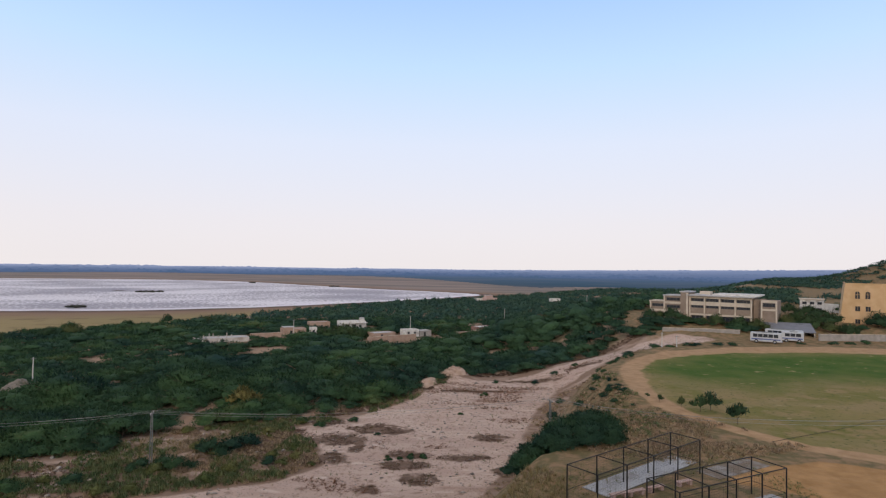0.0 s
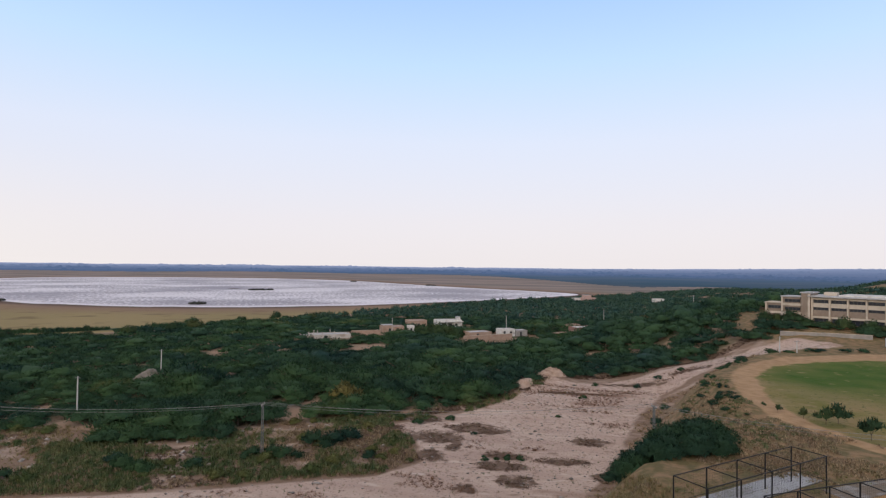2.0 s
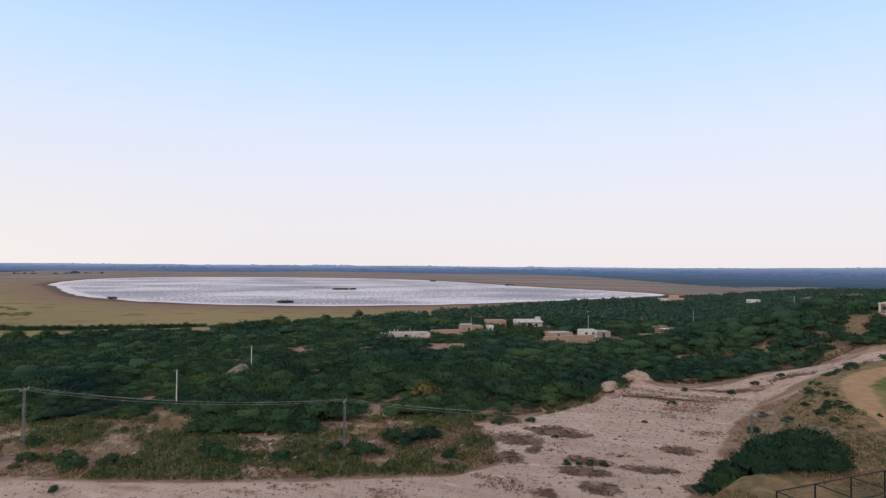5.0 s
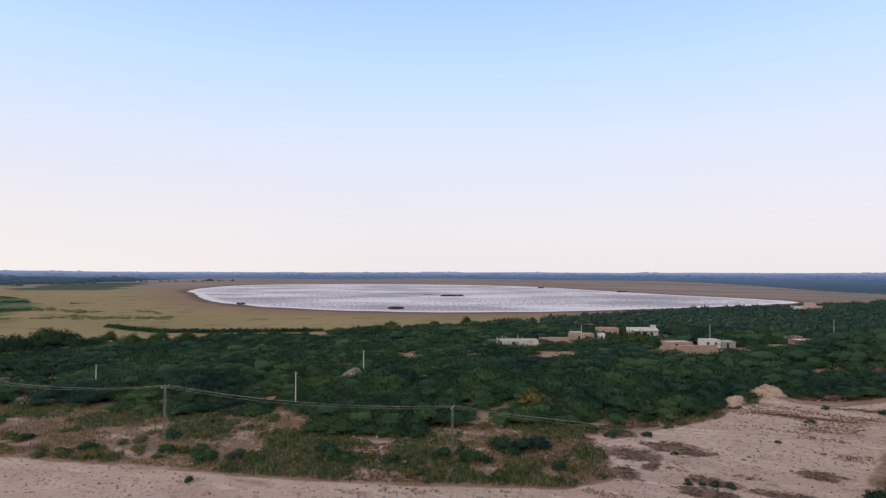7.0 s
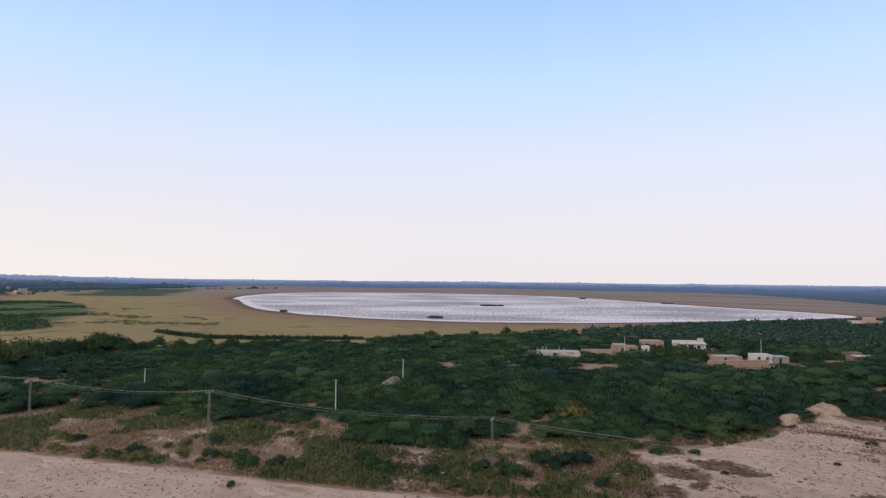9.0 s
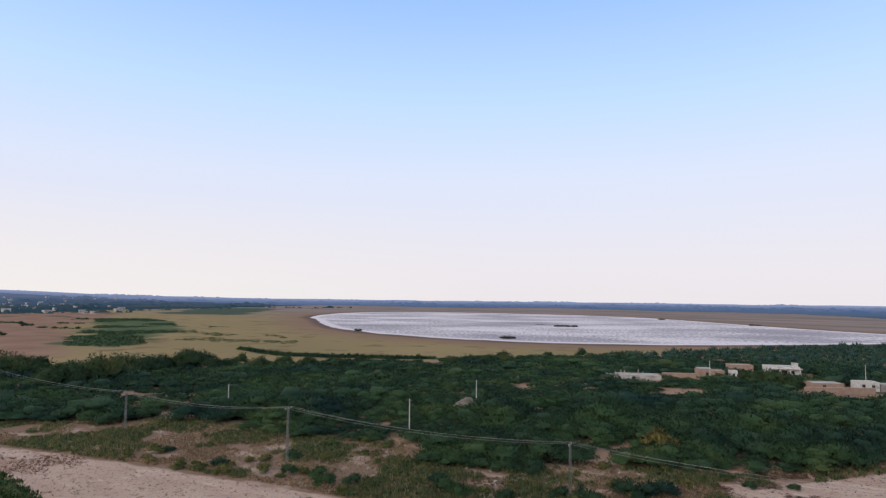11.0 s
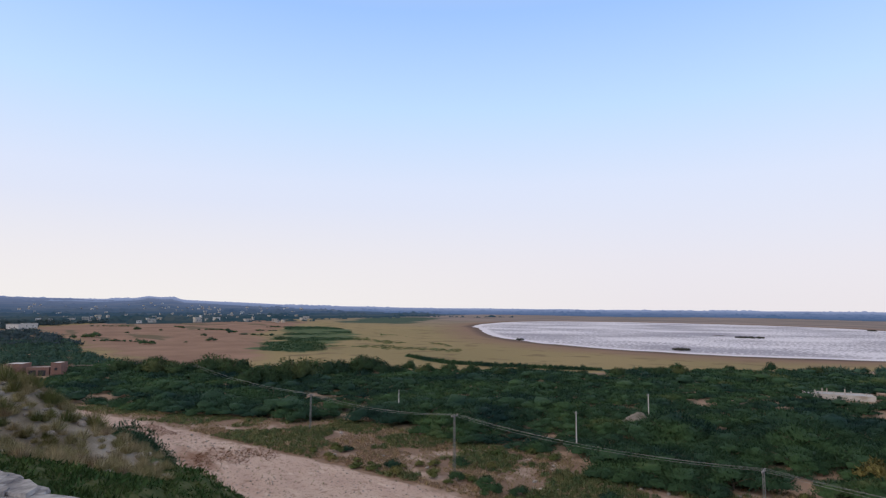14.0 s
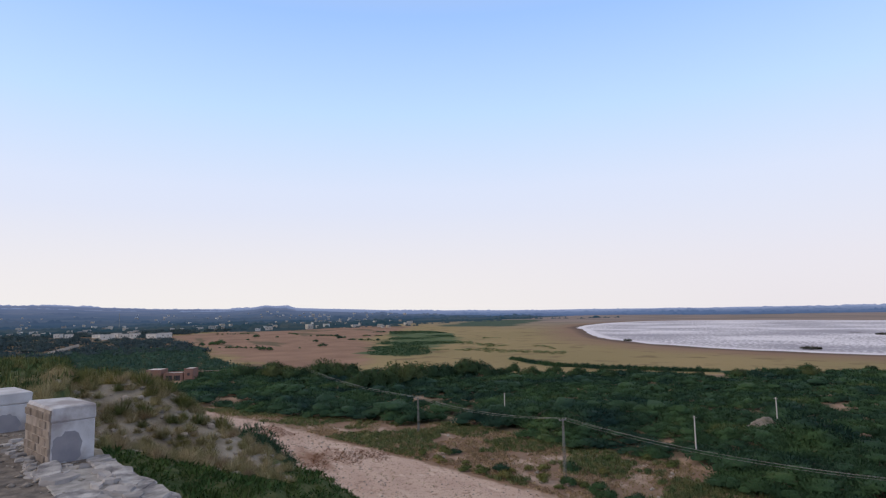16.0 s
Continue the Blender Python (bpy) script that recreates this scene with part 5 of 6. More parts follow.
tan_building()
white_b = thing("white_building", "small two-storey white building with dark windows", "building", "", (146.5, 240, 15.2), -30)
white_b.scale = (0.74, 0.9, 0.82)
part("wall", boxes((0, 11, 0, 9, -1.5, 6.2)), M_PLASTER, white_b)
part("roof", boxes((-0.5, 11.5, -0.6, 9.5, 6.2, 6.6)), M_CREAM, white_b)
part("annex", boxes((11, 18, 1.5, 8, -1.5, 4.2)), M_PLASTER, white_b)
for x in (1.0, 4.5, 8.0):
    window(white_b, x, 4.0, 2.0, 1.1, -0.06, 2)
    window(white_b, x, 0.8, 2.0, 1.3, -0.06, 2)
shed = thing("shed", "open shed with dark grey sheet roof", "shed", "", (98.5, 178.5, 11.0), -22)
shed.scale = (0.72, 0.8, 0.85)
bm = bmesh.new()
for k in range(18):
    box(bm, k * 1.02, k * 1.02 + 1.0, 0, 11, 3.0, 3.12)
for v in bm.verts:
    v.co.z += v.co.y * 0.22
part("roof_sheet", bm, M_SHED, shed)
for x in (0.3, 6, 12, 18):
    for y in (0.4, 10.4):
        part("post", rods(((x, y, -0.8), (x, y, 3.0 + y * 0.22), 0.09)), M_LATTICE, shed)
part("end_wall", boxes((17.6, 17.9, 0.5, 10.5, -0.8, 3.2)), M_CREAM, shed)


def low_wall(name, pts, h, material, label, panels=0):
    for (ax, ay), (bx, by) in zip(pts, pts[1:]):
        ln = math.hypot(bx - ax, by - ay)
        z = min(ground_z(ax, ay), ground_z(bx, by))
        w = thing(name, label, "wall", "boundary walls", (ax, ay, z), math.degrees(math.atan2(by - ay, bx - ax)))
        n = max(2, int(ln / 3))
        for k in range(n):
            part("panel", boxes((ln * k / n + 0.13, ln * (k + 1) / n - 0.13, -0.1, 0.1, -1.0, h)), material, w)
            part("pier", boxes((ln * k / n - 0.125, ln * k / n + 0.125, -0.18, 0.18, -1.0, h + 0.12)), material, w)
        part("coping", boxes((0, ln, -0.16, 0.16, h + 0.002, h + 0.1)), M_CREAM, w)


low_wall("boundary_wall", [(68.5, 182), (79, 180), (90, 177)], 1.2, M_WALLGREY, "grey block boundary wall below the school")
low_wall("boundary_wall", [(108, 168), (117, 168.5), (128, 169), (142, 170)], 1.9, M_WALLGREY, "patched grey block wall beside the sports field")


# ---- buses ----
def bus(x, y, turn, length, label):
    b = thing("bus", label, "bus", "parked buses", (x, y, ground_z(x, y)), turn)
    bm = bmesh.new()
    box(bm, 0, length, -1.2, 1.2, 0.45, 2.85, bevel=0.14)
    part("body", bm, M_WHITEPAINT, b)
    part("stripe", boxes((0.3, length - 0.3, -1.225, -1.2, 0.95, 1.25), (0.3, length - 0.3, 1.2, 1.225, 0.95, 1.25)), M_BLUEPAINT, b)
    n = int(length / 1.5)
    for k in range(n):
        x0 = 0.7 + (length - 1.4) * k / n
        for yy in (-1.222, 1.19):
            part("window", boxes((x0, x0 + (length - 1.4) / n - 0.14, yy, yy + 0.032, 1.62, 2.5)), M_GLASS, b)
    part("windscreen", boxes((length - 0.05, length + 0.022, -1.0, 1.0, 1.35, 2.6)), M_GLASS, b)
    part("rear_window", boxes((-0.022, 0.05, -0.9, 0.9, 1.6, 2.5)), M_GLASS, b)
    part("bumper", boxes((length - 0.02, length + 0.12, -1.15, 1.15, 0.42, 0.75)), M_SHED, b)
    part("roof_rack", boxes((1.5, length - 2.0, -0.9, 0.9, 2.86, 2.96)), M_LATTICE, b)
    for hx in (-0.85, 0.85):
        part("headlight", boxes((length + 0.0, length + 0.03, hx - 0.15, hx + 0.15, 0.85, 1.05)), M_RIM, b)
    for wx in (length * 0.2, length * 0.78):
        for wy in (-1.1, 1.1):
            w = part("wheel", rods(((wx, wy - 0.14, 0.48), (wx, wy + 0.14, 0.48), 0.48), sides=18), M_TYRE, b)
            part("rim", rods(((wx, wy - 0.155, 0.48), (wx, wy + 0.155, 0.48), 0.25), sides=12), M_RIM, w)
    return b


bus(86.0, 163.6, -32, 7.6, "white coach with blue stripe parked by the field")
bus(94.6, 171.6, -36, 9.4, "long white coach with dark window band and blue stripe")
bus(100.5, 163.0, 150, 5.4, "small white minibus parked beside the coaches")

# trees and shrubs round the school and along the field
for x, y, s in ((70, 188, 0.9), (73, 190, 1.0), (66, 186, 0.9), (78, 190.5, 0.85), (75, 187.5, 0.7), (82, 189, 0.75), (85, 188, 0.5), (93, 186, 0.85), (97, 184.5, 0.7), (92, 182.5, 0.9), (95, 181, 0.85), (108, 188, 0.8), (62, 182, 1.0), (60, 192, 1.0), (112, 184, 0.8), (112, 205, 1.1), (118, 213, 1.2), (124, 182, 0.6), (133, 186, 0.5), (68, 192, 1.1), (110, 192, 0.7)):
    put(SCRUB_KINDS, rng, x, y, s)
for x, y, s in ((88, 188.5, 0.7), (116, 190, 1.1), (121, 189, 1.15), (126, 192, 1.2), (128, 203, 1.3), (124, 199, 1.1), (140, 188.5, 1.15), (146, 188, 1.15), (124, 178, 0.8), (120, 181, 0.75), (137, 232, 0.9), (160, 236, 1.0)):
    put(TREE_KINDS, rng, x, y, s)
for x, y, s in ((64, 152.5, 0.42), (67, 154, 0.3), (72.5, 153.5, 0.36), (76.5, 154.5, 0.34), (55, 153, 0.45), (58, 150, 0.3), (112, 161, 0.3), (107, 160, 0.35), (117, 162, 0.36), (97, 159, 0.25), (47, 146, 0.3), (44, 139, 0.5), (41, 138.5, 0.35), (38, 131, 0.28)):
    put(SCRUB_KINDS, rng, x, y, s)
for x, y, s in ((71.3, 201, 0.75), (74, 199.5, 0.6), (77, 196.5, 0.85), (80.5, 194.5, 0.6), (85, 191.5, 0.5), (88.5, 189, 0.65), (94, 185.5, 0.8), (98, 182.5, 0.85), (110, 188, 0.9), (116, 186, 0.95)):
    put(TREE_KINDS, rng, x, y, s)
sapling_kinds = [plant("sapling", "small dark leafy sapling on the field edge", "sapling", "field saplings", rng, 1.0, 1.9, 0.5, 6, 170, 0.2, M_TREE, 0.03) for _ in range(3)]
for x, y, s in ((36.4, 82.6, 1.25), (38.2, 83.4, 1.35), (34.8, 85.2, 0.75), (38.4, 76.2, 1.45), (32.8, 88.4, 0.6), (31.9, 91.0, 0.4)):
    put(sapling_kinds, rng, x, y, s)


hose = thing("hose", "dark irrigation hose lying across the field", "hose", "", (0, 0, 0))
HOSE = [(38.6, 68.7), (43.7, 71.2), (49.8, 74.2), (55.9, 77.7), (60.7, 80.3)]
for (ax, ay), (bx, by) in zip(HOSE, HOSE[1:]):
    part("length", rods(((ax, ay, ground_z(ax, ay) + 0.05), (bx, by, ground_z(bx, by) + 0.05), 0.025), sides=6), M_STEEL, hose)

# ---- practice strip, benches ----
strip = thing("concrete_strip", "pale concrete practice strip under the net cage", "pitch", "", (13.1, 53.6, ground_z(18, 56) + 0.01), math.degrees(math.atan2(10.2, 12.7)))
for k in range(5):
    part("slab", boxes((k * 3.02, k * 3.02 + 3.0, -2.6, 0.2, -0.3, 0.06)), M_SLAB, strip)
strip2 = thing("concrete_strip", "pale concrete practice strip under the braced cage", "pitch", "", (25.5, 50.8, ground_z(27, 50) + 0.01), math.degrees(math.atan2(5.9, 11.5)))
for k in range(2):
    part("slab", boxes((k * 2.3, k * 2.3 + 2.28, -1.6, -0.1, -0.3, 0.06)), M_SLAB, strip2)
apron = thing("concrete_strip", "worn grey concrete apron beside the practice nets", "pitch", "", (26.0, 57.5, ground_z(28, 58) + 0.005), 30)
for k in range(4):
    part("slab", boxes((k * 2.02, k * 2.02 + 2.0, -1.4, 1.2, -0.3, 0.05)), M_APRON, apron)


def bench(x, y, turn):
    b = thing("bench", "low pinkish masonry bench beside the practice strip", "bench", "benches", (x, y, ground_z(x, y)), turn)
    part("seat", boxes((0, 1.9, -0.24, 0.24, 0.36, 0.46), bevel=0.02), M_BENCH, b)
    for xx in (0.15, 1.45):
        part("leg", boxes((xx, xx + 0.3, -0.2, 0.2, -0.2, 0.358)), M_BENCH, b)


for bx, by in ((14.8, 51.1), (16.5, 51.8), (18.6, 52.8), (21.8, 54.3)):
    bench(bx, by, 25)

# ---- the hamlet ----
h1 = house(gz(-91, 216.5, -0.9), 28, 19.5, 7, 2.4, M_OLDPLASTER, "pale rendered low house with bare unfinished columns", (), (("door", 4, 0, 1, 2), ("window", 9, 1, 1.2, 1.1)), 0.2)
for k, (x, hh) in enumerate(((3, 1.1), (5.2, 1.4), (6.8, 1.2), (8.2, 0.9), (11.5, 1.5), (13.5, 0.7), (17, 0.8))):
    part("column", boxes((x, x + 0.3, 0.5 + (k % 3) * 2, 0.8 + (k % 3) * 2, 2.35, 2.5 + 1.15 * hh)), M_OLDPLASTER, h1)
low_wall("mud_wall", [(-77.5, 238), (-66.5, 244)], 1.9, M_MUD, "low mud wall of the hamlet")
house(gz(-68, 252, -0.3), 27, 10, 6, 2.5, M_MUD, "mud-brown flat-roofed house in the scrub", ((0.5, 5, 1, 5, 0.8, M_MUD),), (("door", 3, 0, 1, 2), ("window", 6.5, 1, 1, 1)))
house(gz(-57.5, 258, -0.2), 26, 2.8, 3, 2.7, M_PLASTER, "tiny white house with an arched doorway", (), (("door", 0.9, 0, 0.9, 1.9),))
house(gz(-62, 277, -0.2), 26, 9.5, 6, 3.2, M_MUD, "plain mud house behind the scrub", (), (("window", 2, 1.2, 1, 1), ("door", 5, 0, 1, 2)))
h6 = house(gz(-47, 275, 0.2), 27, 12, 7, 3.4, M_PLASTER, "white porch house with square roof tower", ((9.8, 11.6, 1, 3, 1.6, M_PLASTER),), (("door", 2.0, 0, 2.0, 2.3), ("door", 5.2, 0, 2.0, 2.3), ("window", 8.6, 1, 1.2, 1.1)))
for x in (0.3, 3.9, 7.6, 11.2):
    part("column", boxes((x, x + 0.4, -1.8, -1.4, -0.4, 2.9)), M_PLASTER, h6)
part("porch_roof", boxes((-0.2, 12.2, -2.0, 0.0, 2.9, 3.2)), M_PLASTER, h6)
low_wall("mud_wall", [(-28.5, 226.5), (-19, 234), (-10.4, 241)], 2.3, M_MUD, "long mud courtyard wall of the hamlet")
house(gz(-27, 236, 0.1), 36, 10, 6, 2.5, M_MUD, "mud house with pale grey roof", (), (("door", 3, 0, 1, 2),), 0.1)
house(gz(-15.6, 250, 0.0), 29, 6.6, 5, 2.7, M_PLASTER, "white plastered box house in the hamlet", (), (("window", 1.2, 1.2, 1.0, 1.0), ("door", 4.2, 0, 1, 2)))
house(gz(-9.5, 253.5, 0), 28, 5.6, 5, 2.4, M_WALLGREY, "grey block outbuilding in the hamlet", (), (("door", 2, 0, 0.9, 1.9),), 0.1)
low_wall("mud_wall", [(6, 254), (13, 257), (20, 260.5), (26, 263.5)], 1.9, M_MUD, "low mud courtyard wall by the scrub")
house(gz(16.8, 266, -0.2), 28, 16, 7, 2.6, M_BRICK, "brick house with pale roof edge", (), (("door", 3, 0, 1, 2), ("window", 7, 1, 1.2, 1.1), ("window", 11, 1, 1.2, 1.1)), 0.15, M_PLASTER)
house(gz(13.5, 283, -0.2), 28, 7, 5, 2.8, M_MUD, "mud hut half hidden by trees", (), (("door", 3, 0, 1, 2),))
house(gz(38, 502, 0.0), 28, 11, 8, 4.0, M_BENCH, "pinkish two-storey house by the lake tip", ((1, 7, 1, 6, 2.4, M_BENCH),), (("door", 2, 0, 1.2, 2.2), ("window", 6, 1.2, 1.4, 1.3)))
house(gz(30, 505, 0.0), 28, 6, 6, 3.4, M_PLASTER, "white house by the lake tip", (), (("door", 2, 0, 1.2, 2.2),))
house(gz(95, 505, 0.0), 20, 8, 6, 4.2, M_PLASTER, "lone white house in the far scrub", (), (("window", 2, 1.2, 1.4, 1.3),))
# the brick farm seen over the spur
farm = house(gz(-313, 2, 0.0), 62, 7, 7, 5.2, M_BRICK, "red brick farmhouse with two flat blocks and dark porch", (), (("window", 2, 2.4, 1.2, 1.2),), 0.04, M_PLASTER)
house(gz(-309.5, 9.5, 0.0), 62, 9, 6, 3.4, M_BRICK, "low brick farm wing with open dark porch", (), (("door", 1.0, 0, 3.0, 2.4), ("door", 4.8, 0, 3.0, 2.4)), 0.3, M_PLASTER)
house(gz(-305, 18, 0.0), 62, 4, 6, 5.4, M_BRICK, "small tall brick farm block", (), (("window", 1.5, 2.2, 1.2, 1.2),), 0.04, M_PLASTER)
low_wall("town_wall", [TOWN_WALL[0], (-630, -66), TOWN_WALL[1]], 2.6, M_OLDPLASTER, "long pale boundary wall before the town")
low_wall("farm_wall", [(-324, 27), (-319, 42)], 2.4, M_MUD, "ruined mud enclosure wall by the farm")

# ---- town in the far woods ----
def town():
    places = list(TOWN_ROW)
    for k in range(170):
        a, d = radians(rng.uniform(67, 101)), 1000 + 1900 * rng.uniform() ** 1.2
        places.append((-math.sin(a) * d, math.cos(a) * d))
    for k, (x, y) in enumerate(places):
        w, h = float(rng.choice([3, 4, 5, 6, 8, 11])), rng.uniform(2.4, 4.8)
        if k < len(TOWN_ROW):
            w, h = rng.uniform(8, 16), rng.uniform(3.5, 6)
        m = (M_PLASTER, M_WALLGREY, M_CREAM, M_OLDPLASTER, M_PLASTER)[0 if k < len(TOWN_ROW) else 3 if rng.uniform() < 0.5 else int(rng.integers(5))]
        ob = thing("town_house", "small flat-roofed town house among dark trees", "house", "town houses", gz(x, y, 0.6), float(rng.uniform(50, 110)))
        part("wall", boxes((0, w, 0, 8, -3, h)), m, ob)
        part("roof", boxes((-0.3, w + 0.3, -0.3, 8.3, h, h + 0.35)), M_ROOF, ob)
        for j in range(2):
            part("window", boxes((w * (0.25 + 0.4 * j), w * (0.25 + 0.4 * j) + 1.1, -0.06, 0.02, h * 0.4, h * 0.4 + 1.2)), M_DARK, ob)


town()
mast = thing("mast", "thin lattice mast above the town", "mast", "", gz(-1480, -60), 0)
part("shaft", rods(((0, 0, 0), (0, 0, 34), 0.4), sides=5), M_LATTICE, mast)


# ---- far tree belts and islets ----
# tree belts carry the same emitted haze, darker on the town side
FAR = haze_glow_material("hazy_woods", (0.022, 0.042, 0.04), (0.045, 0.055, 0.05))
FAR_TOWN = haze_glow_material("town_woods_haze", (0.018, 0.038, 0.034), (0.06, 0.07, 0.055), (0.014, 0.027, 0.054), (0.027, 0.045, 0.096), (0.16, 0.185, 0.33))


def tree_belt(radius, a0, a1, tall, seed):
    az = np.arange(a0, a1, 0.14)
    rr = radius * (1 + 0.05 * fbm(az * 3, az * 0 + seed, 9, 3, seed))
    h = np.clip(tall * (0.35 + 1.1 * fbm(az * 14, az * 0 + seed, 3.0, 5, seed + 3) + 0.8 * fbm(az * 2, az * 0, 5, 2, seed + 9)), 0.05, None)
    a = np.radians(az)
    v = []
    for dr, hk in ((-14, 0.0), (-5, 0.85), (4, 1.0), (18, 0.0)):
        x, y = -np.sin(a) * (rr + dr), np.cos(a) * (rr + dr)
        v.append(np.stack([x, y, height(x, y) - 0.3 + h * hk], 1))
    n = len(az)
    v = np.concatenate(v)
    i, j = np.meshgrid(np.arange(n - 1), np.arange(3), indexing="ij")
    f = np.stack([j * n + i, j * n + i + 1, (j + 1) * n + i + 1, (j + 1) * n + i], -1).reshape(-1, 4)
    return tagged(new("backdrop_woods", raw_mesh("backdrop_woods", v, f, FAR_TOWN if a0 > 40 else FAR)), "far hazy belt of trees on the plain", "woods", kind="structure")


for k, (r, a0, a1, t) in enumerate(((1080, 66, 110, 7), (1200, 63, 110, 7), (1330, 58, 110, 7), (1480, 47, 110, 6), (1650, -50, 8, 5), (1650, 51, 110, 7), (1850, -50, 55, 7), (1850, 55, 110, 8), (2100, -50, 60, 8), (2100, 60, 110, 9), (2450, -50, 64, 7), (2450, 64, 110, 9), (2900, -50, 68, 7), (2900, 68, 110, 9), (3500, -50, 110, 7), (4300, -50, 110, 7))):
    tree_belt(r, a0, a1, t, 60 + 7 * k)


M_ISLET = leaf_mat("islet_reeds", (0.075, 0.078, 0.066), (0.105, 0.105, 0.082), (0.13, 0.115, 0.09), 0.2)


def islet(x, y, w, d, turn, label):
    v, f = [], []
    pieces = []
    for k in range(int(w * 3)):
        px, py = rng.uniform(-w / 2, w / 2), rng.uniform(-d / 2, d / 2)
        if (px / w * 2) ** 2 + (py / d * 2) ** 2 > 1:
            continue
        cv, cf = crown(rng, 1.7, rng.uniform(1.2, 2.4), 0, 3, 60, 0.35, 2)
        pieces.append((cv + np.array([px, py, 0.0]), cf, rng.uniform(0, 0.6)))
    vs = np.concatenate([p[0] for p in pieces])
    n, fs, ts = 0, [], []
    for p in pieces:
        fs.append(p[1] + n)
        n += len(p[0])
        ts.append(np.full(len(p[0]), p[2]))
    ob = new("islet", raw_mesh("islet", vs, np.concatenate(fs), M_ISLET, np.concatenate(ts)))
    ob.matrix_basis = pose(x, y, 0.02, 0, 0, turn)
    return tagged(ob, label, "islet", "islets", "stuff")


islet(-240, 385, 12, 5, 30, "dark reedy islet near the lake shore")
islet(-291, 585, 26, 5, 27, "long thin reed bank in the lake")
islet(-145, 788, 13, 6, 10, "small dark islet by the far shore")
islet(-287, 886, 9, 5, 10, "small dark islet far across the lake")
islet(-385, 368, 6, 4, 40, "low dark reed clump at the shore")


# ---- grass, weeds and stones ----
def tuft_field(name, label, poly, step, material, wide, tall, blades, chance, seed, tones=(0.0, 0.9), shape=tuft):
    r = np.random.default_rng(seed)
    SOFT.clear()
    x, y = spots(r, poly, step)
    ok = chance(x, y, r)
    out = []
    for px, py, pz in zip(x[ok], y[ok], heights(x[ok], y[ok])):
        s = r.uniform(0.6, 1.35)
        v, f = shape(r, wide * s, tall * s * r.uniform(0.8, 1.2), blades)
        out.append((v + np.array([px, py, pz]), f, r.uniform(*tones)))
    return stuff(name, label, "grass", material, out)


STRIP = [(-215, 16), (-186, 25), (-160, 35), (-128, 46), (-102, 55), (-80, 61), (-64, 65), (-51, 69), (-37, 75), (-22, 81), (-18, 88), (-21, 98), (-28, 106), (-20, 119), (-34, 110), (-54, 102), (-51, 94), (-59, 92.3), (-71.5, 86.3), (-78, 93.5), (-89.6, 91), (-99, 86), (-120, 79.3), (-133.7, 77.5), (-143.5, 71), (-149, 63), (-166, 46), (-186, 30)]
near_wash = lambda x, y: -inside(WASH, x, y)
M_STRAW = leaf_mat("straw_weeds", (0.42, 0.30, 0.205), (0.50, 0.375, 0.24), (0.32, 0.275, 0.14))
M_BROWNWEED = leaf_mat("brown_weeds", (0.165, 0.108, 0.082), (0.225, 0.15, 0.112), (0.14, 0.118, 0.065), 0.25)
M_MARSH = leaf_mat("marsh_leaves", (0.060, 0.118, 0.066), (0.085, 0.145, 0.072), (0.13, 0.16, 0.08), 0.2)
M_HERB = leaf_mat("tall_herbs", (0.120, 0.180, 0.082), (0.255, 0.265, 0.120), (0.38, 0.32, 0.18))
hue_strip = lambda x, y: fbm(x, y, 11, 3, 72)
fringe = lambda x, y: 5.5 + 5 * fbm(x, y, 14, 3, 71)
tuft_field("tall_herbs", "tall olive-green herbs and grass along the wash", STRIP, 0.78, M_HERB, 0.72, 0.85, 50, lambda x, y, r: (x > -142) & (((near_wash(x, y) < fringe(x, y)) & (hue_strip(x, y) > -0.12)) | (hue_strip(x, y) > np.where(x < -66, 0.0, 0.22))) & (r.uniform(size=x.shape) < 0.85), 101, (0.0, 0.9), mound)
tuft_field("straw_weeds", "rust and straw-coloured weeds along the wash", STRIP, 0.8, M_STRAW, 0.6, 0.62, 46, lambda x, y, r: (x > -150) & (((near_wash(x, y) < fringe(x, y)) & (hue_strip(x, y) < 0.0)) | (near_wash(x, y) < 1.4) | (fbm(x, y, 8, 3, 73) > 0.08)) & (r.uniform(size=x.shape) < 0.75), 102, (0.0, 0.95), mound)
tuft_field("dry_grass", "thin dry grass between wash and scrub", STRIP, 0.9, M_DRY, 0.5, 0.45, 15, lambda x, y, r: (fbm(x, y, 7, 3, 74) > -0.1), 116)
EDGE = [(-230, 0), (-230, 60), (-120, 110), (-60, 115), (-10, 150), (6, 160), (-4, 130), (-20, 104), (-10, 80), (-60, 60), (-120, 40)]
edge_ok = lambda x, y: (inside(SCRUB, x, y) > -9) & (inside(SCRUB, x, y) < 2.5) & (near_wash(x, y) > -0.5)
tuft_field("dry_grass", "rough straw and brown weeds along the edge of the scrub", EDGE, 0.8, M_DRY, 0.6, 0.6, 14, lambda x, y, r: edge_ok(x, y) & (fbm(x, y, 6, 3, 93) > 0.02), 120)
tuft_field("tall_herbs", "green weeds along the edge of the scrub", EDGE, 1.1, M_HERB, 0.7, 0.8, 60, lambda x, y, r: edge_ok(x, y) & (fbm(x, y, 7, 3, 94) > 0.12), 121, (0.0, 0.8), mound)
tuft_field("dry_grass", "dry straw grass over the embankment", [(12, 62), (9, 50), (4, 55), (2, 70), (10, 88), (16, 106), (20, 122), (30, 142), (46, 150), (50, 143), (36, 124), (31, 108), (29, 95), (29, 85), (21, 74)], 1.0, M_STRAW, 0.55, 0.42, 32, lambda x, y, r: (fbm(x, y, 7, 3, 74) > -0.05), 103, (0.0, 0.98), mound)
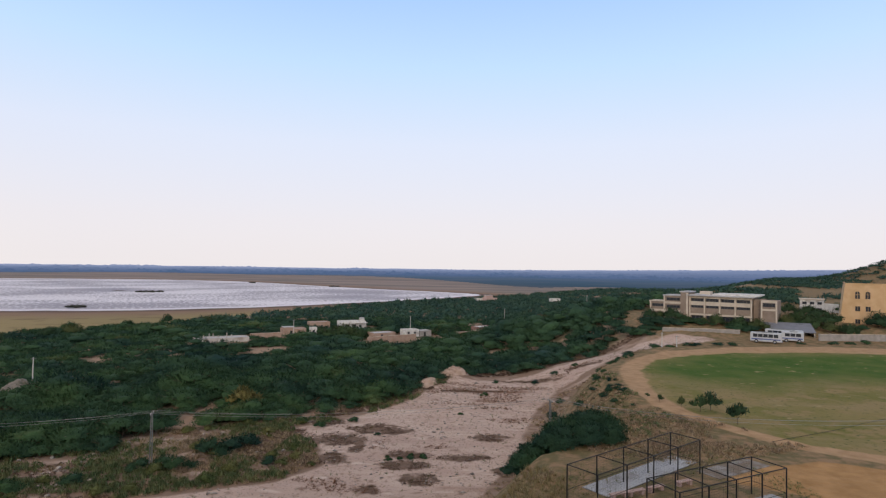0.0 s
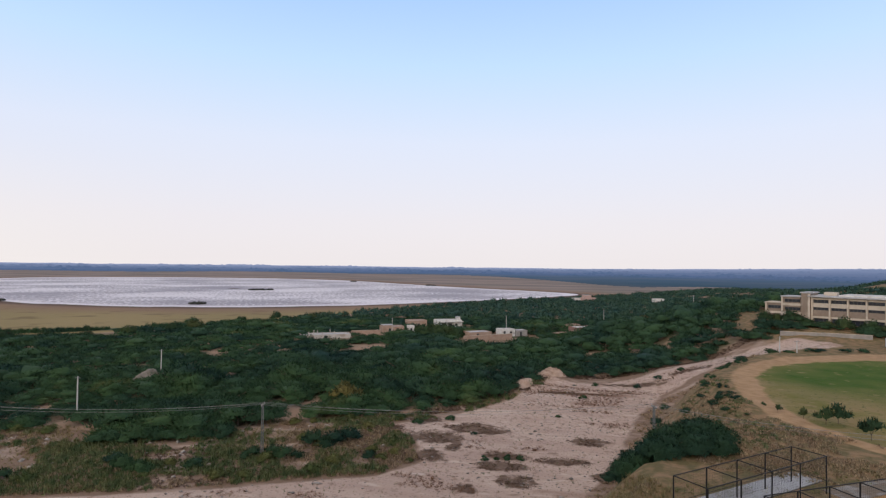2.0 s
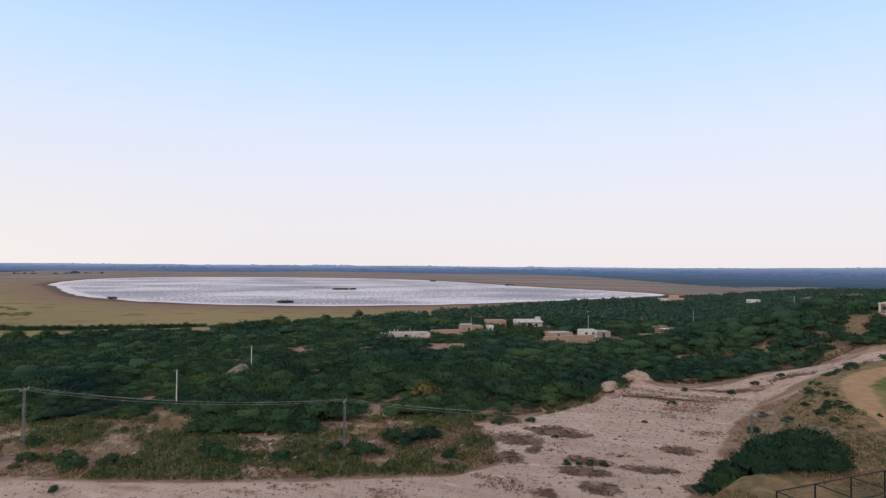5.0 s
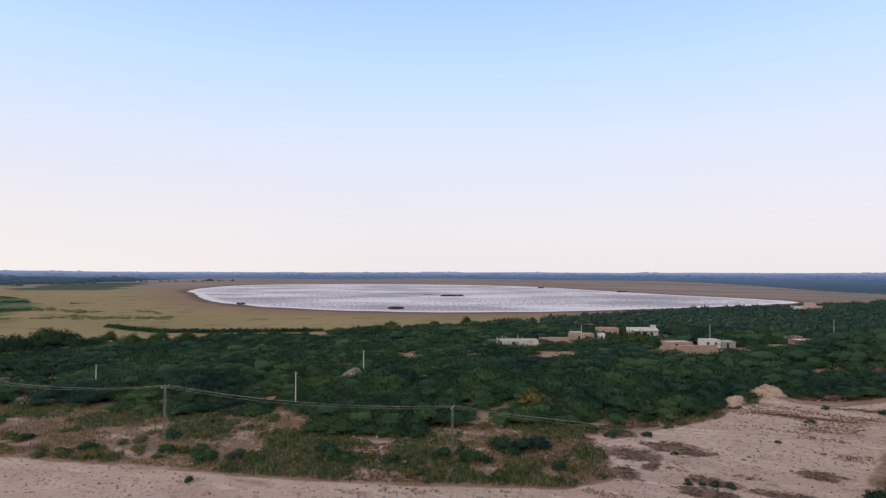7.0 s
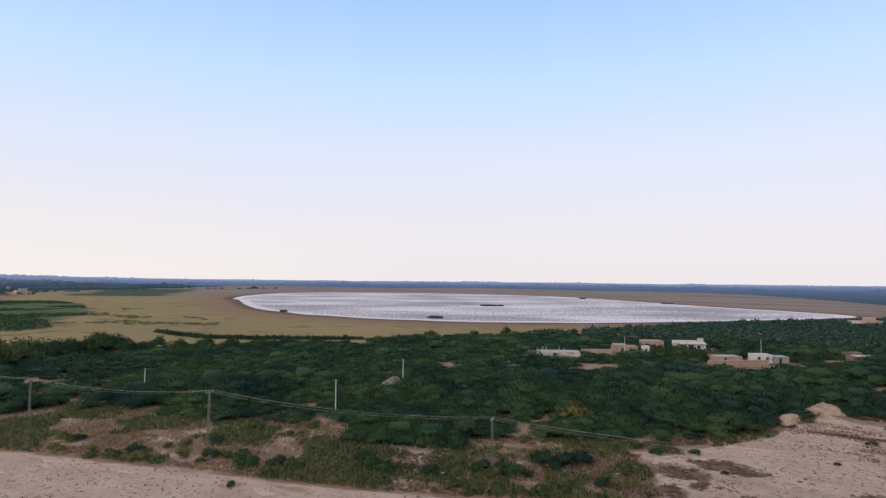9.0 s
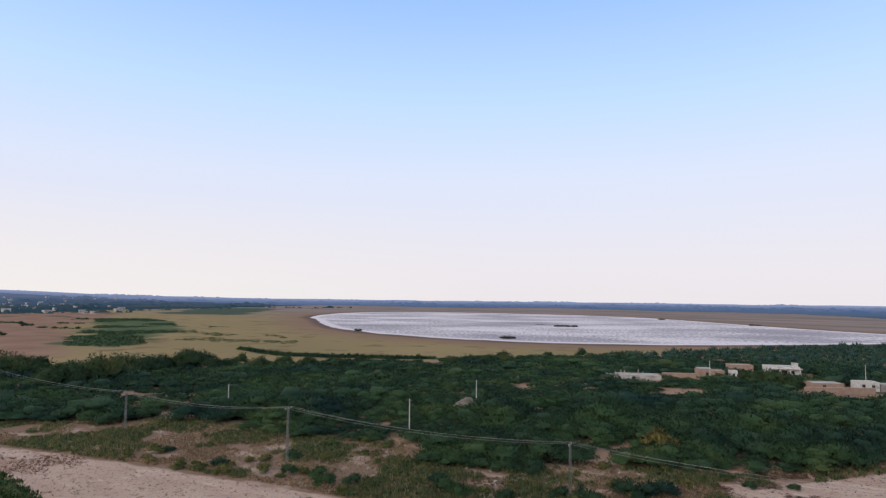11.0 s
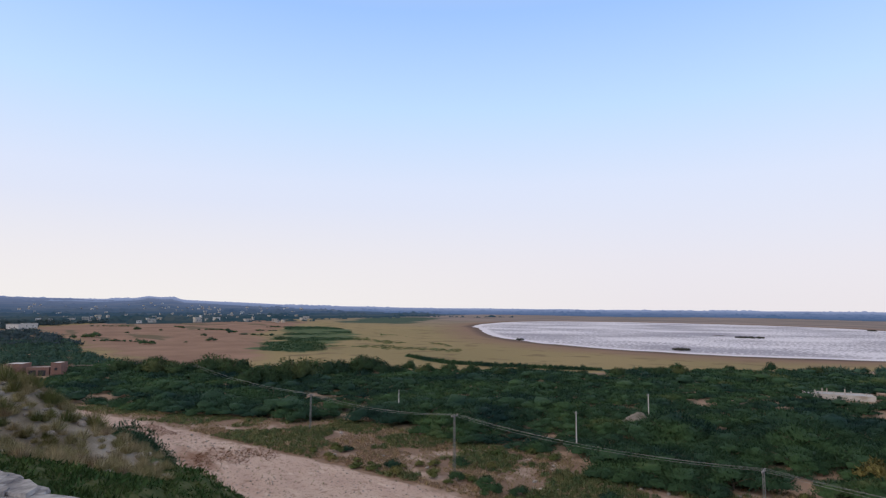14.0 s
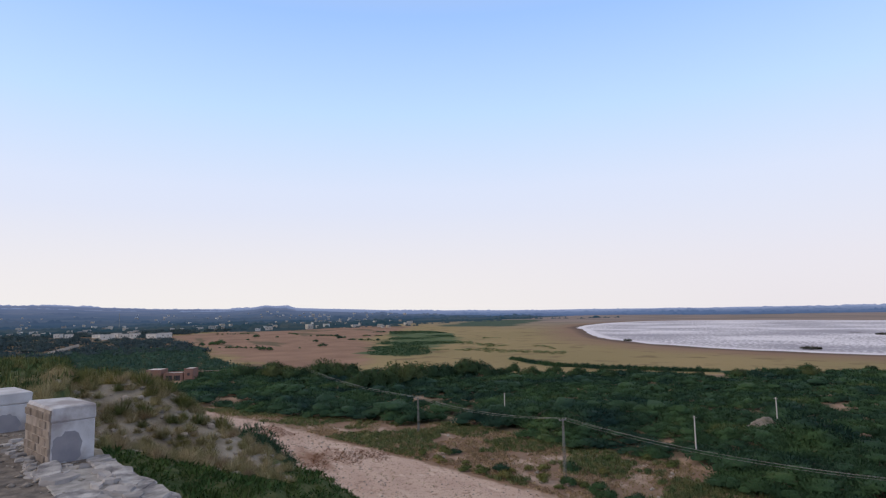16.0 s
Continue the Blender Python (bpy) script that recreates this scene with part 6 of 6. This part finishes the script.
tuft_field("dry_grass", "dry straw and olive grass between field and nets", [(20, 62), (29, 72), (32, 82), (37.5, 75), (42, 67), (36, 64), (27, 60)], 0.75, M_STRAW, 0.5, 0.42, 34, lambda x, y, r: (fbm(x, y, 5, 3, 84) > -0.15), 112, (0.3, 0.98), mound)
BANK = [(17, 62), (26, 62), (31, 66), (33, 74), (31, 84), (30.5, 96), (32, 108), (36, 121), (44, 133), (38, 133), (27, 116), (22, 98), (18, 80), (15, 70)]
tuft_field("straw_weeds", "straw and rust weeds over the worn embankment", BANK, 0.72, M_STRAW, 0.5, 0.4, 34, lambda x, y, r: (fbm(x, y, 6, 3, 97) > 0.0) & (r.uniform(size=x.shape) < 0.8), 122, (0.0, 0.98), mound)
tuft_field("tall_herbs", "olive herbs over the worn embankment", BANK, 0.85, M_HERB, 0.5, 0.42, 34, lambda x, y, r: (fbm(x, y, 6, 3, 98) > 0.08) & (r.uniform(size=x.shape) < 0.75), 123, (0.0, 0.8), mound)
FRONT = [(-70, 64), (-68, 80), (-52, 88), (-40, 86), (-34, 78), (-38, 75), (-52, 69)]
tuft_field("tall_herbs", "dense green herbs before the forward lobe of scrub", FRONT, 0.8, M_HERB, 0.7, 0.75, 46, lambda x, y, r: (near_wash(x, y) > 0) & (fbm(x, y, 6, 3, 99) > -0.08), 124, (0.0, 0.6), mound)
tuft_field("low_weeds", "brown weeds before the forward lobe of scrub", FRONT, 0.8, M_BROWNWEED, 0.55, 0.35, 30, lambda x, y, r: (near_wash(x, y) > 0) & (fbm(x, y, 6, 3, 99) < 0.0) & (r.uniform(size=x.shape) < 0.6), 125, (0.0, 0.98), mound)
tuft_field("olive_grass", "olive grass and weeds round the practice nets", [(6, 44), (12, 58), (20, 64), (30, 63), (34, 56), (34, 46), (24, 38)], 0.45, M_OLIVE, 0.34, 0.22, 14, lambda x, y, r: (fbm(x, y, 4, 4, 86) > 0.05) & (r.uniform(size=x.shape) < 0.6), 115, (0.3, 1.0))
tuft_field("dry_grass", "straw grass on the hummock beside the nets", [(3, 46), (4, 56), (9, 61), (12, 55), (10.5, 49), (14, 44), (10, 40)], 0.55, M_DRY, 0.5, 0.55, 20, lambda x, y, r: (fbm(x, y, 5, 3, 85) > -0.3), 113)
tuft_field("low_weeds", "low brown weeds in patches on the wash", WASH, 0.7, M_RUST, 0.6, 0.28, 14, lambda x, y, r: (fbm(x * 0.6, y * 1.5, 9, 4, 75) > 0.27) & (np.hypot(x, y) < 165), 104)


def in_patch(x, y):
    k = np.zeros(x.shape, bool)
    for px, py, a, b in PATCHES:
        k |= ((x - px) / (a * 0.9)) ** 2 + ((y - py) / b) ** 2 + 1.2 * fbm(x * 0.6, y, 4, 4, 90) < 0.95
    return k & (fbm(x, y, 1.6, 2, 91) > -0.25)


tuft_field("low_weeds", "dense low brown weeds in damp hollows of the wash", [(-36, 76), (-36, 112), (0, 150), (52, 162), (52, 150), (22, 120), (12, 82)], 0.55, M_BROWNWEED, 0.42, 0.2, 24, lambda x, y, r: in_patch(x, y), 114, (0.0, 0.98), mound)
tuft_field("low_weeds", "rusty weeds along the foot of the scrub", [(-32, 108), (-20, 121), (-10, 138), (2, 161), (30, 171), (60, 188), (66, 182), (30, 160), (8, 151), (-2, 132), (-14, 114), (-26, 102)], 0.7, M_BROWNWEED, 0.6, 0.5, 36, lambda x, y, r: (inside(SCRUB, x, y) > -2.6) & (inside(SCRUB, x, y) < 1.5) & (r.uniform(size=x.shape) < 0.75), 119, (0.0, 0.98), mound)
tuft_field("stubble", "sparse dark stubble over the sandy wash", WASH, 1.7, M_GREEN, 0.34, 0.36, 10, lambda x, y, r: (r.uniform(size=x.shape) < 0.5) & (fbm(x, y, 12, 3, 96) > -0.2) & (np.hypot(x, y) < 190), 105, (0.6, 0.98))
olive_kinds = [plant("olive_bush", "rounded olive-green bush beside the wash", "bush", "olive bushes", rng, 1.3, 1.35, 0.0, 7, 700, 0.13, M_OLIVE, 0.03) for _ in range(4)]
rb = np.random.default_rng(44)
bx, by = spots(rb, STRIP, 3.0)
for x, y, w, q in zip(bx, by, near_wash(bx, by), rb.uniform(size=bx.shape)):
    if -118 < x < -14 and ((w < 11 and q < 0.2) or q < 0.06):
        put(olive_kinds, rb, x, y, float(rb.uniform(0.5, 1.25)))
small_kinds = [plant("low_bush", "low grey-green bush on sandy ground", "bush", "low bushes", rng, 1.7, 1.6, 0.0, 7, 900, 0.14, M_SCRUB, 0.04) for _ in range(4)]
for x, y, s in ((-33.2, 93.2, 1.7), (-35.2, 91.2, 1.5), (-31.6, 95.5, 1.4), (-37.5, 84.8, 1.3), (-25.3, 87.6, 0.9), (-7.9, 90.2, 0.38), (-4.6, 91.6, 0.42), (-6.2, 91, 0.32), (-40, 86, 1.2), (-43, 84.5, 1.0), (-58, 76, 1.5), (-55, 75, 1.1), (-61, 78, 1.0), (-49, 79, 0.9), (-2.6, 92, 0.45), (-4.5, 93, 0.3), (-8, 91.3, 0.3), (-69.5, 59, 0.5), (-16.5, 112.5, 0.6), (-11, 104, 0.45), (-22, 108, 0.7), (-26, 110, 0.9), (-74, 66, 1.3), (-78, 68, 1.2), (-71, 69, 1.1), (-83, 66, 1.0), (-96, 61, 1.1), (-17, 124, 0.5), (4, 118, 0.35), (-90, 72, 1.0), (-112, 60, 0.8), (10, 135, 0.5), (24, 150, 0.6), (30, 155, 0.7), (36, 158, 0.6), (14, 150, 0.5), (26, 128, 0.7), (22, 116, 0.8), (25, 105, 0.7), (20, 98, 0.6)):
    put(small_kinds, rng, x, y, s)
rc = np.random.default_rng(61)
for k in range(34):
    q = rc.uniform()
    x, y = float(np.interp(q, [0, 0.4, 0.7, 1], [29.5, 31.5, 37, 50])), float(np.interp(q, [0, 0.4, 0.7, 1], [86, 106, 125, 143]))
    put(small_kinds, rc, x - rc.uniform(0.2, 5), y + rc.uniform(-1, 1), float(rc.uniform(0.2, 0.55)))
field_kinds = [plant("field_bush", "dark round bush on the brown farmland", "bush", "field bushes", rng, 4.2, 3.2, 0.0, 6, 170, 0.6, M_SCRUB) for _ in range(4)]
for x, y, q in ((-754, 120, 1.3), (-500, 86, 1.0), (-497, 90, 0.7), (-622, 66, 1.5), (-618, 58, 1.1), (-612, 48, 1.0), (-728, 139, 0.5), (-510, 137, 0.9), (-590, 151, 1.0), (-640, 191, 0.8), (-502, 116, 0.5), (-560, 90, 0.4), (-690, 100, 0.5)):
    put(field_kinds, rng, x, y, q * float(rng.uniform(0.85, 1.15)))
# hedge lines of the brown fields
rh = np.random.default_rng(77)
for ax, ay, bx, by in ((-842, 178, -780, 175), (-722, 180, -706, 210), (-706, 205, -640, 196), (-672, 230, -655, 250), (-764, 275, -750, 300), (-600, 190, -560, 210), (-900, 90, -870, 130), (-560, 60, -520, 96)):
    n = int(math.hypot(bx - ax, by - ay) / 4.5) + 1
    for k in range(n):
        q = (k + rh.uniform(-0.3, 0.3)) / n
        put(field_kinds, rh, ax + (bx - ax) * q + rh.uniform(-2, 2), ay + (by - ay) * q + rh.uniform(-2, 2), float(rh.uniform(0.3, 0.7)))
tuft_field("reeds", "low green reeds across the playa", REEDS, 1.6, M_SCRUB, 1.7, 1.9, 40, lambda x, y, r: fbm(x, y, 22, 3, 77) > -0.3, 106, (0.0, 0.5), mound)
tuft_field("playa_weeds", "scattered green weeds over the playa", [(-470, 180), (-330, 205), (-300, 245), (-420, 300), (-560, 330)], 4.0, M_HERB, 2.3, 0.9, 26, lambda x, y, r: fbm(x, y, 32, 4, 79) > 0.2, 117, (0.0, 0.5), mound)
tuft_field("marsh_grass", "green marsh growth on the playa", MARSH, 4.0, M_MARSH, 3.0, 1.3, 24, lambda x, y, r: fbm(x, y, 45, 4, 78) > -0.12, 107, (0.0, 0.3), mound)


def rock_mesh(r, size):
    bm = bmesh.new()
    bmesh.ops.create_icosphere(bm, subdivisions=2, radius=size)
    k = Vector((r.uniform(0.7, 1.3), r.uniform(0.6, 1.1), r.uniform(0.4, 0.75)))
    for v in bm.verts:
        v.co = Vector((v.co.x * k.x, v.co.y * k.y, v.co.z * k.z)) * (1 + 0.35 * noise.noise(v.co * (1.6 / size) + Vector((size * 50, 0, 0))))
    me = bpy.data.meshes.new("rock")
    bm.to_mesh(me)
    bm.free()
    me.materials.append(M_ROCK)
    return me


ROCKS = [rock_mesh(rng, 0.5) for _ in range(6)]


def rock(x, y, s, label, group):
    ob = new("rock", ROCKS[int(rng.integers(6))])
    ob.matrix_basis = pose(x, y, ground_z(x, y) + 0.08 * s, rng.uniform(-15, 15), rng.uniform(-15, 15), rng.uniform(0, 360)) @ Matrix.Scale(s, 4)
    return tagged(ob, label, "rock", group)


for k in range(60):
    # pale lumps in the strip between wash and scrub
    while True:
        x, y = rng.uniform(-150, -18), rng.uniform(50, 118)
        if inside(STRIP, np.array([x]), np.array([y]))[0] > 0.5 and near_wash(np.array([x]), np.array([y]))[0] > 4:
            break
    rock(x, y, float(rng.uniform(0.3, 1.1)), "pale eroded lump of rock in dry ground", "valley rocks")

# ---- the spur: tufts, stones ----
SPUR = [(-38, -4), (-37, 4), (-32, 8.0), (-28.5, 10.2), (-23, 9.4), (-17, 8.4), (-16.2, 7.6), (-16.0, 5.6), (-15.4, 3.1), (-16.5, 0.6), (-24, -3)]


def on_spur(x, y):
    return np.exp(-((x + 22) / 7.5) ** 2 - ((y - 4.4) / 4.2) ** 2)


tuft_field("spur_tufts", "dense rounded straw and olive tussocks on the stony spur", SPUR, 0.38, M_TUSSOCK, 0.26, 0.31, 310, lambda x, y, r: (x > -30) & (y > 0.6) & (y < 6.9 - 0.12 * (x + 16)) & (r.uniform(size=x.shape) < 0.7), 108, (0.0, 0.95), tussock)
tuft_field("spur_grass", "olive-yellow tussocks along the crest of the spur", [(-30, 0.8), (-26, 4.6), (-22, 6.0), (-20.5, 4.6), (-24, 1.6)], 0.55, M_OLIVE, 0.38, 0.46, 330, lambda x, y, r: r.uniform(size=x.shape) < 0.6, 118, (0.3, 0.95), tussock)
tuft_field("verge_grass", "low green grass and herbs below the road edge", [(-36, 15), (-15, 22), (-6, 9.5), (-8.2, 4.8), (-10.6, 4.2), (-13.2, 3.2), (-15.4, 3.2), (-16.0, 5.8), (-16.2, 6.9), (-22, 7.2), (-34, 8.4)], 0.31, M_VERGE, 0.26, 0.15, 30, lambda x, y, r: (fbm(x, y, 3, 3, 82) > -0.35) & (np.hypot(x, y) > edge_of_hill(np.degrees(np.arctan2(-x, y))) + 0.45), 109, (0.0, 0.7), mound)
tuft_field("slope_grass", "olive grass on the slope behind the blocks", [(-72, -30), (-72, 8), (-38, 4), (-28, 2.5), (-24, 1.5), (-16, 1.3), (-15.5, -4), (-60, -40)], 0.78, M_SLOPE, 0.44, 0.40, 44, lambda x, y, r: fbm(x, y, 5, 3, 83) > -0.4, 110, (0.0, 0.95), mound)
for k in range(170):
    x, y = rng.uniform(-29, -17), rng.uniform(1.4, 7.2)
    if on_spur(x, y) > 0.25:
        rock(x, y, float(rng.uniform(0.08, 0.36)), "pale limestone rock among dry tufts", "spur rocks")

# ---- parapet by the road ----
def block_material():
    m = mat("whitewash", (0.47, 0.46, 0.49), (0.61, 0.60, 0.63), 4, 0.9, 0.35, 30, (0.33, 0.30, 0.31), 2.6, 0.57)
    return m


M_WHITEWASH = block_material()
M_PATCH = mat("bare_render", (0.23, 0.225, 0.26), (0.29, 0.28, 0.31), 6, 0.95, 0.3, 40)
M_OLDBRICK = mat("old_brick", (0.16, 0.128, 0.108), (0.27, 0.215, 0.18), 9, 0.95, 0.5, 40, (0.30, 0.25, 0.22), 5, 0.6, each=0.14)
M_MORTAR = mat("pale_mortar", (0.24, 0.195, 0.165), (0.35, 0.295, 0.26), 8, 0.95, 0.4, 40)


def patch_bm(r, cx, cz, w, h, y, x_plane=None):
    """A flaked patch: a ragged thin plate set just proud of the face."""
    bm = bmesh.new()
    n = 22
    ring = []
    for k in range(n):
        a = 2 * math.pi * k / n
        q = 1 + r.uniform(-0.16, 0.16)
        ring.append((cx + math.cos(a) * w * q, cz + math.sin(a) * h * q))
    f = [bm.verts.new((y, px, pz) if x_plane else (px, y, pz)) for px, pz in ring]
    face = bm.faces.new(f)
    ex = bmesh.ops.extrude_face_region(bm, geom=[face])
    mv = Vector((0.006, 0, 0)) if x_plane else Vector((0, 0.006, 0))
    for v in ex["geom"]:
        if isinstance(v, bmesh.types.BMVert):
            v.co += mv
    bmesh.ops.recalc_face_normals(bm, faces=bm.faces)
    return bm


def parapet_block(x, y, z, turn, label, bricks):
    r = np.random.default_rng(5 if bricks else 6)
    ob = thing("parapet_block", label, "parapet block", "parapet blocks", (x, y, z), turn)
    L, W, H = 0.46, 0.225, 0.72
    bm = bmesh.new()
    box(bm, -L, L, -W, W, -0.15, H - 0.17, bevel=0.012)
    part("body", bm, M_WHITEWASH, ob)
    bm = bmesh.new()
    box(bm, -L - 0.008, L + 0.008, -W - 0.008, W + 0.008, H - 0.172, H, bevel=0.02)
    for v in bm.verts:
        v.co += Vector((r.uniform(-0.006, 0.006), r.uniform(-0.006, 0.006), r.uniform(-0.008, 0.008)))
    part("cap", bm, M_WHITEWASH, ob)
    # the end face towards the eye is +x, the road side is -y
    part("bare_patch", patch_bm(r, -0.06, 0.26, 0.15, 0.17, L + 0.0, True), M_PATCH, ob, "bare grey render patch")
    if bricks:
        part("mortar", boxes((-L + 0.004, L - 0.006, -W - 0.012, -W + 0.01, -0.05, H - 0.03)), M_MORTAR, ob)
        me = bpy.data.meshes.new("brick")
        bm = bmesh.new()
        box(bm, -0.108, 0.108, -0.009, 0.02, -0.041, 0.041, bevel=0.007)
        bm.to_mesh(me)
        bm.free()
        me.materials.append(M_OLDBRICK)
        for row in range(7):
            for k in range(5):
                bx = -L + 0.108 + k * 0.232 + (-0.116 if row % 2 else 0.0)
                if bx > L - 0.09 or bx < -L + 0.05 or r.uniform() < 0.08:
                    continue
                o = new("brick", me)
                o.parent = ob
                o.location = (bx, -W - 0.012 + r.uniform(-0.006, 0.004), 0.045 + row * 0.095)
    return ob


parapet_block(-11.12, 2.96, 29.9, 22.5, "whitewashed parapet block with exposed brick side", True)
parapet_block(-13.65, 1.96, 29.82, 22.5, "whitewashed parapet block with dark flaked patches", False)


def edge_stones():
    """The low rubble wall that holds the road's edge."""
    wall = thing("edge_wall", "low rubble stone wall edging the road, partly whitewashed", "stone wall", "", (0, 0, 0))
    r = np.random.default_rng(9)
    meshes = []
    for k in range(10):
        # a flat flaked slab: an uneven outline, a chipped edge, a nearly level top
        sides = int(r.integers(6, 10))
        ang = [2 * math.pi * q / sides + r.uniform(-0.25, 0.25) for q in range(sides)]
        rad = [r.uniform(0.38, 0.58) for q in range(sides)]
        bm = bmesh.new()
        rings = []
        for grow, z in ((0.95, -0.5), (1.0, 0.25), (0.9, 0.5)):
            rings.append([bm.verts.new((math.cos(p) * q * grow * (1 + r.uniform(-0.05, 0.05)), math.sin(p) * q * grow, z + r.uniform(-0.08, 0.08))) for p, q in zip(ang, rad)])
        for lo, hi in zip(rings, rings[1:]):
            for q in range(sides):
                bm.faces.new((lo[q], lo[(q + 1) % sides], hi[(q + 1) % sides], hi[q]))
        mid = bm.verts.new((r.uniform(-0.1, 0.1), r.uniform(-0.1, 0.1), 0.52 + r.uniform(-0.1, 0.1)))
        for q in range(sides):
            bm.faces.new((rings[-1][q], rings[-1][(q + 1) % sides], mid))
        me = bpy.data.meshes.new("stone")
        bm.to_mesh(me)
        bm.free()
        me.materials.append(M_STONEWALL if k % 3 == 0 else M_LIME)
        meshes.append(me)
    line = [Vector((-10.45, 3.22)), Vector((-9.05, 3.62)), Vector((-7.6, 4.1)), Vector((-6.2, 4.6))]
    for a, b in zip(line, line[1:]):
        d = (b - a).normalized()
        nrm = Vector((-d.y, d.x))
        ln = (b - a).length
        t = 0.0
        while t < ln:
            # pale long slabs at the outer edge, grey stones bedded behind, lime flags by the road
            for across, lx, ly, kinds, skip in ((0.22, 0.82, 0.27, (1, 2, 4, 5), 0.0), (0.06, 0.24, 0.15, (0, 3, 6, 9), 0.15), (-0.06, 0.22, 0.13, (0, 3, 6, 9, 7), 0.3), (-0.27, 0.66, 0.33, (1, 4, 7, 8, 0), 0.2)):
                if r.uniform() < skip:
                    continue
                p = a + d * (t + r.uniform(-0.08, 0.08)) + nrm * (across + r.uniform(-0.04, 0.04))
                o = new("stone", meshes[kinds[int(r.integers(len(kinds)))]])
                o.parent = wall
                turn = math.degrees(math.atan2(d.y, d.x)) + r.uniform(-16, 16) + (180 if r.uniform() < 0.5 else 0)
                o.matrix_basis = pose(p.x, p.y, 29.985 + r.uniform(-0.018, 0.012), r.uniform(-5, 5), r.uniform(-5, 5), turn) @ Matrix.Diagonal((lx * float(r.uniform(0.75, 1.3)), ly * float(r.uniform(0.8, 1.35)), float(r.uniform(0.07, 0.12)), 1))
            t += 0.27
        bm = bmesh.new()
        box(bm, 0, ln, -0.42, 0.30, -0.5, 0, bevel=0.03)
        bed = part("bed", bm, M_BED, wall)
        bed.matrix_basis = pose(a.x, a.y, 30.012, 0, 0, math.degrees(math.atan2(d.y, d.x)))
    for k in range(34):
        a = (k % 17) / 16
        p = Vector((-12.3 + 2.2 * a, 2.40 + 0.62 * a)) + Vector((0.05, -0.12)) * (k // 17)
        o = new("stone", meshes[(0, 3, 6)[int(r.integers(3))]])
        o.parent = wall
        o.matrix_basis = pose(p.x + r.uniform(-0.08, 0.08), p.y + r.uniform(-0.08, 0.08), 29.97, 0, 0, r.uniform(0, 360)) @ Matrix.Diagonal((float(r.uniform(0.1, 0.24)), float(r.uniform(0.1, 0.18)), float(r.uniform(0.06, 0.12)), 1))


edge_stones()


def road_gravel():
    """Loose chips over the road's shoulder."""
    r = np.random.default_rng(12)
    pieces = []
    for k in range(900):
        x, y = r.uniform(-15.5, -6.5), r.uniform(-2.0, 3.4)
        e = edge_of_hill(math.degrees(math.atan2(-x, y)))
        if math.hypot(x, y) > e - 0.5:
            continue
        s = r.uniform(0.012, 0.045)
        v = OCTA * np.array([s * r.uniform(0.8, 1.5), s, s * 0.6]) * (1 + 0.25 * r.standard_normal((6, 1)))
        pieces.append((v + np.array([x, y, ground_z(x, y) + 0.3 * s]), OCTF, 0.0))
    vs, fs, n = [], [], 0
    for v, f, _ in pieces:
        vs.append(v)
        fs.append(f + n)
        n += len(v)
    tagged(new("gravel", raw_mesh("gravel", np.concatenate(vs), np.concatenate(fs), M_CHIPS)), "loose pale stone chips on the road shoulder", "gravel", kind="stuff")


def wash_stones():
    """Loose stones strewn over the sandy wash."""
    r = np.random.default_rng(33)
    x, y = spots(r, WASH, 1.25)
    keep = (np.hypot(x, y) < 150) & (fbm(x, y, 9, 3, 95) > -0.15) & (r.uniform(size=x.shape) < 0.55)
    vs, fs, n = [], [], 0
    for px, py, pz in zip(x[keep], y[keep], heights(x[keep], y[keep])):
        s = r.uniform(0.05, 0.2) * (1.8 if r.uniform() < 0.08 else 1)
        v = OCTA * np.array([s * r.uniform(0.9, 1.6), s, s * 0.7]) * (1 + 0.25 * r.standard_normal((6, 1)))
        vs.append(v + np.array([px, py, pz + 0.3 * s]))
        fs.append(OCTF + n)
        n += 6
    tagged(new("wash_stones", raw_mesh("wash_stones", np.concatenate(vs), np.concatenate(fs), M_CHIPS)), "loose stones strewn over the sandy wash", "stones", kind="stuff")


M_CHIPS = mat("stone_chips", (0.22, 0.19, 0.17), (0.36, 0.32, 0.29), 20, 0.95, island=0.35)
road_gravel()
wash_stones()


def rubble():
    """Pale broken stones in heaps at the foot of the scrub."""
    r = np.random.default_rng(35)
    heaps = [(-125.8, 70.8), (-117.8, 74.5), (-110.4, 75.6), (-115.3, 66.5), (-91.9, 80), (-86.9, 83), (-78.2, 82.5), (-60, 79), (-53, 84), (-51, 92), (-47, 99), (-39, 104), (-70, 76), (-98, 74), (-138, 62), (-24.5, 111.5), (-48, 80), (-44, 90)]
    vs, fs, n = [], [], 0
    for hx, hy in heaps:
        turn = math.atan2(-hx, hy)
        for k in range(48):
            a, b = r.normal(0, 2.6), r.normal(0, 0.9)
            px, py = hx + math.cos(turn) * a - math.sin(turn) * b, hy + math.sin(turn) * a + math.cos(turn) * b
            q = r.uniform(0.05, 0.2) * (2.0 if r.uniform() < 0.08 else 1)
            v = OCTA * np.array([q * r.uniform(0.9, 1.6), q, q * 0.75]) * (1 + 0.25 * r.standard_normal((6, 1)))
            vs.append(v + np.array([px, py, ground_z(px, py) + 0.3 * q]))
            fs.append(OCTF + n)
            n += 6
    tagged(new("rubble", raw_mesh("rubble", np.concatenate(vs), np.concatenate(fs), M_RUBBLE)), "pale broken stones heaped at the foot of scrub", "rubble", kind="stuff")


M_RUBBLE = mat("pale_rubble", (0.36, 0.295, 0.25), (0.48, 0.40, 0.345), 6, 0.95, island=0.3)
rubble()
